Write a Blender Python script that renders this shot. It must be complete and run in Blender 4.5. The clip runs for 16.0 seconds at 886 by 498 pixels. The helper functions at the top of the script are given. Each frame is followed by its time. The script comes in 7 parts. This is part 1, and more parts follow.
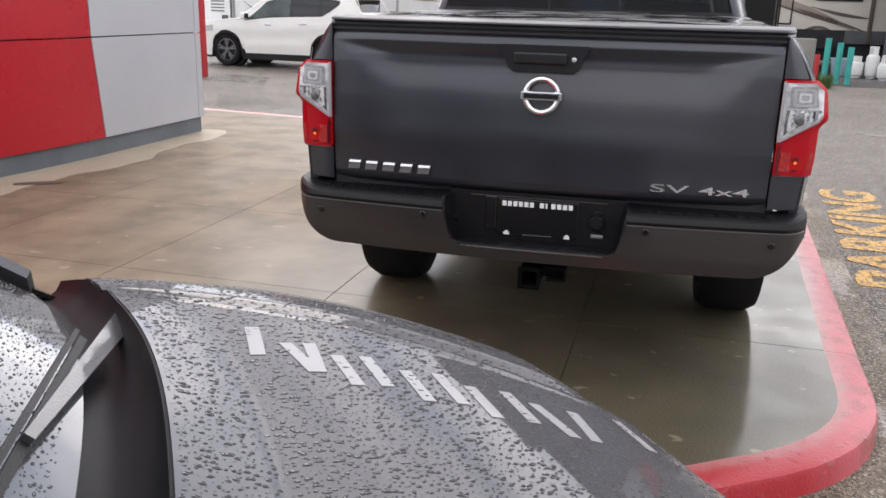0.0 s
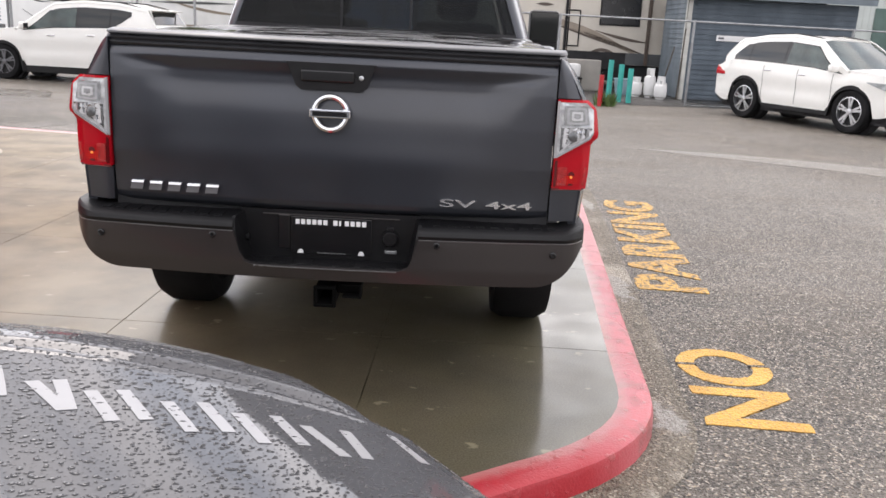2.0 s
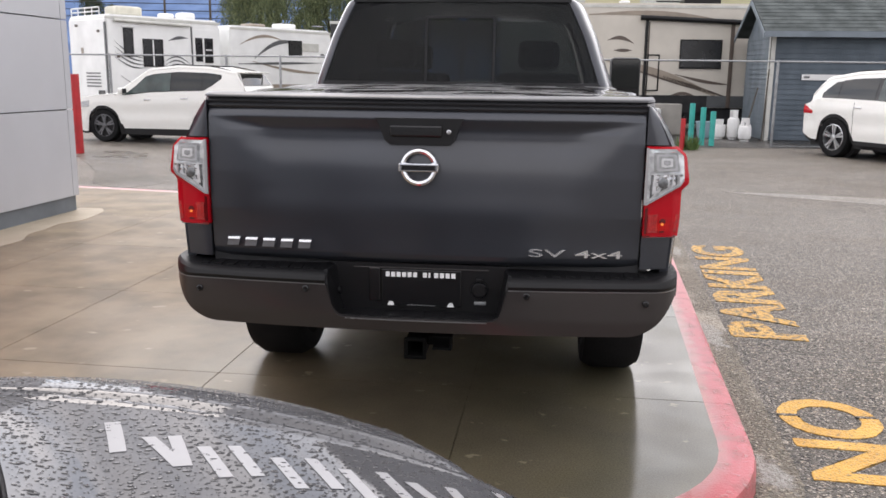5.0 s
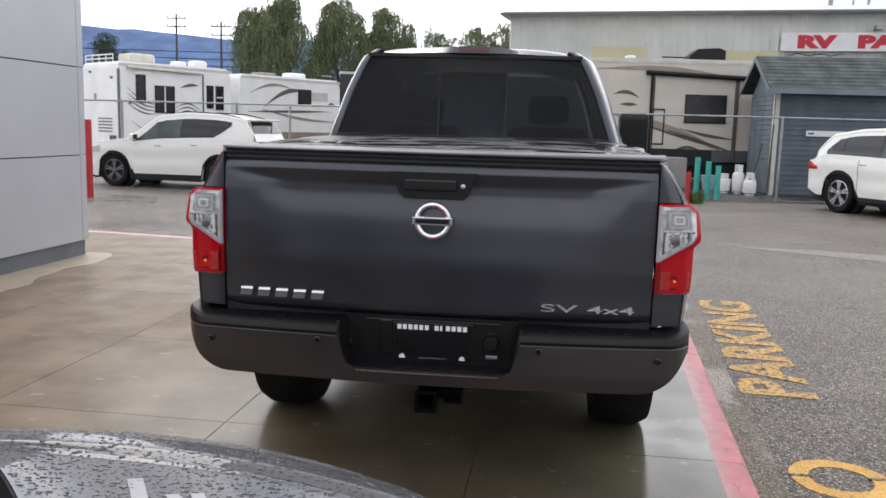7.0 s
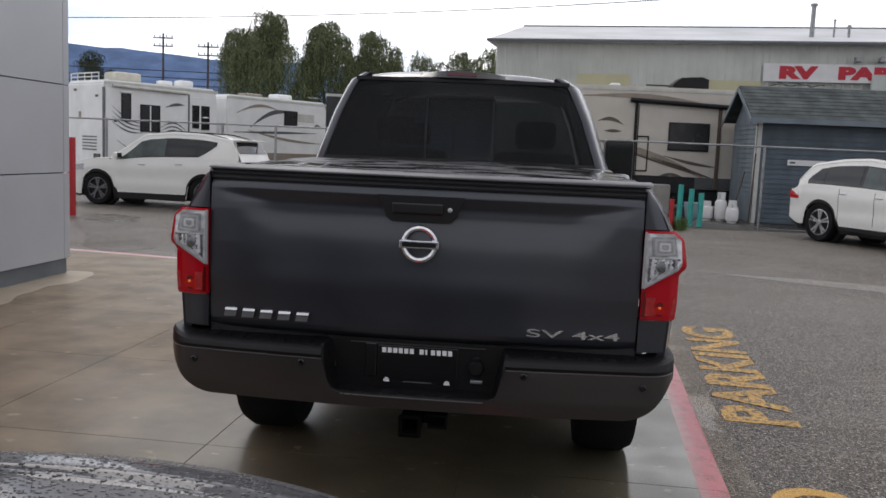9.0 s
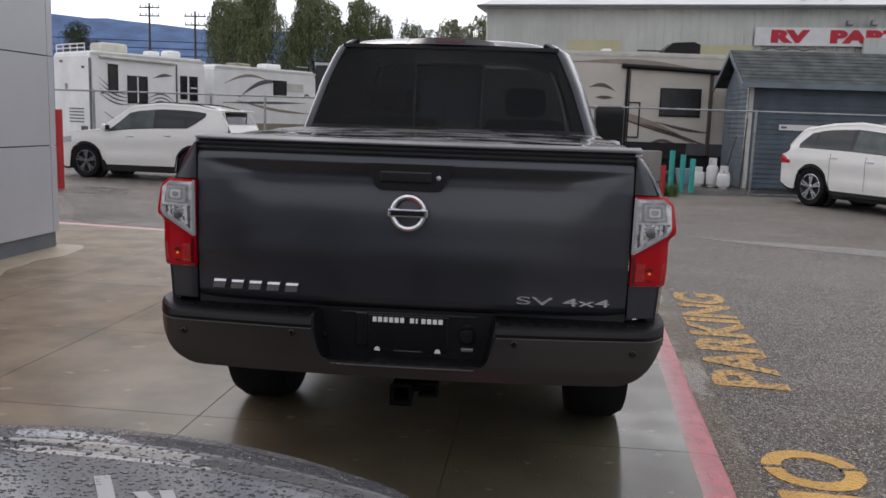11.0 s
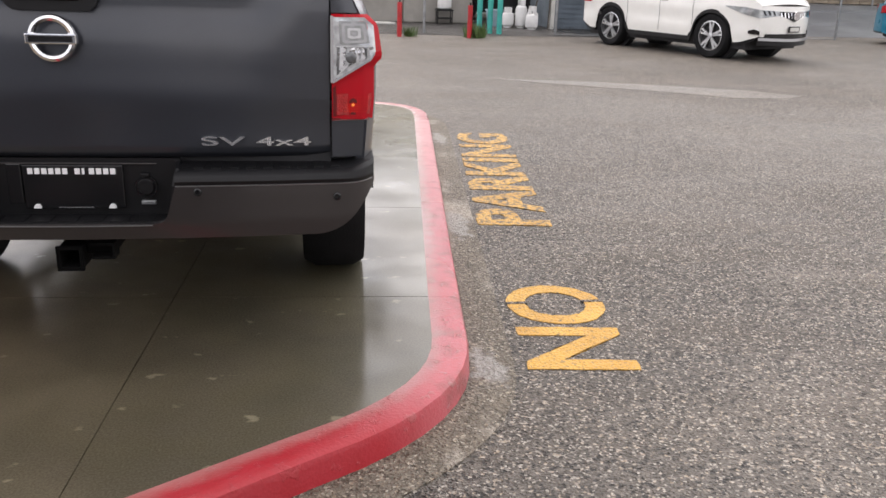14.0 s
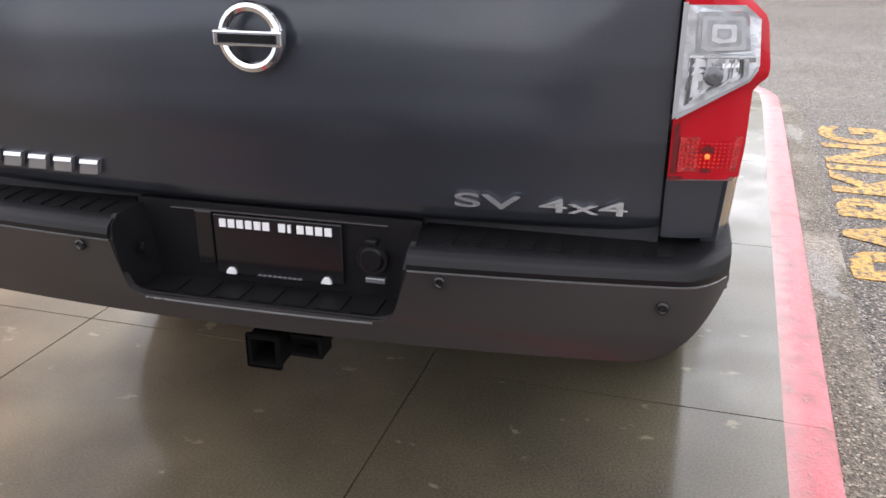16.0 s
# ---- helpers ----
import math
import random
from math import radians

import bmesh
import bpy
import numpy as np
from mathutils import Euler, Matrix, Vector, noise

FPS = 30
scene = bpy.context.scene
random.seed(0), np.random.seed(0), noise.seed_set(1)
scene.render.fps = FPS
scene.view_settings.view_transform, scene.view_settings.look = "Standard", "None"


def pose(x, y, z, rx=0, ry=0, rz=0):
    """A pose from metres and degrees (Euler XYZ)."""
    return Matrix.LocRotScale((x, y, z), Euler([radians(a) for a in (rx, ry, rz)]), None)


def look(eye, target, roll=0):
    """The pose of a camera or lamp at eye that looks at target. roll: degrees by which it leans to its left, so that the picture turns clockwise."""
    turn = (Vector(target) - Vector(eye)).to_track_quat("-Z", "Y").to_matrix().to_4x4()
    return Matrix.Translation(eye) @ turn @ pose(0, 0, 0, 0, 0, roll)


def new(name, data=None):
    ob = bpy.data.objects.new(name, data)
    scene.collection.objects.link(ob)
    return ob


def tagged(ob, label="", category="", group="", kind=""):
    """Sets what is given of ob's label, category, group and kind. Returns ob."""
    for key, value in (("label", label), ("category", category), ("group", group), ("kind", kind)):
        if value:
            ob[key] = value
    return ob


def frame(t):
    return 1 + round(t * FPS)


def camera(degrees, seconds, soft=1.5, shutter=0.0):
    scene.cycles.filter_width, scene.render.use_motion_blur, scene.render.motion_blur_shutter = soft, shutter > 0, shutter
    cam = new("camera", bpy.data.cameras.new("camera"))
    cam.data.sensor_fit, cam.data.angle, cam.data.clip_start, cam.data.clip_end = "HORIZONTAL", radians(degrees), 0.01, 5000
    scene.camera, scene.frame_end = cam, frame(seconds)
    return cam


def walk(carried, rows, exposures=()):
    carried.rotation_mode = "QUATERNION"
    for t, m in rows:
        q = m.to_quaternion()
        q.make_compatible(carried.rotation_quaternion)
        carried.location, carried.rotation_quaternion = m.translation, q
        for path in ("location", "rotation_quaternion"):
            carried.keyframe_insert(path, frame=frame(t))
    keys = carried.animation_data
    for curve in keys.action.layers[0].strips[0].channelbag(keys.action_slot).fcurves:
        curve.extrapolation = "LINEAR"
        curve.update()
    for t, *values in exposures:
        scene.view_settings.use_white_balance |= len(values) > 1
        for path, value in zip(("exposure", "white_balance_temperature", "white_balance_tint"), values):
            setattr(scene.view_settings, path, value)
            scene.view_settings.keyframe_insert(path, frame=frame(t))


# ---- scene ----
cam = camera(55.5, 16.0, soft=1.6)
PATH = [
    (0, (0.371, -3.136, 1.451), (-0.063, -1.265, 0.892), 1.5),
    (0.5, (0.377, -3.143, 1.446), (0.011, -1.259, 0.881), 2.0),
    (1, (0.402, -3.14, 1.452), (0.205, -1.222, 0.919), 3.1),
    (1.5, (0.433, -3.14, 1.459), (0.382, -1.205, 0.959), 3.3),
    (2, (0.442, -3.125, 1.459), (0.442, -1.19, 0.953), 3.0),
    (2.5, (0.448, -3.118, 1.455), (0.459, -1.187, 0.937), 2.7),
    (3, (0.451, -3.117, 1.454), (0.452, -1.186, 0.933), 2.4),
    (3.5, (0.45, -3.12, 1.458), (0.429, -1.189, 0.938), 2.2),
    (4, (0.426, -3.129, 1.469), (0.316, -1.189, 0.997), 1.9),
    (4.2, (0.423, -3.133, 1.466), (0.263, -1.186, 1.038), 1.3),
    (6.3, (0.383, -3.109, 1.476), (0.176, -1.156, 1.1), 0.6),
    (6.5, (0.387, -3.128, 1.485), (0.182, -1.171, 1.124), 0.8),
    (7, (0.374, -3.138, 1.487), (0.166, -1.169, 1.2), 1.6),
    (7.5, (0.366, -3.138, 1.485), (0.174, -1.16, 1.261), 2.4),
    (8, (0.362, -3.138, 1.487), (0.171, -1.16, 1.267), 2.7),
    (8.5, (0.362, -3.136, 1.488), (0.183, -1.157, 1.265), 2.7),
    (11, (0.375, -3.12, 1.484), (0.224, -1.149, 1.181), 1.9),
    (11.5, (0.361, -3.1, 1.476), (0.244, -1.131, 1.151), 2.5),
    (12, (0.341, -3.093, 1.473), (0.217, -1.125, 1.14), 3.1),
    (12.5, (0.328, -3.087, 1.475), (0.177, -1.12, 1.149), 3.0),
    (13, (0.432, -3.075, 1.485), (0.235, -1.114, 1.146), 1.0),
    (13.4, (0.699, -3.039, 1.462), (0.613, -1.094, 1.002), -0.8),
    (13.5, (0.711, -2.972, 1.445), (0.686, -1.037, 0.941), -0.8),
    (14, (0.856, -2.76, 1.373), (1.107, -0.879, 0.742), 1.9),
    (14.5, (0.941, -2.486, 1.397), (1.283, -0.603, 0.817), 3.0),
    (15, (1.045, -2.24, 1.387), (1.036, -0.327, 0.806), 0.4),
    (15.5, (1.055, -1.955, 1.362), (0.617, -0.13, 0.67), -0.5),
    (16, (0.809, -1.589, 1.369), (0.352, 0.212, 0.628), 0.1),
]
walk(cam, [(t, look(eye, target, roll)) for t, eye, target, roll in PATH],
     exposures=[(0, 0.98, 6650, 16), (1.5, 1.15, 6750, 16), (4, 1.1, 6750, 16), (6.5, 0.85, 6600, 15), (7, 0.72, 6500, 14), (7.5, 0.18, 6500, 14), (8, 0.0, 6500, 14), (8.5, 0.0, 6500, 14),
                (11, 0.08, 6500, 16), (11.5, 0.58, 6500, 16), (12, 0.68, 6500, 16), (12.5, 0.66, 6500, 16), (13, 0.64, 6500, 16), (13.5, 0.69, 6700, 17), (14, 0.96, 6850, 17), (14.5, 1.12, 6850, 17), (15.5, 1.2, 6750, 17), (16, 1.38, 6500, 16)])

# ---- light: overcast after rain, low cloud brighter on the side of a weak wide sun ----
SUN_UP, SUN_TURN = 50, 340
world = bpy.data.worlds.new("overcast")
scene.world = world
world.use_nodes = True
wn, wl = world.node_tree.nodes, world.node_tree.links
wn.clear()
w_out, w_bg = wn.new("ShaderNodeOutputWorld"), wn.new("ShaderNodeBackground")
w_sky = wn.new("ShaderNodeTexSky")
w_sky.sky_type, w_sky.sun_disc = "NISHITA", False
w_sky.sun_elevation, w_sky.sun_rotation = radians(SUN_UP), radians(SUN_TURN)
w_co, w_map, w_noise = wn.new("ShaderNodeTexCoord"), wn.new("ShaderNodeMapping"), wn.new("ShaderNodeTexNoise")
w_map.inputs["Scale"].default_value = (1.5, 1.5, 6.0)
w_noise.inputs["Scale"].default_value, w_noise.inputs["Detail"].default_value = 2.2, 7
w_noise.inputs["Roughness"].default_value = 0.55
w_ramp = wn.new("ShaderNodeValToRGB")
w_ramp.color_ramp.elements[0].position, w_ramp.color_ramp.elements[0].color = 0.36, (0.50, 0.56, 0.64, 1)
w_ramp.color_ramp.elements[1].position, w_ramp.color_ramp.elements[1].color = 0.58, (1.0, 1.0, 1.0, 1)
w_dim, w_mix = wn.new("ShaderNodeMixRGB"), wn.new("ShaderNodeMixRGB")
w_dim.blend_type, w_dim.inputs[0].default_value, w_dim.inputs[2].default_value = "MULTIPLY", 1.0, (0.10, 0.10, 0.10, 1)
w_mix.inputs[0].default_value = 0.9
wl.new(w_co.outputs["Generated"], w_map.inputs["Vector"])
wl.new(w_map.outputs["Vector"], w_noise.inputs["Vector"])
wl.new(w_noise.outputs["Fac"], w_ramp.inputs["Fac"])
wl.new(w_sky.outputs["Color"], w_dim.inputs[1])
wl.new(w_dim.outputs["Color"], w_mix.inputs[1])
wl.new(w_ramp.outputs["Color"], w_mix.inputs[2])
w_sep, w_low, w_shade = wn.new("ShaderNodeSeparateXYZ"), wn.new("ShaderNodeMapRange"), wn.new("ShaderNodeMixRGB")
w_low.interpolation_type = "SMOOTHSTEP"
w_low.inputs["From Min"].default_value, w_low.inputs["From Max"].default_value = 0.70, 0.15
w_dot, w_side, w_glow = wn.new("ShaderNodeVectorMath"), wn.new("ShaderNodeMapRange"), wn.new("ShaderNodeMath")
w_dot.operation, w_dot.inputs[1].default_value = "DOT_PRODUCT", (math.sin(radians(SUN_TURN)), math.cos(radians(SUN_TURN)), 0.0)
w_side.interpolation_type = "SMOOTHSTEP"
w_side.inputs["From Min"].default_value, w_side.inputs["From Max"].default_value = -0.4, 0.75
w_glow.operation = "MULTIPLY"
w_shade.blend_type, w_shade.inputs[0].default_value = "MULTIPLY", 1.0
w_level = wn.new("ShaderNodeMapRange")
w_level.inputs["To Min"].default_value, w_level.inputs["To Max"].default_value = 1.04, 1.80
wl.new(w_co.outputs["Generated"], w_sep.inputs[0])
wl.new(w_co.outputs["Generated"], w_dot.inputs[0])
wl.new(w_sep.outputs["Z"], w_low.inputs["Value"])
wl.new(w_dot.outputs["Value"], w_side.inputs["Value"])
wl.new(w_low.outputs["Result"], w_glow.inputs[0])
wl.new(w_side.outputs["Result"], w_glow.inputs[1])
wl.new(w_glow.outputs[0], w_level.inputs["Value"])
wl.new(w_mix.outputs["Color"], w_shade.inputs[1])
wl.new(w_level.outputs["Result"], w_shade.inputs[2])
wl.new(w_shade.outputs["Color"], w_bg.inputs["Color"])
w_bg.inputs["Strength"].default_value = 1.0
wl.new(w_bg.outputs["Background"], w_out.inputs["Surface"])

sun_data = bpy.data.lights.new("sun", "SUN")
sun_data.energy, sun_data.angle, sun_data.color = 0.7, radians(25), (1.0, 0.97, 0.92)
sun = new("sun", sun_data)
sun.matrix_world = look((0, 0, 30), (0 - 10 * math.sin(radians(SUN_TURN)), 0 - 10 * math.cos(radians(SUN_TURN)), 30 - 10 * math.tan(radians(SUN_UP))))


# ---- materials ----
def tree_of(name):
    m = bpy.data.materials.new(name)
    m.use_nodes = True
    return m, m.node_tree.nodes, m.node_tree.links, m.node_tree.nodes["Principled BSDF"]


def coords(n, l, scale=(1, 1, 1), kind="Object"):
    c, mp = n.new("ShaderNodeTexCoord"), n.new("ShaderNodeMapping")
    mp.inputs["Scale"].default_value = scale
    l.new(c.outputs[kind], mp.inputs["Vector"])
    return mp.outputs["Vector"]


def noisy(n, l, vec, scale, detail=4, lo=0.35, hi=0.65):
    t, r = n.new("ShaderNodeTexNoise"), n.new("ShaderNodeMapRange")
    t.inputs["Scale"].default_value, t.inputs["Detail"].default_value = scale, detail
    l.new(vec, t.inputs["Vector"])
    r.inputs["From Min"].default_value, r.inputs["From Max"].default_value = lo, hi
    l.new(t.outputs["Fac"], r.inputs["Value"])
    return r.outputs["Result"]


def blend(n, l, fac, a, b, mode="MIX"):
    m = n.new("ShaderNodeMixRGB")
    m.blend_type = mode
    for sock, v in ((m.inputs[0], fac), (m.inputs[1], a), (m.inputs[2], b)):
        if isinstance(v, (int, float)):
            sock.default_value = v
        elif isinstance(v, tuple):
            sock.default_value = (*v, 1)
        else:
            l.new(v, sock)
    return m.outputs["Color"]


def ranged(n, l, fac, a, b):
    r = n.new("ShaderNodeMapRange")
    r.inputs["To Min"].default_value, r.inputs["To Max"].default_value = a, b
    l.new(fac, r.inputs["Value"])
    return r.outputs["Result"]


def bumped(n, l, b, height, strength, distance=0.01, old=None):
    k = n.new("ShaderNodeBump")
    k.inputs["Strength"].default_value, k.inputs["Distance"].default_value = strength, distance
    l.new(height, k.inputs["Height"])
    if old is not None:
        l.new(old, k.inputs["Normal"])
    l.new(k.outputs["Normal"], b.inputs["Normal"])
    return k.outputs["Normal"]


def plain(name, color, rough=0.5, metal=0.0, vary=0.12, scale=3.0, bump=0.0, grain=60.0, coat=0.0):
    """A surface of one colour with soft stains, fine grain and a little relief."""
    m, n, l, b = tree_of(name)
    v = coords(n, l)
    dark = tuple(c * (1 - 2 * vary) for c in color)
    big, fine = noisy(n, l, v, scale), noisy(n, l, v, grain, 2)
    c = blend(n, l, big, dark, color)
    c = blend(n, l, 0.25 * vary * 4 if vary < 0.25 else 0.25, c, blend(n, l, fine, dark, color))
    l.new(c, b.inputs["Base Color"])
    l.new(ranged(n, l, big, rough * 1.15, rough * 0.9), b.inputs["Roughness"])
    b.inputs["Metallic"].default_value = metal
    b.inputs["Coat Weight"].default_value = coat
    b.inputs["Coat Roughness"].default_value = 0.03
    if bump:
        bumped(n, l, b, fine, bump, 0.004)
    return m


def glass(name, tint, clear=0.5, rough=0.02):
    """A tinted pane: part see-through, part glossy."""
    m, n, l, b = tree_of(name)
    b.inputs["Base Color"].default_value = (*[c * 0.15 for c in tint], 1)
    b.inputs["Roughness"].default_value = rough
    tr, mx = n.new("ShaderNodeBsdfTransparent"), n.new("ShaderNodeMixShader")
    tr.inputs["Color"].default_value = (*tint, 1)
    mx.inputs[0].default_value = 1 - clear
    l.new(tr.outputs[0], mx.inputs[1])
    l.new(b.outputs[0], mx.inputs[2])
    l.new(mx.outputs[0], n["Material Output"].inputs["Surface"])
    return m


def stones(n, l, v, scale, lo, hi):
    """Pale chips of stone: a mask and a relief."""
    vo = n.new("ShaderNodeTexVoronoi")
    vo.inputs["Scale"].default_value = scale
    l.new(v, vo.inputs["Vector"])
    hs, r = n.new("ShaderNodeSeparateColor"), n.new("ShaderNodeMapRange")
    l.new(vo.outputs["Color"], hs.inputs[0])
    r.inputs["From Min"].default_value, r.inputs["From Max"].default_value = lo, hi
    l.new(hs.outputs[0], r.inputs["Value"])
    return r.outputs["Result"], vo.outputs["Distance"]


def make_asphalt(name="asphalt", deep=(0.046, 0.040, 0.033), mean=(0.208, 0.182, 0.152), chip=(0.56, 0.51, 0.44), lo=0.62, wet=0.30):
    """Chip seal: stones of many greys and tans with dark tar showing between them."""
    m, n, l, b = tree_of(name)
    v = coords(n, l)
    warp = n.new("ShaderNodeTexNoise")
    warp.inputs["Scale"].default_value, warp.inputs["Detail"].default_value = 60, 2
    l.new(v, warp.inputs["Vector"])
    v2 = n.new("ShaderNodeMixRGB")
    v2.inputs[0].default_value = 0.012
    l.new(v, v2.inputs[1])
    l.new(warp.outputs["Color"], v2.inputs[2])
    v2 = v2.outputs["Color"]
    big, mid = noisy(n, l, v, 0.16, 5), noisy(n, l, v, 1.1, 6)
    cells, relief = stones(n, l, v2, 100, 0.0, 1.0)
    cells2, _ = stones(n, l, v2, 210, 0.0, 1.0)
    pale, _ = stones(n, l, v2, 100.0, lo + 0.28, lo + 0.32)
    pale2, _ = stones(n, l, v2, 130, 0.92, 0.96)
    pits, relief3 = stones(n, l, v2, 74, 0.76, 0.82)
    c = blend(n, l, cells, deep, tuple(q * 1.25 for q in mean))
    c = blend(n, l, 0.40, c, blend(n, l, cells2, deep, tuple(q * 1.25 for q in mean)))
    c = blend(n, l, ranged(n, l, noisy(n, l, v, 240, 2, 0.35, 0.65), 0.45, 0.0), c, tuple(q * 0.45 for q in mean))
    c = blend(n, l, ranged(n, l, mid, 0.50, 0.0), c, tuple(q * 0.36 for q in mean))
    c = blend(n, l, ranged(n, l, noisy(n, l, v, 7, 5, 0.40, 0.62), 0.30, 0.0), c, tuple(q * 0.30 for q in mean))
    c = blend(n, l, ranged(n, l, noisy(n, l, v, 30, 4, 0.40, 0.60), 0.48, 0.0), c, tuple(q * 0.30 for q in mean))
    c = blend(n, l, ranged(n, l, noisy(n, l, v, 46, 3, 0.50, 0.60), 0.0, 0.42), c, tuple(q * 1.45 for q in mean))
    c = blend(n, l, ranged(n, l, noisy(n, l, v, 52, 3, 0.40, 0.48), 0.45, 0.0), c, tuple(q * 0.28 for q in mean))
    c = blend(n, l, ranged(n, l, big, 0.0, 0.40), c, tuple(q * 1.15 for q in mean))
    c = blend(n, l, ranged(n, l, noisy(n, l, coords(n, l, (1, 2.5, 1)), 0.55, 6, 0.52, 0.66), 0.0, 0.30), c, tuple(q * 1.5 for q in mean))
    c = blend(n, l, ranged(n, l, pits, 0.0, 0.92), c, tuple(q * 0.5 for q in deep))
    damp = noisy(n, l, coords(n, l, (0.55, 1.9, 1)), 0.8, 7, 0.46, 0.62)
    c = blend(n, l, ranged(n, l, damp, 0.0, 0.42), c, (mean[0] * 0.50, mean[1] * 0.44, mean[2] * 0.37))
    tan = blend(n, l, cells2, tuple(q * k for q, k in zip(chip, (0.80, 0.66, 0.52))), chip)
    c = blend(n, l, ranged(n, l, pale, 0.0, 0.85), c, tan)
    c = blend(n, l, ranged(n, l, pale2, 0.0, 0.85), c, chip)
    l.new(c, b.inputs["Base Color"])
    l.new(ranged(n, l, big, 0.62, wet), b.inputs["Roughness"])
    bumped(n, l, b, relief, 1.0, 0.012, bumped(n, l, b, relief3, 0.6, 0.012))
    return m


def make_concrete(name, light, dark, wet, rough_hi, rough_lo, film=0.0):
    m, n, l, b = tree_of(name)
    v = coords(n, l)
    big, mid, fine = noisy(n, l, v, 0.5, 5), noisy(n, l, v, 2.6, 8, 0.36, 0.64), noisy(n, l, v, 140, 2)
    info = n.new("ShaderNodeObjectInfo")
    c = blend(n, l, mid, dark, light)
    c = blend(n, l, ranged(n, l, big, 0.0, 0.7), c, wet)
    c = blend(n, l, 0.18, c, blend(n, l, fine, (0.1, 0.09, 0.08), (0.42, 0.38, 0.32)))
    c = blend(n, l, ranged(n, l, info.outputs["Random"], 0.0, 0.22), c, dark)
    l.new(c, b.inputs["Base Color"])
    l.new(ranged(n, l, big, rough_hi, rough_lo), b.inputs["Roughness"])
    bumped(n, l, b, fine, 0.10, 0.003, bumped(n, l, b, mid, 0.08, 0.01))
    if film:
        film_mask = noisy(n, l, v, 0.8, 5, 0.30, 0.55)
        sep, side = n.new("ShaderNodeSeparateXYZ"), n.new("ShaderNodeMapRange")
        l.new(v, sep.inputs[0])
        side.inputs["From Min"].default_value, side.inputs["From Max"].default_value = -1.9, 0.5
        side.inputs["To Min"].default_value = 0.06
        l.new(sep.outputs[0], side.inputs["Value"])
        dry = blend(n, l, mid, (0.165, 0.122, 0.074), (0.29, 0.222, 0.142))
        l.new(blend(n, l, ranged(n, l, side.outputs["Result"], 0.75, 0.0), c, dry), b.inputs["Base Color"])
        spots = noisy(n, l, coords(n, l, (1, 1.6, 1)), 6.5, 4, 0.66, 0.70)
        base_old = b.inputs["Base Color"].links[0].from_socket
        l.new(blend(n, l, ranged(n, l, spots, 0.0, 0.6), base_old, (0.34, 0.29, 0.22)), b.inputs["Base Color"])
        wet_here = n.new("ShaderNodeMath")
        wet_here.operation = "MULTIPLY"
        blot = blend(n, l, ranged(n, l, noisy(n, l, v, 3.2, 7, 0.40, 0.62), 0.0, 0.45), ranged(n, l, film_mask, film * 0.6, film), (0.18, 0.18, 0.18))
        l.new(blot, wet_here.inputs[0])
        l.new(side.outputs["Result"], wet_here.inputs[1])
        l.new(wet_here.outputs[0], b.inputs["Coat Weight"])
        l.new(ranged(n, l, noisy(n, l, v, 3.5, 5), 0.22, 0.11), b.inputs["Coat Roughness"])
        b.inputs["Coat IOR"].default_value = 1.7
        b.inputs["Coat Tint"].default_value = (0.97, 1.0, 0.86, 1)
    return m


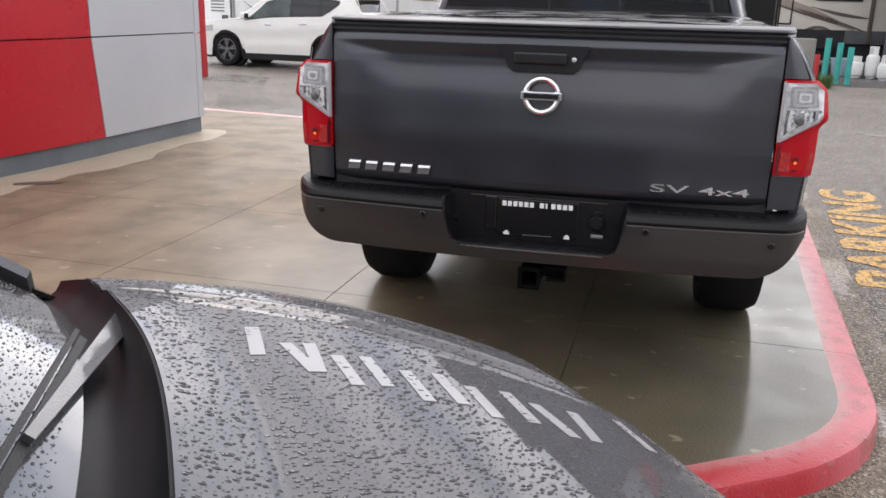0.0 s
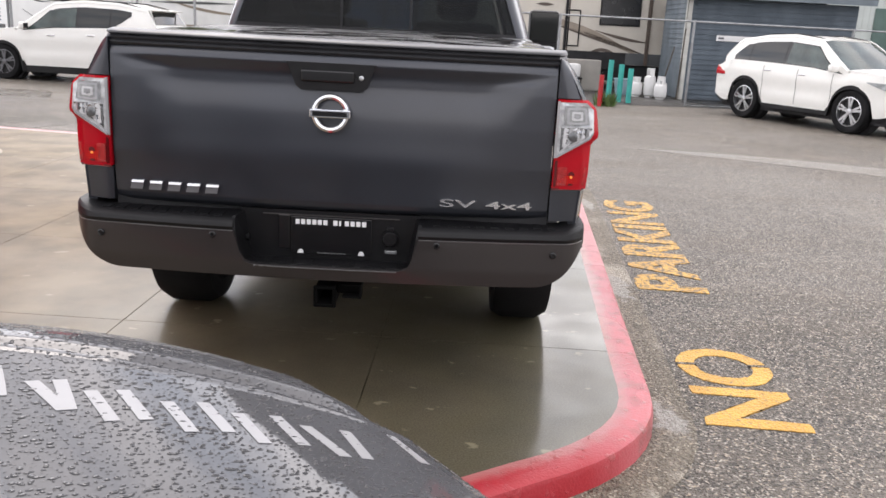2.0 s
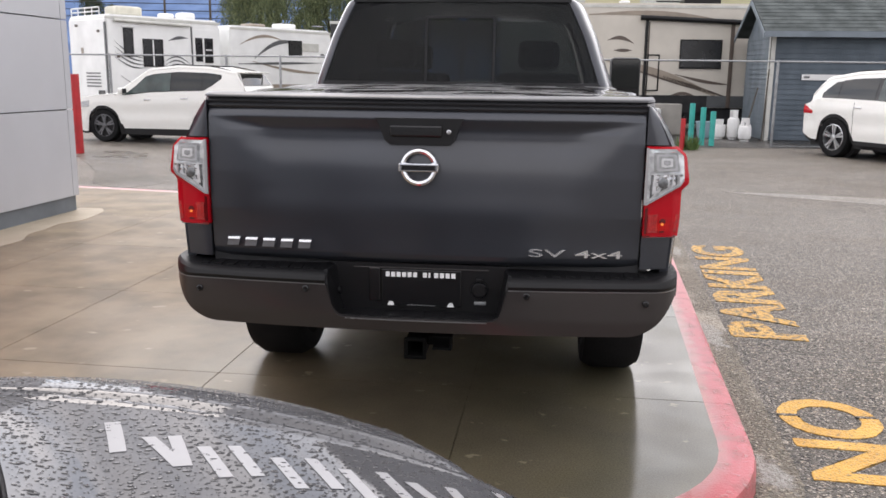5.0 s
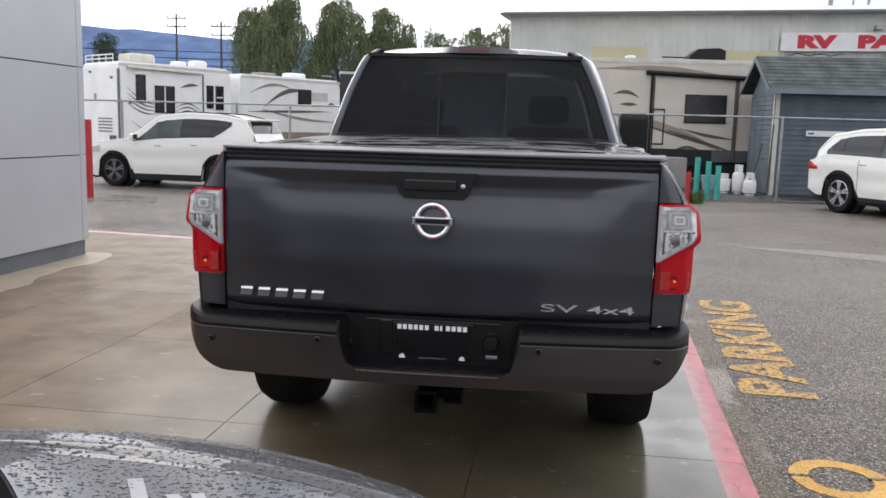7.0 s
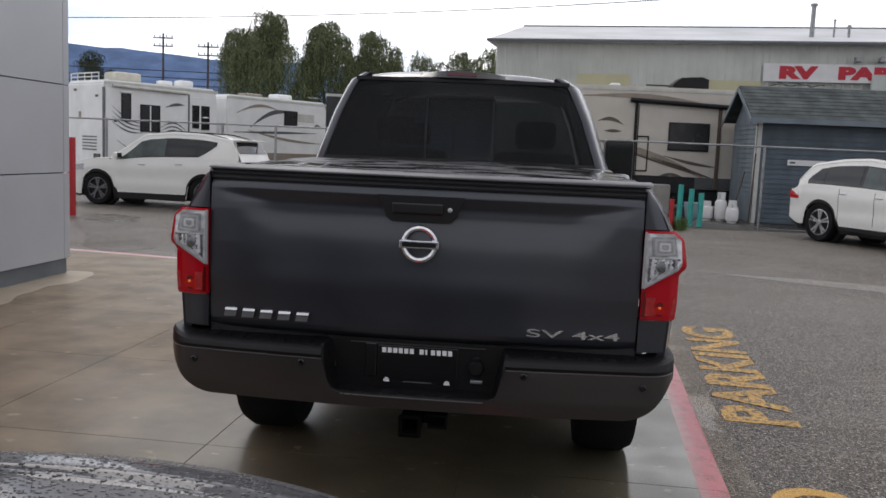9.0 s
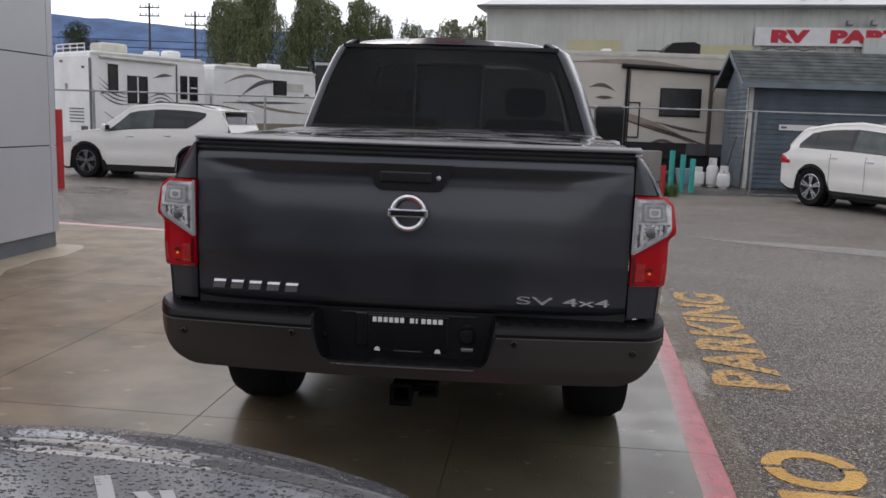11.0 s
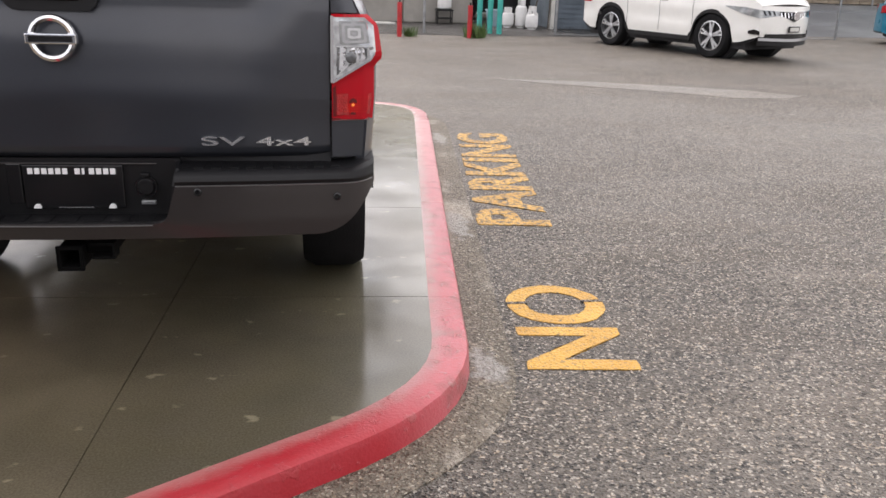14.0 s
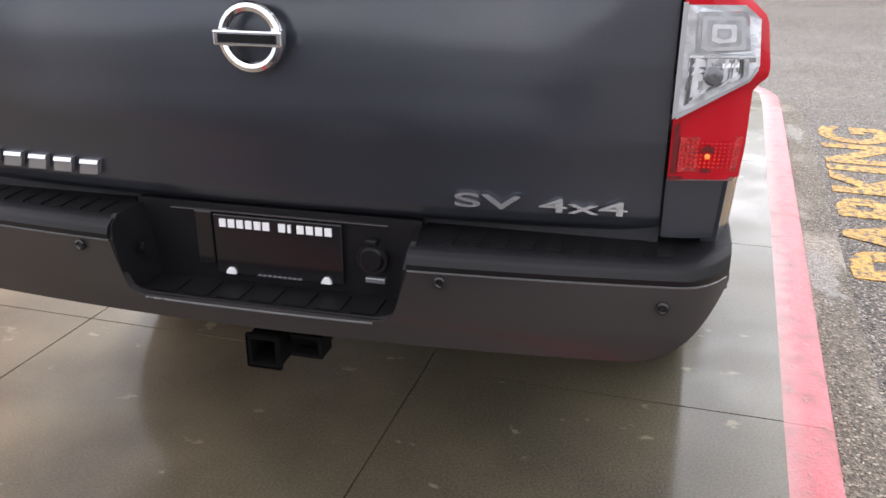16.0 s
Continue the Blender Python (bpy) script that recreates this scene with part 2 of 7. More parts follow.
def make_kerb_paint():
    m, n, l, b = tree_of("kerb_paint")
    v = coords(n, l)
    big, fine, mid = noisy(n, l, v, 0.9, 4), noisy(n, l, v, 90, 3), noisy(n, l, v, 9, 5, 0.25, 0.5)
    c = blend(n, l, big, (0.44, 0.035, 0.055), (0.58, 0.15, 0.17))
    c = blend(n, l, ranged(n, l, fine, 0.0, 0.30), c, (0.50, 0.20, 0.20))
    c = blend(n, l, mid, (0.27, 0.075, 0.07), c)
    worn = noisy(n, l, v, 22, 6, 0.60, 0.66)
    c = blend(n, l, ranged(n, l, worn, 0.0, 0.40), c, (0.42, 0.30, 0.27))
    dirt = noisy(n, l, coords(n, l, (1, 1, 3)), 5, 6, 0.56, 0.70)
    c = blend(n, l, ranged(n, l, dirt, 0.0, 0.22), c, (0.13, 0.06, 0.05))
    sep, side = n.new("ShaderNodeSeparateXYZ"), n.new("ShaderNodeMapRange")
    l.new(v, sep.inputs[0])
    side.inputs["From Min"].default_value, side.inputs["From Max"].default_value = 1.25, 1.0
    l.new(sep.outputs[0], side.inputs["Value"])
    c = blend(n, l, ranged(n, l, side.outputs["Result"], 0.0, 0.88), c, (0.38, 0.007, 0.016))
    # Colour turns paler with y, from 0.5 m to 4.5 m.
    far_pale = n.new("ShaderNodeMapRange")
    l.new(sep.outputs[1], far_pale.inputs["Value"])
    far_pale.inputs["From Min"].default_value, far_pale.inputs["From Max"].default_value = 0.5, 4.5
    far_pale.inputs["To Max"].default_value = 0.6
    att, worn_in = n.new("ShaderNodeAttribute"), n.new("ShaderNodeMapRange")
    att.attribute_name = "across"
    ragged = n.new("ShaderNodeMath")
    ragged.operation = "MULTIPLY_ADD"
    l.new(noisy(n, l, v, 14, 5), ragged.inputs[0])
    ragged.inputs[1].default_value = 0.16
    l.new(att.outputs["Fac"], ragged.inputs[2])
    worn_in.interpolation_type = "SMOOTHSTEP"
    worn_in.inputs["From Min"].default_value, worn_in.inputs["From Max"].default_value = 0.62, 0.05
    l.new(ragged.outputs[0], worn_in.inputs["Value"])
    bare = n.new("ShaderNodeMath")
    bare.operation = "MULTIPLY"
    l.new(worn_in.outputs["Result"], bare.inputs[0])
    l.new(ranged(n, l, far_pale.outputs["Result"], 0.35, 1.6), bare.inputs[1])
    c = blend(n, l, bare.outputs[0], c, (0.46, 0.40, 0.36))
    c = blend(n, l, far_pale.outputs["Result"], c, blend(n, l, mid, (0.50, 0.20, 0.20), (0.62, 0.38, 0.38)))
    l.new(c, b.inputs["Base Color"])
    l.new(ranged(n, l, big, 0.16, 0.42), b.inputs["Roughness"])
    bumped(n, l, b, fine, 0.25, 0.003, bumped(n, l, b, worn, 0.5, 0.004))
    return m


def make_line_paint(name, lo, hi):
    m, n, l, b = tree_of(name)
    v = coords(n, l)
    vo = n.new("ShaderNodeTexVoronoi")
    vo.inputs["Scale"].default_value = 75
    l.new(v, vo.inputs["Vector"])
    worn, mid = noisy(n, l, v, 26, 6, lo, hi), noisy(n, l, v, 3, 4)
    c = blend(n, l, mid, (0.52, 0.27, 0.035), (0.70, 0.40, 0.07))
    c = blend(n, l, worn, (0.12, 0.09, 0.05), c)
    spots, _ = stones(n, l, v, 130, 0.88, 0.92)
    c = blend(n, l, ranged(n, l, spots, 0.0, 0.55), c, (0.12, 0.09, 0.055))
    l.new(c, b.inputs["Base Color"])
    b.inputs["Roughness"].default_value = 0.5
    bumped(n, l, b, vo.outputs["Distance"], 0.6, 0.012)
    return m


def make_paint(name, color, rough=0.3, flake=0.4, coat=0.6, gloss=0.03):
    """Clear-coated car paint with a fine metallic flake and rain film."""
    m, n, l, b = tree_of(name)
    v = coords(n, l)
    fl, drop = noisy(n, l, v, 900, 1), noisy(n, l, v, 4, 4)
    l.new(blend(n, l, fl, tuple(c * 0.8 for c in color), color), b.inputs["Base Color"])
    b.inputs["Metallic"].default_value = flake
    l.new(ranged(n, l, drop, rough * 1.2, rough * 0.85), b.inputs["Roughness"])
    b.inputs["Coat Weight"].default_value, b.inputs["Coat Roughness"].default_value = coat, gloss
    b.inputs["Specular IOR Level"].default_value = 0.15
    return m


def make_damp(name, color, flake=0.4, rough=0.3):
    """Paint under a film of fine rain beads, too small to stand apart."""
    m, n, l, b = tree_of(name)
    v = coords(n, l)
    l.new(blend(n, l, noisy(n, l, v, 5, 4), tuple(c * 0.85 for c in color), color), b.inputs["Base Color"])
    b.inputs["Metallic"].default_value, b.inputs["Roughness"].default_value = flake, rough
    b.inputs["Coat Weight"].default_value, b.inputs["Coat Roughness"].default_value = 1.0, 0.035
    b.inputs["Coat IOR"].default_value = 1.37
    b.inputs["Specular IOR Level"].default_value = 0.2
    old = None
    for scale, cut, depth in ((150, 0.36, 0.006), (300, 0.38, 0.003)):
        vo, r, sm = n.new("ShaderNodeTexVoronoi"), n.new("ShaderNodeMapRange"), n.new("ShaderNodeMath")
        vo.inputs["Scale"].default_value = scale
        l.new(v, vo.inputs["Vector"])
        r.inputs["From Min"].default_value, r.inputs["From Max"].default_value = cut, 0.0
        l.new(vo.outputs["Distance"], r.inputs["Value"])
        sm.operation, sm.inputs[1].default_value = "POWER", 0.5
        l.new(r.outputs["Result"], sm.inputs[0])
        old = bumped(n, l, b, sm.outputs[0], 0.008, depth, old)
    return m


asphalt = make_asphalt()
pad_concrete = make_concrete("pad_concrete", (0.090, 0.068, 0.038), (0.042, 0.031, 0.018), (0.040, 0.030, 0.017), 0.72, 0.52, film=1.0)
lip_concrete = make_concrete("lip_concrete", (0.46, 0.385, 0.285), (0.33, 0.275, 0.20), (0.39, 0.33, 0.245), 0.7, 0.55)
grit = make_asphalt("gutter_grit", (0.185, 0.157, 0.113), (0.262, 0.226, 0.172), (0.52, 0.47, 0.38), 0.67, 0.45)
gn2, gl2 = grit.node_tree.nodes, grit.node_tree.links
g_b = gn2["Principled BSDF"]
g_old = g_b.inputs["Base Color"].links[0].from_socket
g_fine = noisy(gn2, gl2, coords(gn2, gl2), 40, 4)
g_new = blend(gn2, gl2, noisy(gn2, gl2, coords(gn2, gl2, (1, 0.6, 1)), 2.2, 8, 0.60, 0.66), g_old, blend(gn2, gl2, g_fine, (0.30, 0.26, 0.21), (0.52, 0.47, 0.39)))
for x, y, w, h in ((1.585, 2.12, 0.085, 0.33), (1.44, 0.17, 0.085, 0.17), (1.795, 4.85, 0.085, 0.28)):
    g_at, g_len, g_sum, g_cut = gn2.new("ShaderNodeMapping"), gn2.new("ShaderNodeVectorMath"), gn2.new("ShaderNodeMath"), gn2.new("ShaderNodeMapRange")
    g_at.vector_type, g_len.operation, g_sum.operation = "TEXTURE", "LENGTH", "MULTIPLY_ADD"
    g_at.inputs["Location"].default_value, g_at.inputs["Scale"].default_value = (x, y, 0), (w, h, 100)
    gl2.new(coords(gn2, gl2), g_at.inputs["Vector"])
    gl2.new(g_at.outputs["Vector"], g_len.inputs[0])
    gl2.new(noisy(gn2, gl2, coords(gn2, gl2), 16, 6, 0.3, 0.7), g_sum.inputs[0])
    g_sum.inputs[1].default_value = 0.75
    gl2.new(g_len.outputs["Value"], g_sum.inputs[2])
    g_cut.inputs["From Min"].default_value, g_cut.inputs["From Max"].default_value = 1.35, 1.0
    gl2.new(g_sum.outputs[0], g_cut.inputs["Value"])
    g_new = blend(gn2, gl2, ranged(gn2, gl2, g_cut.outputs["Result"], 0.0, 0.85), g_new, blend(gn2, gl2, g_fine, (0.30, 0.285, 0.255), (0.46, 0.44, 0.41)))
gl2.new(g_new, g_b.inputs["Base Color"])
damp_stain = make_concrete("damp_stain", (0.085, 0.066, 0.045), (0.04, 0.032, 0.023), (0.05, 0.04, 0.03), 0.5, 0.35)
block_concrete = make_concrete("block_concrete", (0.36, 0.34, 0.31), (0.25, 0.24, 0.22), (0.28, 0.27, 0.25), 0.8, 0.6)
kerb_paint, line_paint, worn_paint = make_kerb_paint(), make_line_paint("line_paint", 0.27, 0.38), make_line_paint("worn_line_paint", 0.40, 0.53)
truck_paint = make_paint("gunmetal_paint", (0.046, 0.050, 0.061), 0.42, 0.65, 0.95, 0.17)
bumper_paint = make_paint("bumper_paint", (0.053, 0.047, 0.046), 0.36, 0.5, 0.6, 0.10)
white_paint = make_paint("pearl_white_paint", (0.88, 0.875, 0.835), 0.3, 0.0)
blue_paint = make_paint("teal_blue_paint", (0.02, 0.23, 0.36), 0.3, 0.2)
hood_paint = make_damp("damp_grey_paint", (0.055, 0.056, 0.062), 0.1, 0.6)
hood_vinyl = make_damp("damp_white_vinyl", (0.33, 0.33, 0.34), 0.0)
for sock, val in (("Coat Weight", 0.15), ("Specular IOR Level", 0.2)):
    hood_vinyl.node_tree.nodes["Principled BSDF"].inputs[sock].default_value = val
wet_glass = make_damp("damp_glass", (0.085, 0.09, 0.094), 0.0, 0.1)
rain_bead = plain("rain_bead", (0.045, 0.045, 0.048), 0.05, vary=0.1)
black_plastic = plain("black_plastic", (0.006, 0.006, 0.007), 0.40, vary=0.15, bump=0.15, grain=400)
black_plastic.node_tree.nodes["Principled BSDF"].inputs["Specular IOR Level"].default_value = 0.3
black_gloss = plain("black_gloss", (0.010, 0.010, 0.011), 0.15, vary=0.1)
wet_black = plain("wet_black_plastic", (0.007, 0.007, 0.008), 0.42, vary=0.2, bump=0.02, grain=40)
wet_black.node_tree.nodes["Principled BSDF"].inputs["Specular IOR Level"].default_value = 0.10
wiper_satin = plain("wet_wiper_arm", (0.05, 0.05, 0.053), 0.30, vary=0.2, bump=0.10, grain=160, coat=0.6)
rubber = plain("tyre_rubber", (0.012, 0.012, 0.013), 0.75, vary=0.2, bump=0.2, grain=120)
rubber.node_tree.nodes["Principled BSDF"].inputs["Specular IOR Level"].default_value = 0.15
dark_inside = plain("dark_interior", (0.02, 0.02, 0.022), 0.8)
vinyl, vn, vl, vb = tree_of("wet_vinyl")
v_puddle = noisy(vn, vl, coords(vn, vl, (1, 2.2, 1)), 3.4, 4, 0.47, 0.52)
# Sky sheen between the puddles is put into the black vinyl's paler tone.
vl.new(blend(vn, vl, v_puddle, (0.13, 0.133, 0.138), (0.014, 0.012, 0.013)), vb.inputs["Base Color"])
vl.new(ranged(vn, vl, v_puddle, 0.30, 0.04), vb.inputs["Roughness"])
v_dry = vn.new("ShaderNodeMath")
v_dry.operation = "MULTIPLY"
vl.new(noisy(vn, vl, coords(vn, vl), 90, 2), v_dry.inputs[0])
vl.new(ranged(vn, vl, v_puddle, 1.0, 0.0), v_dry.inputs[1])
bumped(vn, vl, vb, v_dry.outputs[0], 1.0, 0.02)
badge_metal = plain("bright_badge", (0.70, 0.70, 0.71), 0.2, 0.85, vary=0.05)
chrome = plain("chrome", (0.78, 0.78, 0.80), 0.10, 1.0, vary=0.03)
alloy = plain("alloy", (0.55, 0.56, 0.58), 0.3, 0.9, vary=0.08)
dark_alloy = plain("dark_alloy", (0.16, 0.16, 0.17), 0.3, 0.7, vary=0.1)
# Paler grey that carries the highlight of the bumper's bevels.
glint_grey = plain("glint_edge", (0.22, 0.22, 0.225), 0.3, 0.5, vary=0.1)
steel = plain("galvanised_steel", (0.36, 0.37, 0.38), 0.45, 0.8, vary=0.15, scale=8)
pane_dark = glass("privacy_glass", (0.36, 0.37, 0.38), 0.84)
car_glass = plain("tinted_car_glass", (0.012, 0.015, 0.016), 0.05, vary=0.1)
car_glass_pale = plain("pale_car_glass", (0.07, 0.095, 0.09), 0.05, vary=0.3, scale=2.5)
pane_clear = glass("clear_glass", (0.75, 0.82, 0.80), 0.6)
lens_red = plain("red_lens", (0.44, 0.006, 0.014), 0.10, vary=0.06, coat=0.12)
lens_red.node_tree.nodes["Principled BSDF"].inputs["Specular IOR Level"].default_value = 0.2
lens_clear = plain("clear_lens", (0.66, 0.68, 0.70), 0.08, 0.25, vary=0.22, scale=45, bump=0.12, grain=60, coat=0.8)
white_vinyl = plain("white_lettering", (0.80, 0.80, 0.80), 0.4, vary=0.04)
red_steel = plain("red_post_paint", (0.50, 0.025, 0.03), 0.4, vary=0.15)
teal_steel = plain("teal_post_paint", (0.04, 0.42, 0.37), 0.45, vary=0.12)
red_panel = plain("red_cladding", (0.47, 0.012, 0.022), 0.28, vary=0.05, scale=1.2)
grey_panel = plain("silver_grey_cladding", (0.50, 0.51, 0.54), 0.35, 0.1, vary=0.03, scale=1.2)
slate_base = plain("slate_grey_base", (0.14, 0.16, 0.18), 0.5, vary=0.1)
rv_white = plain("white_fibreglass", (0.85, 0.86, 0.85), 0.35, vary=0.06, scale=1.5)
rv_beige = plain("beige_fibreglass", (0.57, 0.53, 0.465), 0.4, vary=0.06, scale=1.5)
rv_cream = plain("cream_plastic", (0.62, 0.60, 0.50), 0.5, vary=0.12)
rv_brown = plain("brown_decal", (0.10, 0.075, 0.06), 0.4, vary=0.1)
rv_tan = plain("tan_decal", (0.30, 0.25, 0.20), 0.4, vary=0.1)
rv_grey = plain("grey_decal", (0.10, 0.105, 0.11), 0.4, vary=0.1)
rv_window = plain("dark_window", (0.012, 0.013, 0.015), 0.28, vary=0.1)
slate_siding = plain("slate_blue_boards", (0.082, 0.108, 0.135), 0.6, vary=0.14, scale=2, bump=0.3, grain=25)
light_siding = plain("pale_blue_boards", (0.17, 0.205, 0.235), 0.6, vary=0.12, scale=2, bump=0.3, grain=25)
trim_white = plain("off_white_trim", (0.60, 0.60, 0.56), 0.5, vary=0.12)
shingle = plain("green_grey_shingle", (0.072, 0.088, 0.088), 0.85, vary=0.25, scale=2.5, bump=0.6, grain=60)
metal_wall = plain("pale_green_sheet", (0.56, 0.58, 0.54), 0.5, 0.1, vary=0.08, scale=0.7)
metal_patch = plain("pale_yellow_sheet", (0.56, 0.53, 0.34), 0.5, 0.1, vary=0.08, scale=0.7)
metal_roof = plain("silver_roof_sheet", (0.60, 0.61, 0.62), 0.5, 0.1, vary=0.08, scale=0.5)
sign_white = plain("white_sign_board", (0.74, 0.74, 0.74), 0.5, vary=0.05)
sign_red = plain("red_lettering", (0.52, 0.02, 0.04), 0.5, vary=0.06)
wood_pole = plain("weathered_pole", (0.10, 0.085, 0.07), 0.85, vary=0.2, bump=0.4, grain=30)
bark = plain("bark", (0.09, 0.07, 0.055), 0.9, vary=0.25, bump=0.6, grain=20)
cylinder_white = plain("white_cylinder_paint", (0.74, 0.74, 0.73), 0.4, vary=0.08)
# Blue haze of the distance is put into the hills' colour.
haze_blue = plain("hazy_forest", (0.085, 0.16, 0.33), 1.0, vary=0.2, scale=0.01, grain=0.05)
weeds = plain("weed_leaf", (0.10, 0.17, 0.045), 0.7, vary=0.25, scale=8)


# ---- building blocks ----
def mesh_of(bm, name, smooth=False):
    me = bpy.data.meshes.new(name)
    bmesh.ops.recalc_face_normals(bm, faces=bm.faces[:])
    bm.to_mesh(me)
    bm.free()
    if smooth:
        for p in me.polygons:
            p.use_smooth = True
    return me


def part(name, bm, material, parent=None, label="", smooth=False, kind=""):
    ob = new(name, mesh_of(bm, name, smooth))
    ob.data.materials.append(material)
    ob.parent = parent
    if smooth:
        ob.data.set_sharp_from_angle(angle=radians(38))
    return tagged(ob, label, kind=kind)


def thing(name, label, category, at=(0, 0, 0), turn=0.0, group="", kind=""):
    ob = new(name)
    ob.matrix_basis = pose(*at, 0, 0, turn)
    return tagged(ob, label, category, group, kind)


def add_box(bm, x0, x1, y0, y1, z0, z1, bevel=0.0):
    r = bmesh.ops.create_cube(bm, size=1.0, matrix=Matrix.Translation(((x0 + x1) / 2, (y0 + y1) / 2, (z0 + z1) / 2)) @ Matrix.Diagonal((x1 - x0, y1 - y0, z1 - z0, 1)))
    if bevel:
        es = {e for v in r["verts"] for e in v.link_edges}
        bmesh.ops.bevel(bm, geom=list(es), offset=bevel, segments=2, profile=0.5, affect="EDGES")
    return bm


def box(x0, x1, y0, y1, z0, z1, bevel=0.0):
    return add_box(bmesh.new(), x0, x1, y0, y1, z0, z1, bevel)


def add_rod(bm, a, b, r0, r1=None, seg=12):
    a, b = Vector(a), Vector(b)
    d = b - a
    m = Matrix.Translation((a + b) / 2) @ d.to_track_quat("Z", "Y").to_matrix().to_4x4()
    bmesh.ops.create_cone(bm, cap_ends=True, segments=seg, radius1=r0, radius2=r0 if r1 is None else r1, depth=d.length, matrix=m)
    return bm


def rod(a, b, r0, r1=None, seg=12):
    return add_rod(bmesh.new(), a, b, r0, r1, seg)


def add_lathe(bm, profile, axis="X", at=(0, 0, 0), seg=32, ring_only=False):
    """Turns (radius, along) pairs round an axis."""
    rings = []
    for r, h in profile:
        ring = []
        for i in range(seg):
            a = 2 * math.pi * i / seg
            p = (h, r * math.cos(a), r * math.sin(a)) if axis == "X" else (r * math.cos(a), r * math.sin(a), h)
            ring.append(bm.verts.new(Vector(p) + Vector(at)))
        rings.append(ring)
    for a, b in zip(rings, rings[1:]):
        for i in range(seg):
            bm.faces.new((a[i], a[(i + 1) % seg], b[(i + 1) % seg], b[i]))
    if ring_only:
        for i in range(seg):
            bm.faces.new((rings[-1][i], rings[-1][(i + 1) % seg], rings[0][(i + 1) % seg], rings[0][i]))
        return bm
    for ring in (rings[0], rings[-1]):
        bm.faces.new(ring)
    return bm


def lathe(profile, axis="X", at=(0, 0, 0), seg=32, ring_only=False):
    return add_lathe(bmesh.new(), profile, axis, at, seg, ring_only)


def add_prism(bm, pts, fn, depth):
    """A flat outline pts mapped by fn(u, v, w) and given depth along w."""
    a = [bm.verts.new(fn(u, v, 0.0)) for u, v in pts]
    b = [bm.verts.new(fn(u, v, depth)) for u, v in pts]
    bm.faces.new(a), bm.faces.new(b)
    k = len(pts)
    for i in range(k):
        bm.faces.new((a[i], a[(i + 1) % k], b[(i + 1) % k], b[i]))
    return bm


def prism(pts, fn, depth):
    return add_prism(bmesh.new(), pts, fn, depth)


def sheet(nu, nv, fn, thick=0.0):
    """A grid of fn(u, v), u and v from 0 to 1."""
    bm = bmesh.new()
    g = [[bm.verts.new(fn(i / nu, j / nv)) for j in range(nv + 1)] for i in range(nu + 1)]
    for i in range(nu):
        for j in range(nv):
            bm.faces.new((g[i][j], g[i + 1][j], g[i + 1][j + 1], g[i][j + 1]))
    if thick:
        bmesh.ops.recalc_face_normals(bm, faces=bm.faces[:])
        bmesh.ops.solidify(bm, geom=bm.faces[:], thickness=thick)
    return bm


def lerp_table(t, table):
    """Smooth reading of (t, value) pairs."""
    if t <= table[0][0]:
        return table[0][1]
    for (a, va), (b, vb) in zip(table, table[1:]):
        if t <= b:
            s = (t - a) / (b - a)
            return va + (vb - va) * s
    return table[-1][1]


def letters(name, text, height, material, m, parent=None, label="", depth=0.004, bold=0.0, stretch=1.0, width=None):
    """Writing as a mesh, its cap height given, its first letter's foot at the pose m."""
    cu = bpy.data.curves.new(name, "FONT")
    cu.body, cu.size, cu.extrude, cu.offset = text, height / 0.72, depth / 2, bold
    tmp = new(name, cu)
    me = bpy.data.meshes.new_from_object(tmp.evaluated_get(bpy.context.evaluated_depsgraph_get()))
    bpy.data.objects.remove(tmp)
    xs = [v.co.x for v in me.vertices]
    k = width / (max(xs) - min(xs)) if width else stretch
    me.transform(Matrix.Diagonal((k, 1, 1, 1)) @ Matrix.Translation((-min(xs), 0, 0)))
    ob = new(name, me)
    me.materials.clear()
    me.materials.append(material)
    ob.parent = parent
    ob.matrix_basis = m
    return tagged(ob, label)


def ragged(ob, seed, step=0.03, jitter=0.0024):
    """Breaks the clean outline of painted letters into an uneven edge."""
    r = random.Random(seed)
    bm = bmesh.new()
    bm.from_mesh(ob.data)
    bmesh.ops.remove_doubles(bm, verts=bm.verts[:], dist=0.0001)
    for e in [e for e in bm.edges if len(e.link_faces) == 2 and abs(e.link_faces[0].normal.dot(e.link_faces[1].normal)) < 0.5]:
        n = int(e.calc_length() / step)
        if n > 1:
            bmesh.ops.bisect_edges(bm, edges=[e], cuts=n - 1)
    moved = {}
    for v in bm.verts:
        key = (round(v.co.x, 3), round(v.co.y, 3))
        d = moved.setdefault(key, (r.gauss(0, jitter), r.gauss(0, jitter)))
        v.co.x, v.co.y = v.co.x + d[0], v.co.y + d[1]
    bm.to_mesh(ob.data)
    bm.free()


# ---- ground, pad and kerb ----
Z_ROAD = -0.11
part("ground", box(-600, 600, -600, 600, -0.6, Z_ROAD), asphalt)
tagged(bpy.data.objects["ground"], "wet grey chip-seal asphalt yard with worn patches", "ground", kind="structure")


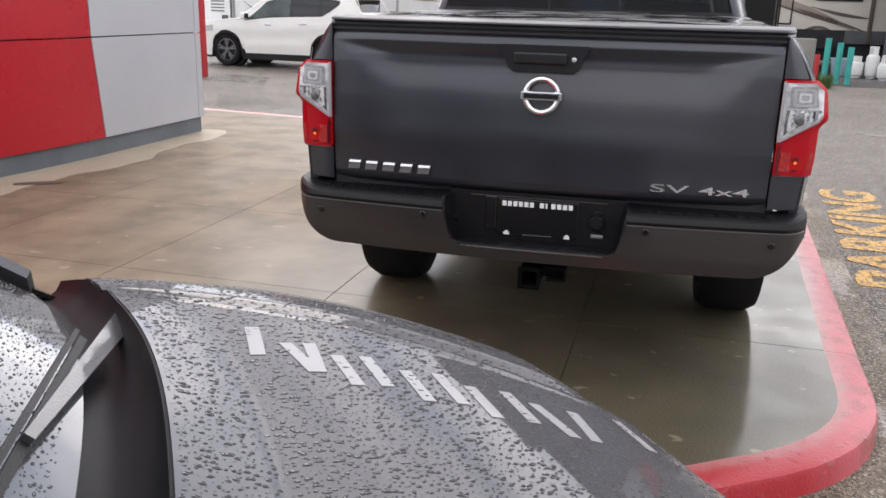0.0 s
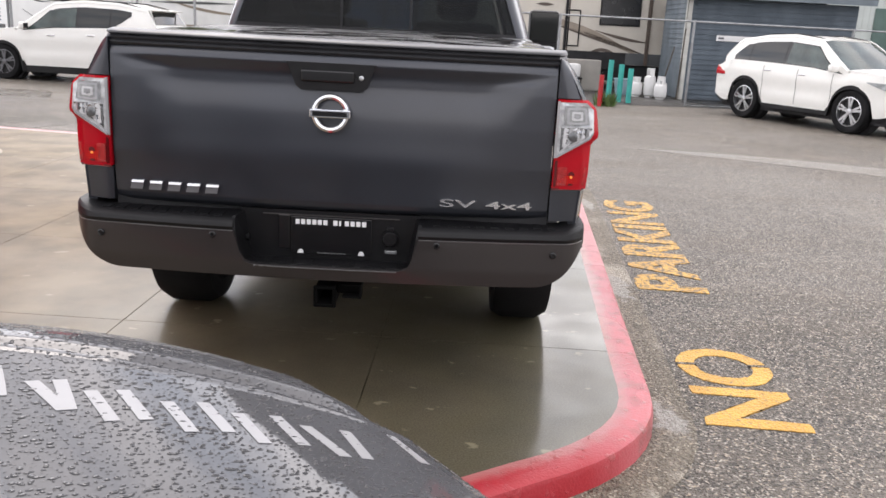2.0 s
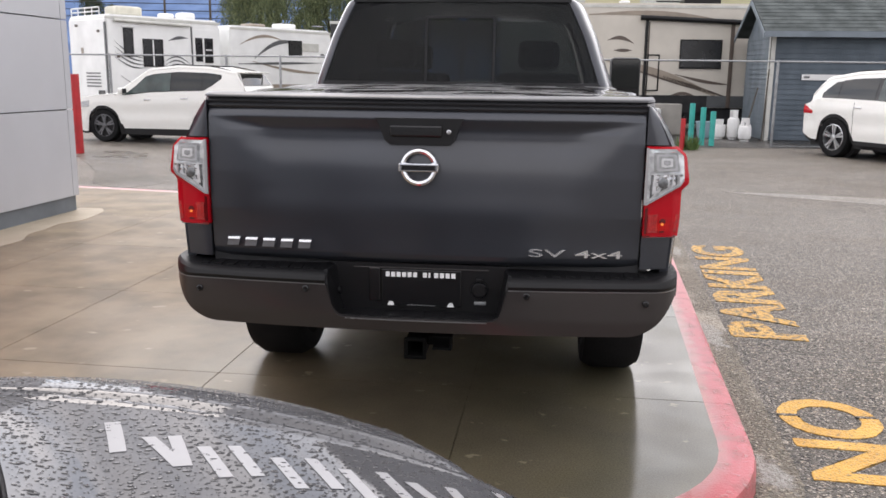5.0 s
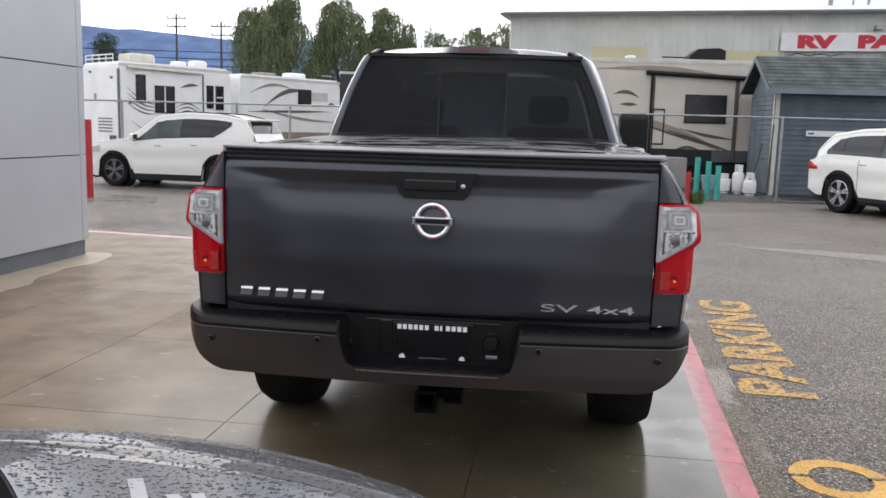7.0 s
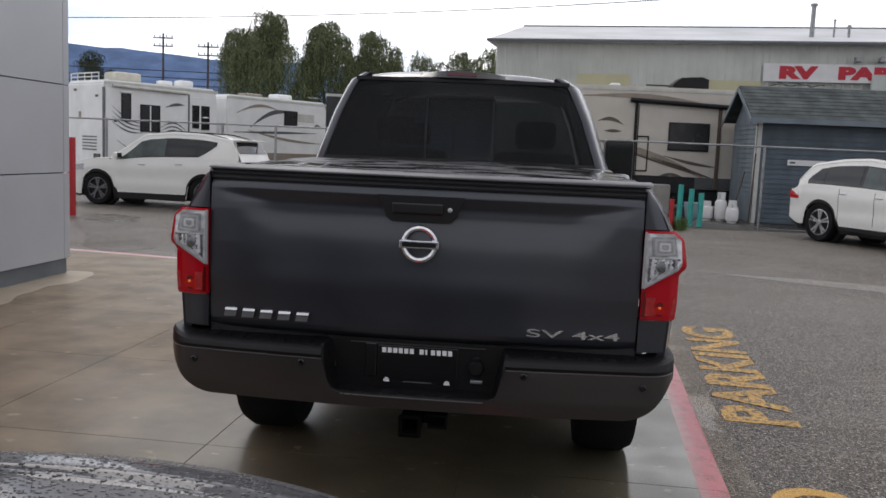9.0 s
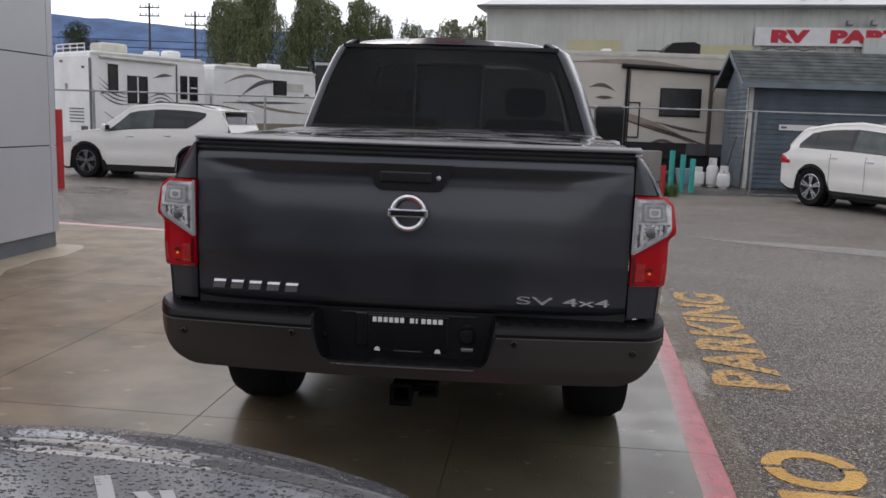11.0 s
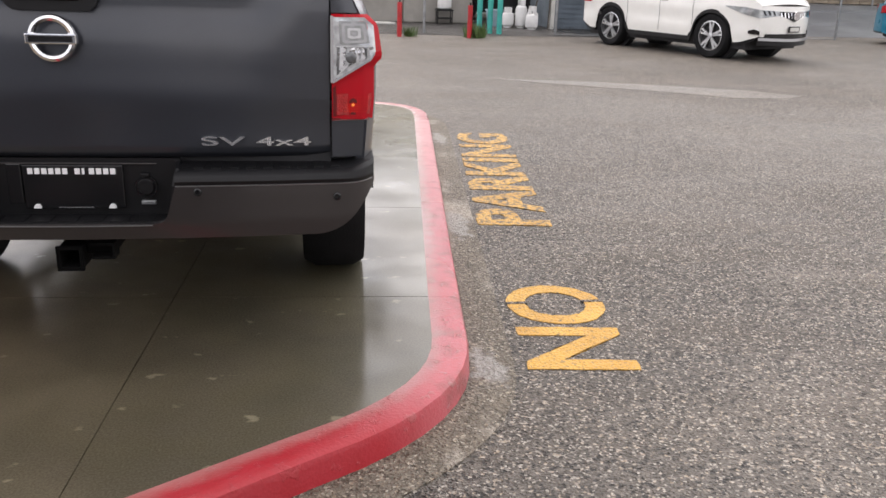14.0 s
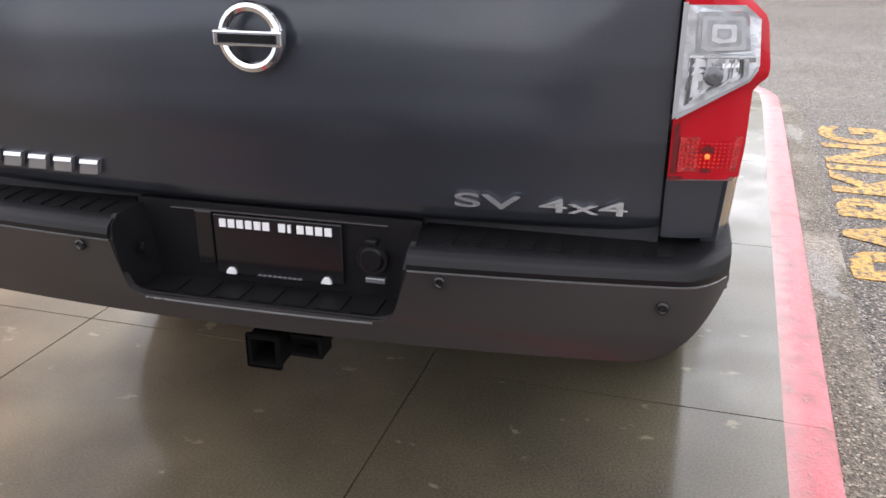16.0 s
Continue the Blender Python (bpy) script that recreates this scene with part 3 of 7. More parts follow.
def kerb_path():
    """The pad's outer edge, from its near side round two rounded corners to its far side."""
    p = [(-7.0, -5.77), (-3.0, -3.11)]
    p += [(0.0, -1.107)]
    c1 = [(0.80, -0.575), (1.335, -0.27), (1.37, 0.24)]
    for i in range(9):
        t = i / 8
        p.append(tuple((1 - t) ** 2 * c1[0][k] + 2 * t * (1 - t) * c1[1][k] + t * t * c1[2][k] for k in (0, 1)))
    for y in (0.66, 1.6, 2.5, 3.41, 4.4, 5.3):
        p.append((1.357 + 0.077 * (y - 0.1), y))
    c2 = [(1.765, 5.5), (1.84, 6.27), (1.05, 6.40)]
    for i in range(1, 9):
        t = i / 8
        p.append(tuple((1 - t) ** 2 * c2[0][k] + 2 * t * (1 - t) * c2[1][k] + t * t * c2[2][k] for k in (0, 1)))
    p += [(-1.0, 6.72), (-3.96, 7.18), (-6.0, 7.5), (-9.0, 7.97)]
    return [Vector(q) for q in p]


def offset_path(pts, d):
    out = []
    for i, p in enumerate(pts):
        a, b = pts[max(i - 1, 0)], pts[min(i + 1, len(pts) - 1)]
        t = (b - a).normalized()
        out.append(p + Vector((-t.y, t.x)) * d)
    return out


EDGE = kerb_path()
INNER = offset_path(EDGE, 0.145)
STRIP = offset_path(EDGE, -0.185)


def clip(poly, nx, ny, c):
    out = []
    for i, p in enumerate(poly):
        q = poly[(i + 1) % len(poly)]
        dp, dq = nx * p[0] + ny * p[1] - c, nx * q[0] + ny * q[1] - c
        if dp >= 0:
            out.append(p)
        if dp * dq < 0:
            s = dp / (dp - dq)
            out.append((p[0] + (q[0] - p[0]) * s, p[1] + (q[1] - p[1]) * s))
    return out


def flat(poly, z0, z1):
    bm = bmesh.new()
    return add_prism(bm, poly, lambda u, v, w: (u, v, z0 + w), z1 - z0)


pad = thing("concrete_pad", "wet tan concrete pad with sawn joints, red kerb", "pavement", kind="structure")
pad_poly = [(p.x, p.y) for p in INNER] + [(-9.0, -6.5)]
part("pad_base", flat(pad_poly, -0.3, -0.005), pad_concrete, pad)
kerb = thing("kerb", "red painted concrete kerb, faded and wet", "kerb", kind="structure")


def kerb_piece(i0, i1):
    """A length of kerb with a rounded nose."""
    bm, rows = bmesh.new(), []
    across = bm.verts.layers.float.new("across")
    for i in range(i0, i1 + 1):
        o, n = EDGE[i], INNER[i]
        t = (o - n).normalized()
        if i == i0 and i0 > 0:
            s = (EDGE[i + 1] - EDGE[i]).normalized() * 0.002
            o, n = o + s, n + s
        pts = [(n, -0.3), (n, 0.0), (n.lerp(o, 0.35), 0.001), (o - t * 0.03, 0.002), (o - t * 0.008, -0.008), (o, -0.03), (o + t * 0.018, -0.3)]
        rows.append([bm.verts.new((p.x, p.y, z)) for p, z in pts])
        for vert, val in zip(rows[-1], (0.0, 0.0, 0.35, 0.8, 1.0, 1.0, 1.0)):
            vert[across] = val
    for a, b in zip(rows, rows[1:]):
        for k in range(6):
            bm.faces.new((a[k], a[k + 1], b[k + 1], b[k]))
    bm.faces.new(rows[0]), bm.faces.new(rows[-1])
    return bm


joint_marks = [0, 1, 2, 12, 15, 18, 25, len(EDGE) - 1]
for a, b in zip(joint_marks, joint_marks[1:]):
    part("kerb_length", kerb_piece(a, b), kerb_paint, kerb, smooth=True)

gutter_bm = bmesh.new()
g_rows = [[gutter_bm.verts.new((p.x, p.y, z)) for p, z in ((e, Z_ROAD + 0.012), (s, Z_ROAD + 0.004), (s, Z_ROAD - 0.1))] for e, s in zip(EDGE, STRIP)]
for a, b in zip(g_rows, g_rows[1:]):
    for k in range(2):
        gutter_bm.faces.new((a[k], a[k + 1], b[k + 1], b[k]))
tagged(part("gutter", gutter_bm, grit), "gritty worn concrete gutter along the kerb", "gutter", kind="structure")

marking = thing("road_marking", "worn yellow painted words on the asphalt", "marking", kind="structure")
ragged(letters("word", "NO", 0.44, line_paint, pose(2.035, 0.13, Z_ROAD + 0.002, 0, 0, 86), marking, bold=0.016, width=0.92), 3)
ragged(letters("word", "PARKING", 0.44, worn_paint, pose(2.155, 2.08, Z_ROAD + 0.002, 0, 0, 84.6), marking, bold=0.021, width=3.04), 4)

for x, y in ((1.693, 0.84), (2.057, 0.85)):
    part("stencil_gap", flat([(x - 0.05, y - 0.012), (x + 0.05, y - 0.010), (x + 0.05, y + 0.014), (x - 0.05, y + 0.011)], Z_ROAD, Z_ROAD + 0.0065), asphalt, marking)

# ---- dealership wall ----
shop = thing("showroom_wall", "showroom wall of silver-grey cladding with a red rounded bay", "building", kind="structure")


def wall_line(s):
    """Plan of the wall's face: straight grey stretch, then the red bay curving back. s in metres from the far corner."""
    if s < 1.72:
        return Vector((-4.46 - 0.04 * s, 5.52 - s))
    a = (s - 1.72)
    return Vector((-4.53 - 0.095 * a ** 1.5, 3.80 - a))


def wall_panel(s0, s1, z0, z1, push, depth=0.05, lean0=0.0, lean1=0.0):
    """A slab along the wall; lean0 and lean1 push its ends along the wall towards the top."""
    bm, rows, k = bmesh.new(), [], 10

    def face(s):
        p, q = wall_line(s - 0.01), wall_line(s + 0.01)
        t = (q - p).normalized()
        nrm = Vector((-t.y, t.x))
        o = wall_line(s) + nrm * push
        return o, o - nrm * depth

    for i in range(k + 1):
        s = s0 + (s1 - s0) * i / k
        (o, n), (o1, n1) = face(s), face(s + lean0 + (lean1 - lean0) * i / k)
        rows.append([bm.verts.new((o.x, o.y, z0)), bm.verts.new((o1.x, o1.y, z1)), bm.verts.new((n1.x, n1.y, z1)), bm.verts.new((n.x, n.y, z0))])
    for a, b in zip(rows, rows[1:]):
        for j in range(4):
            bm.faces.new((a[j], a[(j + 1) % 4], b[(j + 1) % 4], b[j]))
    bm.faces.new(rows[0]), bm.faces.new(rows[-1])
    return bm


part("wall_core", wall_panel(1.70, 6.5, -0.1, 2.90, -0.03, 0.4), black_plastic, shop)
# Upper height of the grey wall is unseen, added to darken hood reflections.
part("wall_core", wall_panel(0.03, 1.70, -0.1, 7.5, -0.03, 0.4), black_plastic, shop)
part("base", wall_panel(0.02, 6.5, -0.05, 0.17, -0.01, 0.2), slate_base, shop)
for k in range(8):
    z0, z1 = 0.17 + 0.92 * k, 0.17 + 0.92 * (k + 1) - 0.012
    part("panel", wall_panel(0.0, 0.10, z0, z1, 0.02), grey_panel, shop)
    part("panel", wall_panel(0.108, 1.715 + 0.09 * min(k, 1), z0, z1, 0.02, lean1=0.09 if k == 0 else 0.0), grey_panel, shop)
    # Bay top is made up, kept low to hold red out of reflections.
    if k > 2:
        continue
    part("panel", wall_panel(1.727 + 0.09 * min(k, 1), 4.0, z0, z1, 0.02, lean0=0.09 if k == 0 else 0.0), red_panel, shop)
    part("panel", wall_panel(4.012, 6.5, z0, z1, 0.02), red_panel, shop)
part("end_wall", box(-9.0, -4.53, 5.30, 5.50, -0.1, 7.5), grey_panel, shop)
strip_in, strip_out = [], []
for i in range(61):
    s = -0.12 + 6.6 * i / 60
    p, q = wall_line(s - 0.01), wall_line(s + 0.01)
    d = (q - p).normalized()
    nrm = Vector((-d.y, d.x))
    o = wall_line(s) + nrm * (0.36 + 0.10 * min(1.0, max(0.0, (s - 0.8) / 1.2)) - 0.12 * max(0.0, 1 - i / 4) + 0.05 * math.sin(s * 4.1) + 0.025 * math.sin(s * 11.3 + 1))
    n2 = wall_line(s) - nrm * 0.05
    strip_in.append((n2.x, n2.y)), strip_out.append((o.x, o.y))
part("dry_strip", flat(strip_in + strip_out[::-1], 0.0, 0.004), lip_concrete, shop, "pale dry concrete strip along the wall's foot")
part("stain", flat([(-4.38, 2.38), (-4.24, 2.44), (-4.10, 2.54), (-4.08, 2.61), (-4.18, 2.62), (-4.34, 2.52), (-4.42, 2.44)], 0.004, 0.0055), damp_stain, shop, "dark damp stain on the dry concrete strip")
# Unseen building, added to darken low reflections in the tailgate.
back = thing("street_building", "plain grey-brown building, added unseen behind the camera", "building", (0, 0, Z_ROAD), kind="structure")
part("wall", box(-40, 40, -49, -45, 0, 2.4), plain("added_back_wall", (0.20, 0.185, 0.165), 0.8, vary=0.15, scale=0.4), back)
part("roof", box(-40.3, 40.3, -49.3, -44.7, 2.4, 2.6), slate_base, back)
post = thing("red_bollard", "tall red painted steel post on the asphalt", "bollard", (-8.5, 12.9, Z_ROAD))
part("post", rod((0, 0, 0), (0, 0, 1.55), 0.085, seg=20), red_steel, post, smooth=True)

# ---- pickup truck ----
truck = thing("pickup_truck", "dark gunmetal grey crew-cab pickup truck, tailgate closed", "truck")


def side_x(z):
    return lerp_table(z, [(0.55, 0.955), (0.70, 0.98), (0.95, 0.998), (1.10, 0.998), (1.20, 0.982), (1.30, 0.932), (1.36, 0.892), (1.40, 0.845)])


def bed_side(sign):
    """Outer bed panel with a wheel arch, from the tail lamp forward to the cab."""
    def fn(u, v):
        y = 0.10 + (1.74 - 0.10) * u
        z0 = 0.66
        d = abs(y - 1.18)
        if d < 0.50:
            z0 = max(z0, 0.42 + math.sqrt(max(0.50 ** 2 - d * d, 0)))
        z = z0 + (1.372 - z0) * v
        edge = max(0.0, 0.10 - (y - 0.10)) * 0.3
        return (sign * (side_x(z) - edge), y, z)
    return sheet(36, 16, fn, 0.03)


GATE_PROFILE = [(0.755, 0.022), (0.77, 0.006), (0.79, 0.000), (0.87, -0.003), (0.91, -0.0062), (0.94, -0.0088), (0.965, -0.0098), (0.985, -0.0092), (1.00, -0.0075), (1.02, -0.0062), (1.08, -0.004), (1.15, 0.001), (1.19, 0.008), (1.23, 0.0135), (1.252, 0.015), (1.27, 0.0125), (1.29, 0.006), (1.302, 0.001), (1.312, -0.002), (1.320, 0.000), (1.331, 0.005), (1.342, 0.012), (1.350, 0.022)]


def tailgate_y(x, z):
    ax = abs(x)
    soft = 0.022 * min(1.0, max(0.0, (z - 0.80) / 0.05)) * min(1.0, max(0.0, (1.285 - z) / 0.04))
    t = sum(lerp_table(z + soft * k, GATE_PROFILE) for k in (-1.5, -1, -0.5, 0, 0.5, 1, 1.5)) / 7
    flat_t = lerp_table(z, [(0.755, 0.032), (0.79, 0.006), (0.95, -0.010), (1.10, -0.012), (1.23, -0.008), (1.312, -0.003), (1.331, 0.004), (1.350, 0.021)])
    k = min(1.0, max(0.0, (ax - lerp_table(z, [(0.80, 0.76), (0.906, 0.67), (1.0, 0.55), (1.06, 0.52), (1.18, 0.54), (1.26, 0.57), (1.31, 0.67)])) / 0.20))
    k = k * k * (3 - 2 * k)
    return t * (1 - k) + flat_t * k + 0.042 + 0.045 * (ax / 0.83) ** 2.2


part("tailgate", sheet(90, 110, lambda u, v: (-0.838 + 1.676 * u, tailgate_y(-0.838 + 1.676 * u, 0.755 + 0.595 * v), 0.755 + 0.595 * v), 0.03), truck_paint, truck, "wet gunmetal tailgate", smooth=True)
for sg in (-1, 1):
    part("bed_side", bed_side(sg), truck_paint, truck, smooth=True)

    def corner(u, v, sg=sg, zlo=0.0, zhi=0.0):
        z = zlo + (zhi - zlo) * v
        a = u * 0.98
        x0 = 0.844
        x1 = side_x(z) - 0.022
        x = x0 + (x1 - x0) * min(1.0, a * 1.08)
        y = 0.080 + 0.035 * a * a + 0.03 * max(0.0, a - 0.86) / 0.12
        return (sg * x, y, z)

    part("rear_corner", sheet(14, 6, lambda u, v, sg=sg: corner(u, v, sg, 0.755, 0.882), 0.04), truck_paint, truck, smooth=True)
    part("rear_corner", sheet(14, 8, lambda u, v, sg=sg: corner(u, v, sg, 1.228, 1.368), 0.04), truck_paint, truck, smooth=True)

# tail lamps: red housing, clear upper lens over silver bowls, red lower reflector with a lit bulb
lens_lattice = plain("red_reflector", (0.50, 0.008, 0.010), 0.18, vary=0.25, scale=60, grain=170, bump=0.3, coat=0.5)
bulb_lit, bn, bl, bb = tree_of("lit_bulb")
bb.inputs["Base Color"].default_value = (0.2, 0.01, 0.0, 1)
bb.inputs["Emission Color"].default_value, bb.inputs["Emission Strength"].default_value = (1.0, 0.28, 0.05, 1), 0.5
glow_cell, gn, gl, gb = tree_of("lit_cell")
gb.inputs["Base Color"].default_value, gb.inputs["Roughness"].default_value = (0.5, 0.02, 0.01, 1), 0.15
gb.inputs["Emission Color"].default_value, gb.inputs["Emission Strength"].default_value = (1.0, 0.05, 0.01, 1), 0.14
silver_bowl = plain("silver_bowl", (0.62, 0.64, 0.66), 0.14, 0.4, vary=0.15, scale=25)
lens_rim = plain("lens_rim", (0.42, 0.42, 0.43), 0.15, 0.2, vary=0.1)
lens_grey = plain("lens_grey", (0.60, 0.62, 0.64), 0.12, 0.5, vary=0.25, scale=40)
lens_pale = plain("lens_pale", (0.74, 0.75, 0.77), 0.12, 0.2, vary=0.15, scale=40)
lens_dark = plain("lens_dark", (0.17, 0.175, 0.18), 0.15, 0.3, vary=0.2, scale=40)
lens_deep = plain("deep_red_lens", (0.13, 0.003, 0.005), 0.12, vary=0.2, coat=0.3)
lens_pink = plain("pale_red_cell", (0.66, 0.025, 0.022), 0.15, vary=0.2, coat=0.3)
facet_silver = plain("facet_silver", (0.60, 0.61, 0.63), 0.10, 0.75, vary=0.25, scale=30)
dim_trim = plain("dim_grey_trim", (0.34, 0.345, 0.36), 0.16, 0.6, vary=0.1)


def lamp_map(u, v, w, sg):
    t = min(1.0, max(0.0, (0.60 - v) / 0.10))
    t = t * t * (3 - 2 * t)
    out = side_x(0.886 + 0.339 * v) + 0.014 - 0.845
    if v > 0.9:
        out -= 0.022 * (v - 0.9) / 0.1
    return (sg * (0.845 + (out - 0.026 * t) * u), 0.064 + 0.02 * u ** 2 + 0.12 * max(0.0, u - 0.74) ** 1.3 - w, 0.886 + 0.339 * v)


for sg in (-1, 1):
    lamp = part("tail_lamp", sheet(24, 24, lambda u, v, sg=sg: lamp_map(u, v, 0.0, sg), 0.05), lens_red, truck, "red and clear tail lamp", smooth=True)

    def on_lamp(pts, w0, d, sg=sg):
        return prism(pts, lambda u, v, w: lamp_map(u, v, w0 + w, sg), d)

    clear = part("clear_lens", on_lamp([(0.05, 0.385), (0.80, 0.590), (0.875, 0.655), (0.90, 0.90), (0.84, 0.972), (0.05, 0.972)], 0.003, 0.006), lens_clear, lamp, "clear upper lens over silver bowls")
    part("rim", on_lamp([(0.03, 0.352), (0.80, 0.573), (0.86, 0.635), (0.845, 0.65), (0.78, 0.592), (0.03, 0.378)], 0.004, 0.012), lens_rim, lamp, "pale moulded lens edge")
    part("rim", on_lamp([(-0.02, 0.350), (0.050, 0.368), (0.050, 0.985), (-0.02, 0.985)], 0.001, 0.010), lens_rim, lamp)
    facets = bmesh.new()
    fr = random.Random(21)
    for i in range(4):
        for j in range(10):
            u0, v0 = 0.105 + 0.182 * i, 0.44 + 0.0255 * j
            if v0 < 0.445 + 0.285 * (u0 + 0.06) or 0.675 < v0 < 0.705 or (u0 + 0.04 - 0.40) ** 2 + ((v0 + 0.018 - 0.83) * 1.6) ** 2 < 0.010:
                continue
            face = []
            for du, dv in ((0, 0), (0.180, 0.006), (0.180, 0.030), (0, 0.024)):
                face.append(facets.verts.new(lamp_map(u0 + du, v0 + dv, 0.0095 + fr.uniform(0, 0.0032), sg)))
            facets.faces.new(face if sg > 0 else face[::-1])
    part("faceted_bowl", facets, facet_silver, lamp, "silver faceted bowl behind the lens", kind="stuff")
    for k, mm in ((0, lens_grey), (1, silver_bowl), (2, lens_grey), (3, lens_pale), (4, lens_grey)):
        a, b2 = 0.055 * k, 0.021 * k
        part("bowl_step", on_lamp([(0.17 + a, 0.725 + b2), (0.25 + a, 0.712 + b2), (0.76 - a, 0.722 + b2), (0.775 - a, 0.735 + b2), (0.775 - a, 0.925 - b2), (0.76 - a, 0.938 - b2), (0.185 + a, 0.938 - b2), (0.17 + a, 0.93 - b2)], 0.0092 + 0.0014 * k, 0.0012), mm, lamp)
    for u0, u1, mm in ((0.12, 0.17, lens_dark), (0.175, 0.30, lens_pale), (0.305, 0.50, silver_bowl), (0.505, 0.56, lens_pale), (0.57, 0.595, lens_grey), (0.60, 0.655, lens_pale), (0.665, 0.69, lens_dark), (0.70, 0.755, lens_grey)):
        va, vb2 = 0.425 + 0.285 * (u0 - 0.10), 0.425 + 0.285 * (u1 - 0.10)
        part("bowl_flute", prism([(u0, va), (u1, vb2), (u1, 0.692), (u0, 0.692)], lambda u, v, w, sg=sg, u0=u0: lamp_map(u, v, 0.0092 + w * (1 if u < u0 + 0.01 else 0.3), sg), 0.004), mm, lamp)
    for k in range(7):
        u0 = 0.15 + 0.075 * k
        v0 = 0.435 + 0.285 * (u0 - 0.10)
        part("lens_facet", on_lamp([(u0, v0), (u0 + 0.062, v0 + 0.0175), (u0 + 0.066, v0 + 0.036), (u0 + 0.01, v0 + 0.024)], 0.0125, 0.0015), lens_dark if k in (0, 3, 4) else lens_pale, lamp)
    part("lens_split", on_lamp([(0.11, 0.695), (0.80, 0.703), (0.80, 0.712), (0.11, 0.704)], 0.009, 0.005), lens_pale, lamp)
    bulb = part("bulb", lathe([(0.018, 0.0), (0.018, 0.003), (0.014, 0.006), (0.006, 0.008)], "X", (0, 0, 0), 18), lens_dark, lamp, "grey unlit bulb")
    bulb.matrix_basis = Matrix.Translation(lamp_map(0.38, 0.600, 0.0125, sg)) @ pose(0, 0, 0, 0, 0, -90)
    lower = part("reflector", on_lamp([(0.12, 0.045), (0.93, 0.045), (0.95, 0.25), (0.12, 0.25)], 0.001, 0.007), lens_lattice, lamp, "red lattice reflector")
    lat, lit = bmesh.new(), bmesh.new()
    for i in range(12):
        for j in range(7):
            u, v = 0.16 + 0.061 * i, 0.075 + 0.023 * j
            near = (u + 0.02 - 0.50) ** 2 + ((v + 0.01 - 0.12) * 2.2) ** 2 < 0.030
            add_prism(lit if near else lat, [(u, v), (u + 0.026, v), (u + 0.026, v + 0.010), (u, v + 0.010)], lambda a, b, w, sg=sg: lamp_map(a, b, 0.008 + w, sg), 0.0015)
    part("lattice", lat, lens_pink, lower, kind="stuff")
    part("lit_lattice", lit, glow_cell, lower, "glowing cells round the bulb", kind="stuff")
    part("bulb_hood", on_lamp([(0.40, 0.165), (0.43, 0.195), (0.50, 0.210), (0.57, 0.195), (0.60, 0.165), (0.56, 0.160), (0.50, 0.172), (0.44, 0.160)], 0.0085, 0.002), lens_deep, lower, "dark bulb holder")
    part("bulb_foot", on_lamp([(0.43, 0.050), (0.58, 0.050), (0.56, 0.072), (0.45, 0.072)], 0.0085, 0.002), lens_deep, lower)
    part("side_cell", on_lamp([(0.03, 0.03), (0.10, 0.03), (0.10, 0.33), (0.03, 0.31)], 0.001, 0.006), lens_deep, lower)
    part("lamp_foot", on_lamp([(0.0, -0.012), (0.90, -0.012), (0.93, 0.012), (0.0, 0.012)], 0.001, 0.005), lens_deep, lamp)
    spot = part("lit_bulb", lathe([(0.005, 0.0), (0.005, 0.003), (0.002, 0.005)], "X", (0, 0, 0), 14), bulb_lit, lower, "small lit orange bulb")
    spot.matrix_basis = Matrix.Translation(lamp_map(0.50, 0.145, 0.0105, sg)) @ pose(0, 0, 0, 0, 0, -90)

# handle, emblem and badges on the tailgate
bezel = part("handle_bezel", prism([(-0.172, 1.315), (0.165, 1.315), (0.15, 1.285), (0.13, 1.232), (0.11, 1.215), (-0.115, 1.215), (-0.135, 1.232), (-0.155, 1.285)], lambda u, v, w: (u, 0.058 - w, v), 0.026), black_plastic, truck, "black handle surround")
part("handle", box(-0.115, 0.085, 0.020, 0.042, 1.245, 1.290, 0.008), black_gloss, bezel)
part("camera_eye", lathe([(0.009, 0), (0.009, 0.006), (0.005, 0.009)], "X", (0, 0, 0), 16), alloy, bezel).matrix_basis = pose(0.109, 0.032, 1.266, 0, 0, -90)
emblem = part("emblem", bmesh.new(), chrome, truck, "round chrome emblem with a plain bar")
em = bmesh.new()
ring_n = 48
rg = []
for i in range(ring_n):
    a = 2 * math.pi * i / ring_n
    rg.append([em.verts.new(((0.061 + 0.0115 * math.cos(b)) * math.cos(a), 0.008 + 0.009 * math.sin(b), 1.134 + (0.061 + 0.0115 * math.cos(b)) * math.sin(a))) for b in [2 * math.pi * j / 8 for j in range(8)]])
for i in range(ring_n):
    for j in range(8):
        em.faces.new((rg[i][j], rg[(i + 1) % ring_n][j], rg[(i + 1) % ring_n][(j + 1) % 8], rg[i][(j + 1) % 8]))
add_box(em, -0.076, 0.076, -0.010, 0.014, 1.118, 1.150, 0.004)
bmesh.ops.recalc_face_normals(em, faces=em.faces[:])
em.to_mesh(emblem.data)
em.free()
part("emblem_bar", box(-0.064, 0.064, -0.0125, -0.0098, 1.125, 1.143), black_gloss, emblem)


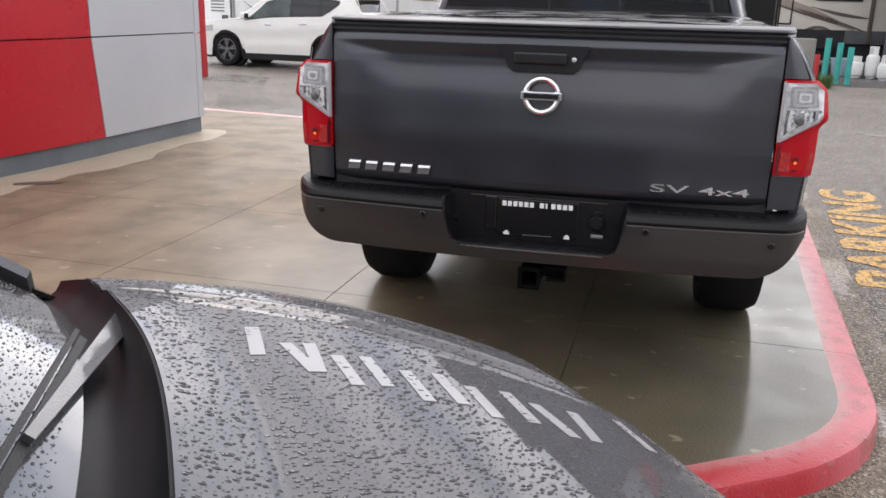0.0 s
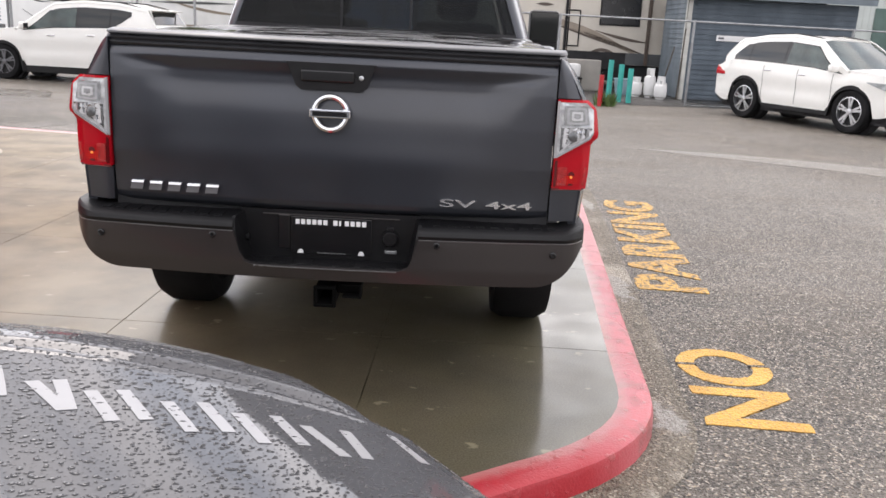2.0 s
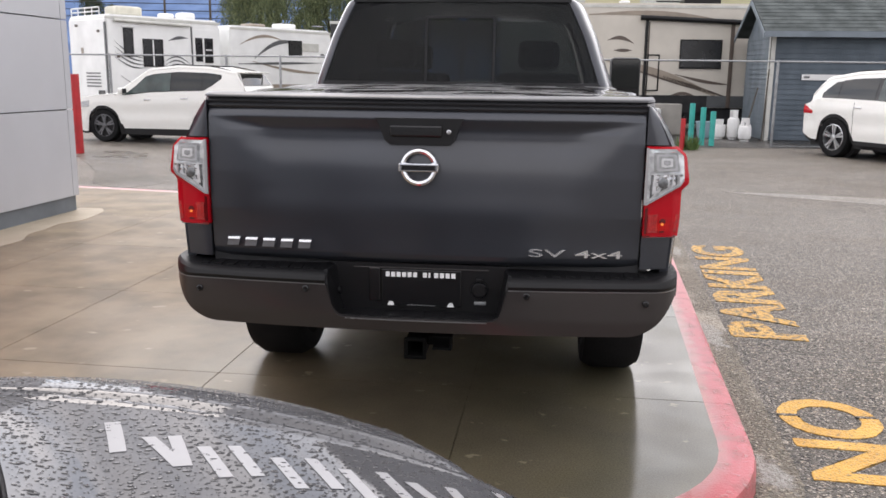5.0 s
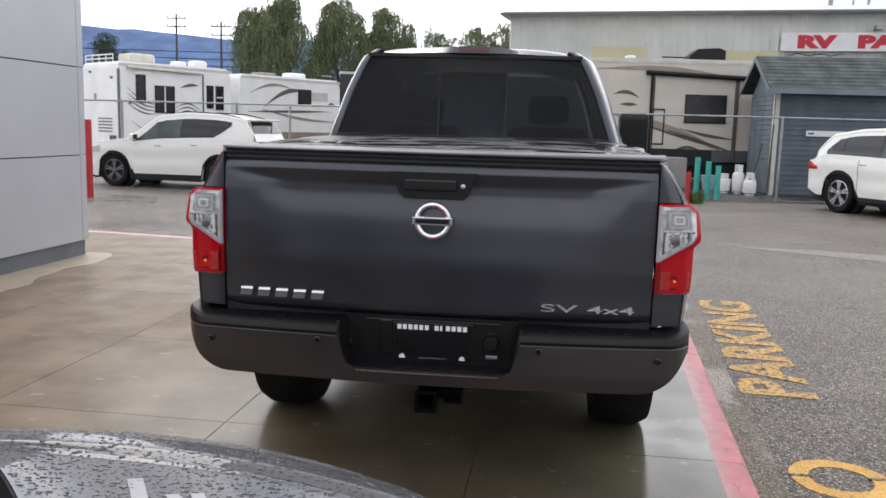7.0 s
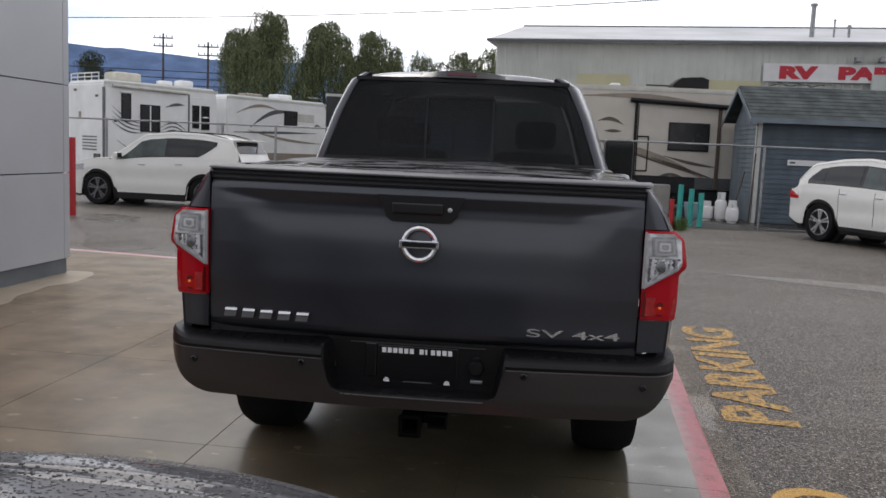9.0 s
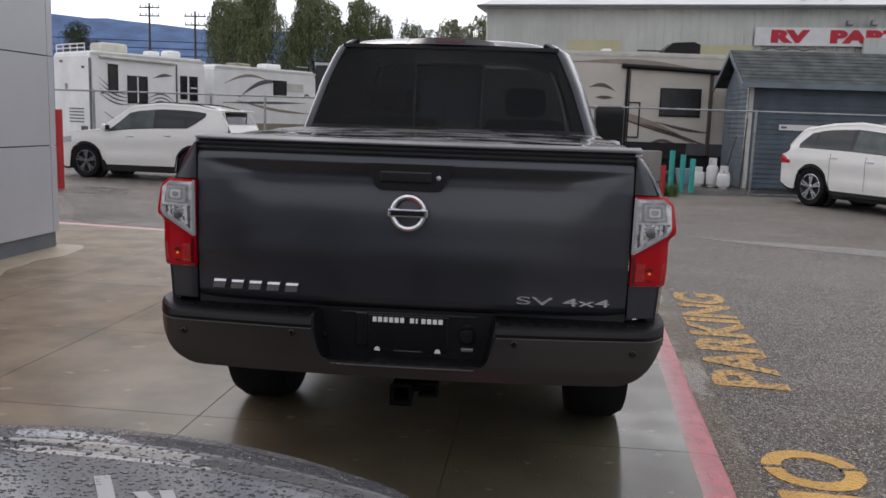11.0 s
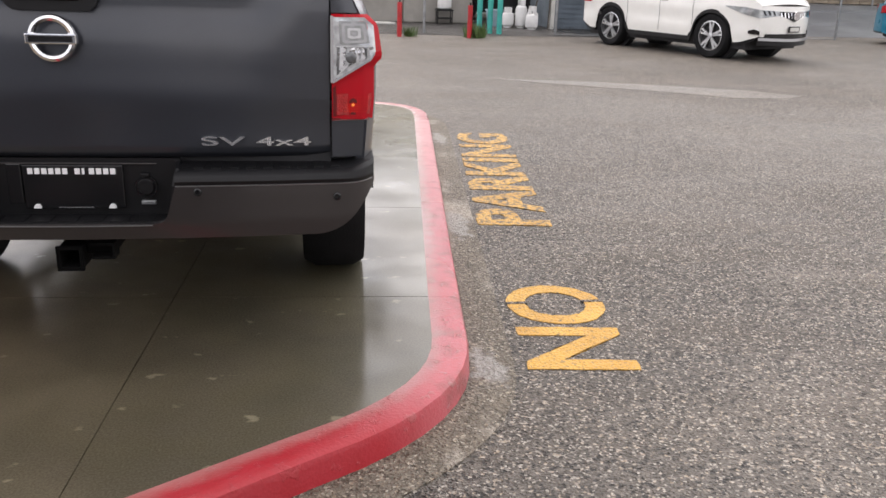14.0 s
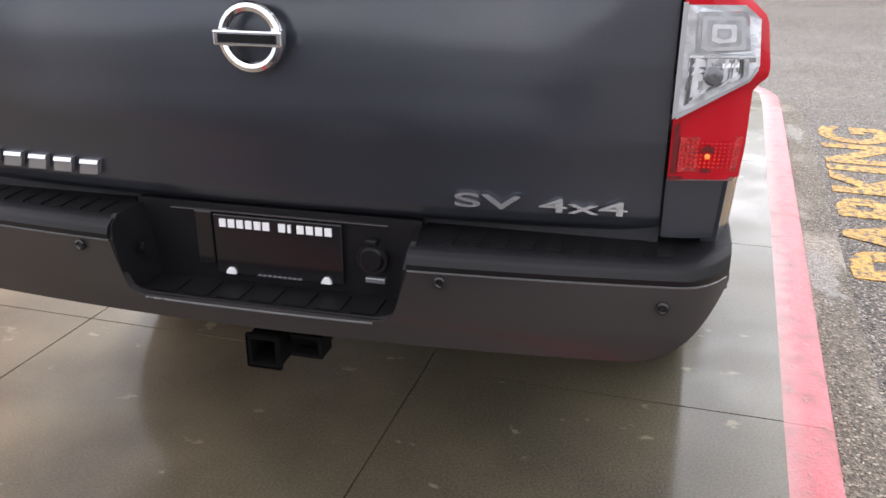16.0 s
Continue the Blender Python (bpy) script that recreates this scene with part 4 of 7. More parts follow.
def badge_blocks(x0, x1, z0, z1, n, gap, slant):
    w = (x1 - x0 - gap * (n - 1)) / n
    for i in range(n):
        a = x0 + i * (w + gap)
        y = tailgate_y(a + w / 2, (z0 + z1) / 2)
        # Chrome reflections put into colour: bright top strip for sky, dim face for ground.
        part("badge_edge", prism([(a + slant * 0.8, z1 - 0.009), (a + w - 0.002, z1 - 0.009), (a + w, z1), (a + slant, z1)], lambda u, v, q, y=y: (u, y - 0.013 - q - 0.35 * (z1 - v), v), 0.004), badge_metal, truck)
        part("badge_block", prism([(a, z0), (a + w - slant, z0), (a + w, z1), (a + slant, z1)], lambda u, v, q, y=y: (u, y - 0.001 - q, v), 0.014), dim_trim, truck, "plain chrome badge block, dark reflection put into its colour" if i == 0 else "")


badge_blocks(-0.775, -0.425, 0.803, 0.838, 5, 0.018, 0.008)
letters("badge", "SV", 0.030, badge_metal, pose(0.420, tailgate_y(0.5, 0.81) - 0.012, 0.799, 90, 0, 1.5), truck, "chrome trim badge", depth=0.008, bold=0.0003, width=0.14)
letters("badge", "4x4", 0.030, badge_metal, pose(0.595, tailgate_y(0.68, 0.81) - 0.013, 0.797, 90, 0, 4), truck, "chrome trim badge", depth=0.008, bold=0.0003, width=0.18)

# bumper: painted face bar in two halves, black step pads, recessed plate well


def bumper_y(x):
    ax = abs(x)
    return -0.080 + 0.056 * (ax / 0.86) ** 2 + 0.08 * max(0.0, (ax - 0.88) / 0.107) ** 2.6


bumper = part("bumper", bmesh.new(), bumper_paint, truck, "grey painted steel rear bumper, wet", smooth=True)


def bumper_face():
    bm = bmesh.new()
    nz = 12
    half_xs = [0.02 * k for k in range(14)] + [0.272, 0.284, 0.294, 0.303, 0.311, 0.317, 0.321, 0.328, 0.336, 0.343, 0.347]
    half_xs += [0.36 + 0.03 * k for k in range(14)] + [0.77 + 0.012 * k for k in range(18)] + [0.982, 0.987]
    cols = []
    for x in [-q for q in half_xs[:0:-1]] + half_xs:
        ax = abs(x)
        top = lerp_table(ax, [(0.272, 0.563), (0.294, 0.567), (0.311, 0.578), (0.321, 0.600), (0.343, 0.672), (0.347, 0.692)])
        bot = 0.513 + 0.150 * max(0.0, (ax - 0.78) / 0.2) ** 2.4
        col = []
        for j in range(nz + 1):
            z = bot + (top - bot) * j / nz
            s = (z - 0.5) / 0.2
            col.append(bm.verts.new((x, bumper_y(x) + 0.035 * max(0, 0.35 - s) + 0.012 * max(0, s - 0.85), z)))
        cols.append(col)
    for a, b in zip(cols, cols[1:]):
        for j in range(nz):
            bm.faces.new((a[j], b[j], b[j + 1], a[j + 1]))
    bmesh.ops.recalc_face_normals(bm, faces=bm.faces[:])
    bmesh.ops.solidify(bm, geom=bm.faces[:], thickness=0.02)
    return bm


fb = bumper_face()
bmesh.ops.recalc_face_normals(fb, faces=fb.faces[:])
fb.to_mesh(bumper.data)
fb.free()
for p in bumper.data.polygons:
    p.use_smooth = True
bumper.data.set_sharp_from_angle(angle=radians(38))
for sg in (-1, 1):
    part("bumper_end", sheet(10, 6, lambda u, v, sg=sg: (sg * (0.984 + 0.012 * math.sin(u * 1.5)), bumper_y(0.984) + 0.42 * u, 0.66 - 0.05 * min(1.0, 4 * u) + (0.032 + 0.05 * min(1.0, 4 * u)) * v + 0.04 * u * (1 - v)), 0.02), bumper_paint, bumper, smooth=True)

    # Reflection along the bevel, put in as a thin paler strip.
    part("face_lip", sheet(30, 2, lambda u, v, sg=sg: (sg * (0.348 + 0.632 * u), bumper_y(0.348 + 0.632 * u) - 0.003 + 0.006 * v, 0.6895 + 0.0025 * v), 0.003), glint_grey, bumper, "bevelled edge, highlight put into its paler colour")

    def step(u, v, sg=sg):
        x = 0.347 + (0.985 - 0.347) * u
        prof = [(0.000, 0.690), (-0.005, 0.704), (0.002, 0.720), (0.022, 0.731), (0.10, 0.735), (0.17, 0.735)]
        t = v * 5
        i = min(4, int(t))
        dy, z = [prof[i][k] + (prof[i + 1][k] - prof[i][k]) * (t - i) for k in (0, 1)]
        drop = 0.0
        return (sg * x, bumper_y(x) + dy, z - drop * (v > 0.3) + 0.02 * max(0, u - 0.85) / 0.15 * (v > 0.3))

    part("step_pad", sheet(30, 15, step, 0.015), black_plastic, bumper, "black textured step pad", smooth=True)
    for k in range(9):
        x = 0.40 + 0.055 * k
        part("tread_rib", box(min(sg * x, sg * (x + 0.03)), max(sg * x, sg * (x + 0.03)), bumper_y(x) + 0.05, bumper_y(x) + 0.13, 0.731, 0.7375), black_plastic, bumper)
for x, z in ((-0.86, 0.645), (-0.424, 0.67), (0.417, 0.67), (0.86, 0.645)):
    s_ob = part("parking_sensor", lathe([(0.013, 0), (0.013, 0.006), (0.009, 0.008), (0.006, 0.004)], "X", (0, 0, 0), 20), black_gloss, bumper)
    s_ob.matrix_basis = pose(x, bumper_y(x) - 0.001, z, 0, 0, -90)
hitch_black = plain("hitch_black", (0.003, 0.003, 0.003), 0.8, vary=0.2)
hitch_black.node_tree.nodes["Principled BSDF"].inputs["Specular IOR Level"].default_value = 0.12
well = part("plate_well", box(-0.345, 0.345, 0.055, 0.075, 0.53, 0.752), black_plastic, bumper, "black recessed plate well")
part("well_floor", box(-0.325, 0.325, -0.062, 0.0545, 0.548, 0.563), black_plastic, well)
part("well_lip", box(-0.300, 0.300, -0.066, -0.0625, 0.560, 0.569, 0.0015), black_plastic, well)
for k in range(7):
    part("floor_rib", box(-0.27 + 0.08 * k, -0.215 + 0.08 * k, -0.045, 0.035, 0.5635, 0.5665), black_plastic, well)
for sg in (-1, 1):
    part("well_side", prism([(-0.070, 0.5635), (0.0545, 0.5635), (0.0545, 0.742), (-0.03, 0.738), (-0.058, 0.722), (-0.070, 0.69)], lambda u, v, w, sg=sg: (sg * (0.316 + 0.030 * (v - 0.56) / 0.18 + w - 0.25 * max(0.0, u)), u, v), 0.012), black_plastic, well)
# The same painted highlight below the plate well.
part("face_lip", sheet(40, 2, lambda u, v: (-0.27 + 0.54 * u, bumper_y(-0.27 + 0.54 * u) - 0.002 + 0.006 * v, 0.5610 + 0.0020 * v), 0.003), glint_grey, bumper)
part("plate", box(-0.150, 0.164, 0.042, 0.054, 0.586, 0.731, 0.003), black_gloss, bumper, "black dealer plate with white wording as plain bars")
for i in range(6):
    part("plate_bar", box(-0.132 + i * 0.0215, -0.132 + i * 0.0215 + 0.0155, 0.0385, 0.0425, 0.702, 0.721), white_vinyl, bumper)
for i in range(6):
    part("plate_bar", box(0.014 + i * 0.0222, 0.014 + i * 0.0222 + (0.0075 if i == 1 else 0.0160), 0.0385, 0.0425, 0.702, 0.721), white_vinyl, bumper)
for x in (-0.112, 0.124):
    part("plate_clip", prism([(x - 0.012, 0.588), (x + 0.012, 0.588), (x + 0.010, 0.596), (x + 0.005, 0.602), (x - 0.005, 0.602), (x - 0.010, 0.596)], lambda u, v, w: (u, 0.042 - w, v), 0.008), white_vinyl, bumper, "white plastic plate clip")
for i in range(9):
    part("plate_note", box(-0.046 + 0.0125 * i, -0.037 + 0.0125 * i, 0.0385, 0.0425, 0.588, 0.5915), dim_trim, bumper)
part("plate_frame", box(-0.20, -0.155, 0.046, 0.055, 0.60, 0.735, 0.004), black_gloss, bumper, "glossy black mounting panel")
part("plate_frame", box(-0.26, 0.27, 0.047, 0.056, 0.733, 0.737, 0.0015), bumper_paint, bumper, "thin lower edge of the tailgate opening")
socket = part("plug_socket", rod((0.235, 0.056, 0.66), (0.235, 0.034, 0.66), 0.036, 0.036, 24), black_gloss, bumper, "round black trailer plug socket")
part("socket_lid", rod((0.235, 0.034, 0.66), (0.235, 0.028, 0.66), 0.028, 0.024, 24), black_plastic, socket)
part("socket_hinge", box(0.222, 0.248, 0.030, 0.05, 0.694, 0.706, 0.003), black_plastic, socket)
part("wiring_bracket", box(0.215, 0.262, 0.042, 0.056, 0.598, 0.612, 0.003), steel, bumper, "small grey wiring bracket")
part("well_bolt", rod((-0.300, 0.0, 0.65), (-0.312, 0.0, 0.65), 0.016, 0.013, 12), black_gloss, bumper, "grey bolt in the well's side")
hitch = part("hitch_receiver", bmesh.new(), hitch_black, truck, "square black tow hitch receiver")
hb = bmesh.new()
for x0, x1, z0, z1 in ((-0.040, 0.034, 0.471, 0.478), (-0.040, 0.034, 0.404, 0.411), (-0.040, -0.033, 0.411, 0.471), (0.027, 0.034, 0.411, 0.471)):
    add_box(hb, x0, x1, -0.05, 0.30, z0, z1)
add_box(hb, -0.046, 0.040, -0.052, -0.038, 0.398, 0.484, 0.004)
bmesh.ops.delete(hb, geom=[f for f in hb.faces if abs(f.normal.y) > 0.9 and f.calc_center_median().y < -0.037 and f.calc_area() > 0.004], context="FACES")
add_box(hb, -0.60, 0.60, 0.16, 0.26, 0.46, 0.53)
for x0, x1, z0, z1 in ((0.062, 0.136, 0.482, 0.490), (0.062, 0.136, 0.436, 0.444), (0.128, 0.136, 0.444, 0.482)):
    add_box(hb, x0, x1, -0.04, 0.02, z0, z1)
add_box(hb, 0.034, 0.13, 0.0, 0.16, 0.44, 0.486, 0.01)
bmesh.ops.recalc_face_normals(hb, faces=hb.faces[:])
hb.to_mesh(hitch.data)
hb.free()
part("gap_filler", box(-0.84, 0.84, 0.10, 0.15, 0.60, 0.81), dark_inside, truck)
# Unseen underbody parts, added to block light passing under the truck.
part("fuel_tank", box(-0.62, -0.05, 1.75, 3.3, 0.26, 0.50, 0.05), dark_inside, truck, "dark fuel tank")
part("muffler", box(0.12, 0.52, 1.85, 3.0, 0.27, 0.48, 0.07), dark_inside, truck, "dark exhaust muffler")
part("tail_pipe", rod((0.50, 1.9, 0.40), (0.72, 0.45, 0.46), 0.035), dark_inside, truck)
part("differential", lathe([(0.05, -0.16), (0.16, -0.08), (0.17, 0.06), (0.06, 0.18)], "X", (0.05, 1.18, 0.40), 18), dark_inside, truck, smooth=True)
for sg in (-1, 1):
    part("leaf_spring", box(sg * 0.56 - 0.035, sg * 0.56 + 0.035, 0.45, 1.95, 0.38, 0.44, 0.01), dark_inside, truck)
part("spare_wheel", lathe([(0.2, 0.0), (0.36, 0.0), (0.40, 0.05), (0.40, 0.18), (0.36, 0.24), (0.2, 0.24)], "Z", (0, 0.70, 0.44), 28), rubber, truck, "spare wheel slung under the bed", smooth=True)
part("skid_plate", box(-0.6, 0.6, 4.2, 5.3, 0.28, 0.45), dark_inside, truck)
part("front_valance", box(-0.85, 0.85, 5.2, 5.45, 0.30, 0.62), dark_inside, truck)
for sg in (-1, 1):
    part("side_step", box(min(sg * 0.80, sg * 0.95), max(sg * 0.80, sg * 0.95), 1.95, 4.1, 0.36, 0.44, 0.02), black_plastic, truck)
part("chassis", box(-0.55, 0.55, 0.30, 5.0, 0.42, 0.62), dark_inside, truck)
part("axle", rod((-0.8, 1.18, 0.41), (0.8, 1.18, 0.41), 0.06), black_plastic, truck)
part("bed_floor", box(-0.80, 0.80, 0.10, 1.72, 0.80, 0.86), dark_inside, truck)
part("inner_arch", box(-0.90, 0.90, 0.70, 1.72, 0.62, 0.80), dark_inside, truck)


def wheel(parent, x, y, r, width, rim_material, spokes=6, name="wheel"):
    """A tyre on a spoked rim; the face looks to the side of x's sign."""
    sg = 1 if x > 0 else -1
    w = part(name, lathe([(r * 0.66, -width * 0.42), (r * 0.72, -width * 0.5), (r * 0.93, -width * 0.5), (r, -width * 0.32), (r, width * 0.32), (r * 0.93, width * 0.5), (r * 0.72, width * 0.5), (r * 0.66, width * 0.42)], "X", (0, 0, 0), 40, True), rubber, parent, smooth=True)
    w.matrix_basis = pose(x, y, r)
    rim = bmesh.new()
    add_lathe(rim, [(r * 0.66, -width * 0.3), (r * 0.70, sg * width * 0.42), (r * 0.635, sg * width * 0.44), (r * 0.61, sg * width * 0.20)], "X", (0, 0, 0), 32, True)
    part("rim", rim, rim_material, w, smooth=True)
    part("hub_back", lathe([(r * 0.60, sg * width * 0.10), (r * 0.60, sg * width * 0.14)], "X", (0, 0, 0), 24), dark_inside, w)
    sp = bmesh.new()
    for i in range(spokes):
        a = 2 * math.pi * i / spokes + 0.3
        for off in (-0.10, 0.10):
            c0, c1 = a + off * 0.4, a + off * 1.6
            pts = []
            for rr, aa, hw in ((0.10, c0, 0.050), (0.64, c1, 0.050)):
                d = Vector((0, math.cos(aa), math.sin(aa)))
                tt = Vector((0, -math.sin(aa), math.cos(aa)))
                pts += [d * rr * r - tt * hw * r, d * rr * r + tt * hw * r]
            q = [pts[0], pts[1], pts[3], pts[2]]
            add_prism(sp, [(0, 0), (1, 0), (2, 0), (3, 0)], lambda u, v, ww, q=q: q[int(u)] + Vector((sg * (width * 0.30 + ww), 0, 0)), width * 0.10)
    part("spokes", sp, rim_material, w)
    part("hub_cap", lathe([(r * 0.14, sg * width * 0.28), (r * 0.14, sg * width * 0.42), (r * 0.08, sg * width * 0.44)], "X", (0, 0, 0), 20), rim_material, w, smooth=True)
    return w


for y in (1.18, 4.73):
    for sg in (-1, 1):
        wheel(truck, sg * 0.845, y, 0.41, 0.275, alloy)

# folding bed cover
def rail_back(u):
    return 0.05 * abs(2 * u - 1) ** 2.2 + 0.06 * max(0.0, (abs(2 * u - 1) - 0.96) / 0.04) ** 2


cover = part("bed_cover", sheet(60, 50, lambda u, v: ((-0.862 + 1.724 * u), 0.105 + rail_back(u) + (1.61 - rail_back(u)) * v, 1.386 + 0.012 * (1 - (2 * u - 1) ** 4) + 0.034 * v + 0.003 * math.sin(v * 18 + u * 3)), 0.02), vinyl, truck, "wet black vinyl bed cover with puddles, sky sheen put into its colour", smooth=True)
rail_satin = plain("satin_rail", (0.040, 0.041, 0.045), 0.36, 0.25, vary=0.15)
for y0, y1, z0, z1, mm in ((0.052, 0.050, 1.346, 1.351, black_plastic), (0.044, 0.060, 1.351, 1.364, rail_satin), (0.062, 0.060, 1.364, 1.369, black_plastic), (0.046, 0.060, 1.369, 1.381, rail_satin), (0.062, 0.060, 1.381, 1.384, black_plastic)):
    part("cover_rail", sheet(50, 3, lambda u, v, y0=y0, y1=y1, z0=z0, z1=z1: (-0.876 + 1.752 * u, y0 + (y1 - y0) * v + rail_back(u), z0 + (z1 - z0) * v), 0.012), mm, cover, smooth=True)
part("cover_rail", sheet(50, 8, lambda u, v: (-0.876 + 1.752 * u, 0.044 + 0.075 * v ** 1.5 + rail_back(u), 1.384 + 0.018 * v ** 0.6), 0.008), rail_satin, cover, "satin grey front rail", smooth=True)

# cab


def cab_half(z):
    return lerp_table(z, [(0.70, 0.97), (1.25, 0.97), (1.40, 0.895), (1.46, 0.875), (1.70, 0.79), (1.84, 0.725), (1.90, 0.69), (1.935, 0.62), (1.955, 0.45), (1.965, 0.0)])


part("cab_lower", box(-0.96, 0.96, 1.78, 4.15, 0.60, 1.35, 0.03), truck_paint, truck, smooth=True)
part("roof", sheet(24, 60, lambda u, v: ((2 * u - 1) * (0.69 - 0.05 * (2 * v - 1) ** 4), 1.84 + 1.75 * v, 1.905 + 0.060 * (1 - (2 * u - 1) ** 4) - 0.02 * (2 * v - 1) ** 4 - 0.03 * max(0.0, 1 - v / 0.07) ** 2), 0.03), truck_paint, truck, smooth=True)
for sg in (-1, 1):
    part("rear_pillar", sheet(10, 14, lambda u, v, sg=sg: (sg * (cab_half(1.36 + 0.57 * v) - 0.092 * (1 - u)), 1.765 + 0.07 * v + 0.03 * u + 0.20 * u ** 3, 1.36 + 0.57 * v), 0.03), truck_paint, truck, smooth=True)
    for y0, y1 in ((2.66, 2.76), (2.03, 2.09)):
        part("side_pillar", sheet(3, 10, lambda u, v, sg=sg, y0=y0, y1=y1: (sg * (cab_half(1.34 + 0.57 * v) - 0.01), y0 + (y1 - y0) * u, 1.34 + 0.57 * v), 0.02), black_gloss, truck)
    part("front_pillar", sheet(3, 10, lambda u, v, sg=sg: (sg * (cab_half(1.34 + 0.57 * v) - 0.01), 4.05 - 0.55 * v + 0.08 * u, 1.34 + 0.57 * v), 0.03), truck_paint, truck)
    part("side_window", sheet(8, 8, lambda u, v, sg=sg: (sg * (cab_half(1.36 + 0.53 * v) - 0.022), 2.03 + (1.99 - 0.5 * v) * u, 1.36 + 0.53 * v), 0.004), pane_dark, truck).visible_shadow = False
rear_glass = part("rear_window", sheet(16, 10, lambda u, v: ((2 * u - 1) * (cab_half(1.37 + 0.53 * v) - 0.084), 1.772 + 0.07 * v - 0.015 * (1 - (2 * u - 1) ** 2), 1.37 + 0.53 * v), 0.004), pane_dark, truck, "dark tinted rear window with sliding pane", smooth=True)
rear_glass.visible_shadow = False


def rear_frame(x0, x1, z0, z1):
    return sheet(10, 3, lambda u, v: (x0 + (x1 - x0) * u, 1.757 + 0.07 * (z0 + (z1 - z0) * v - 1.37) / 0.53 + 0.015 * ((x0 + (x1 - x0) * u) / 0.75) ** 2 - 0.006, z0 + (z1 - z0) * v), 0.01)


for x0, x1, z0, z1 in ((-0.79, 0.79, 1.37, 1.440), (-0.62, 0.62, 1.885, 1.905), (-0.20, -0.188, 1.41, 1.80), (0.188, 0.20, 1.41, 1.80), (-0.19, 0.19, 1.795, 1.808)):
    part("window_seal", rear_frame(x0, x1, z0, z1), dark_inside, rear_glass)
stop = part("stop_lamp", sheet(16, 5, lambda u, v: ((2 * u - 1) * 0.27, 1.80 + 0.05 * v + 0.04 * abs(2 * u - 1) ** 3, 1.912 + 0.042 * v * (1 - 0.6 * abs(2 * u - 1) ** 3)), 0.02), black_gloss, truck, "high stop lamp housing", smooth=True)
part("stop_lens", sheet(6, 2, lambda u, v: (-0.085 + 0.17 * u, 1.796 + 0.01 * v, 1.920 + 0.018 * v), 0.004), plain("unlit_red_lens", (0.10, 0.012, 0.012), 0.1, vary=0.1, coat=0.5), stop)
part("front_screen", sheet(8, 8, lambda u, v: ((2 * u - 1) * (cab_half(1.36 + 0.53 * v) - 0.06), 4.10 - 0.55 * v, 1.36 + 0.53 * v), 0.004), pane_clear, truck).visible_shadow = False
for x in (-0.45, 0.45):
    for y in (2.35, 3.25):
        seat = part("seat", box(x - 0.26, x + 0.26, y - 0.08, y + 0.08, 0.9, 1.50, 0.05), dark_inside, truck)
        part("headrest", box(x - 0.13, x + 0.13, y - 0.05, y + 0.05, 1.52, 1.70, 0.045), dark_inside, seat)
part("dashboard", box(-0.85, 0.85, 3.65, 4.1, 1.0, 1.40, 0.05), dark_inside, truck)
part("front_body", box(-0.96, 0.96, 4.10, 5.55, 0.60, 1.28, 0.08), truck_paint, truck, smooth=True)
for sg in (-1, 1):
    mir = part("door_mirror", box(min(sg * 1.04, sg * 1.28), max(sg * 1.04, sg * 1.28), 3.88, 4.00, 1.24, 1.64, 0.03), black_plastic, truck, smooth=True)
    # The mirror's dark reflection is put into the glass colour.
    part("mirror_glass", box(min(sg * 1.055, sg * 1.265), max(sg * 1.055, sg * 1.265), 3.874, 3.882, 1.40, 1.62), car_glass, mir)
    # Sky mirrored in the chrome is put into the cap's pale colour.
    part("mirror_cap", box(min(sg * 1.05, sg * 1.275), max(sg * 1.05, sg * 1.275), 3.855, 3.99, 1.20, 1.38, 0.06), lens_pale, mir, "lower mirror cap, sky reflection put into its pale colour", smooth=True)
    part("mirror_arm", box(min(sg * 0.9, sg * 1.03), max(sg * 0.9, sg * 1.06), 3.91, 3.97, 1.30, 1.36, 0.01), black_plastic, mir)


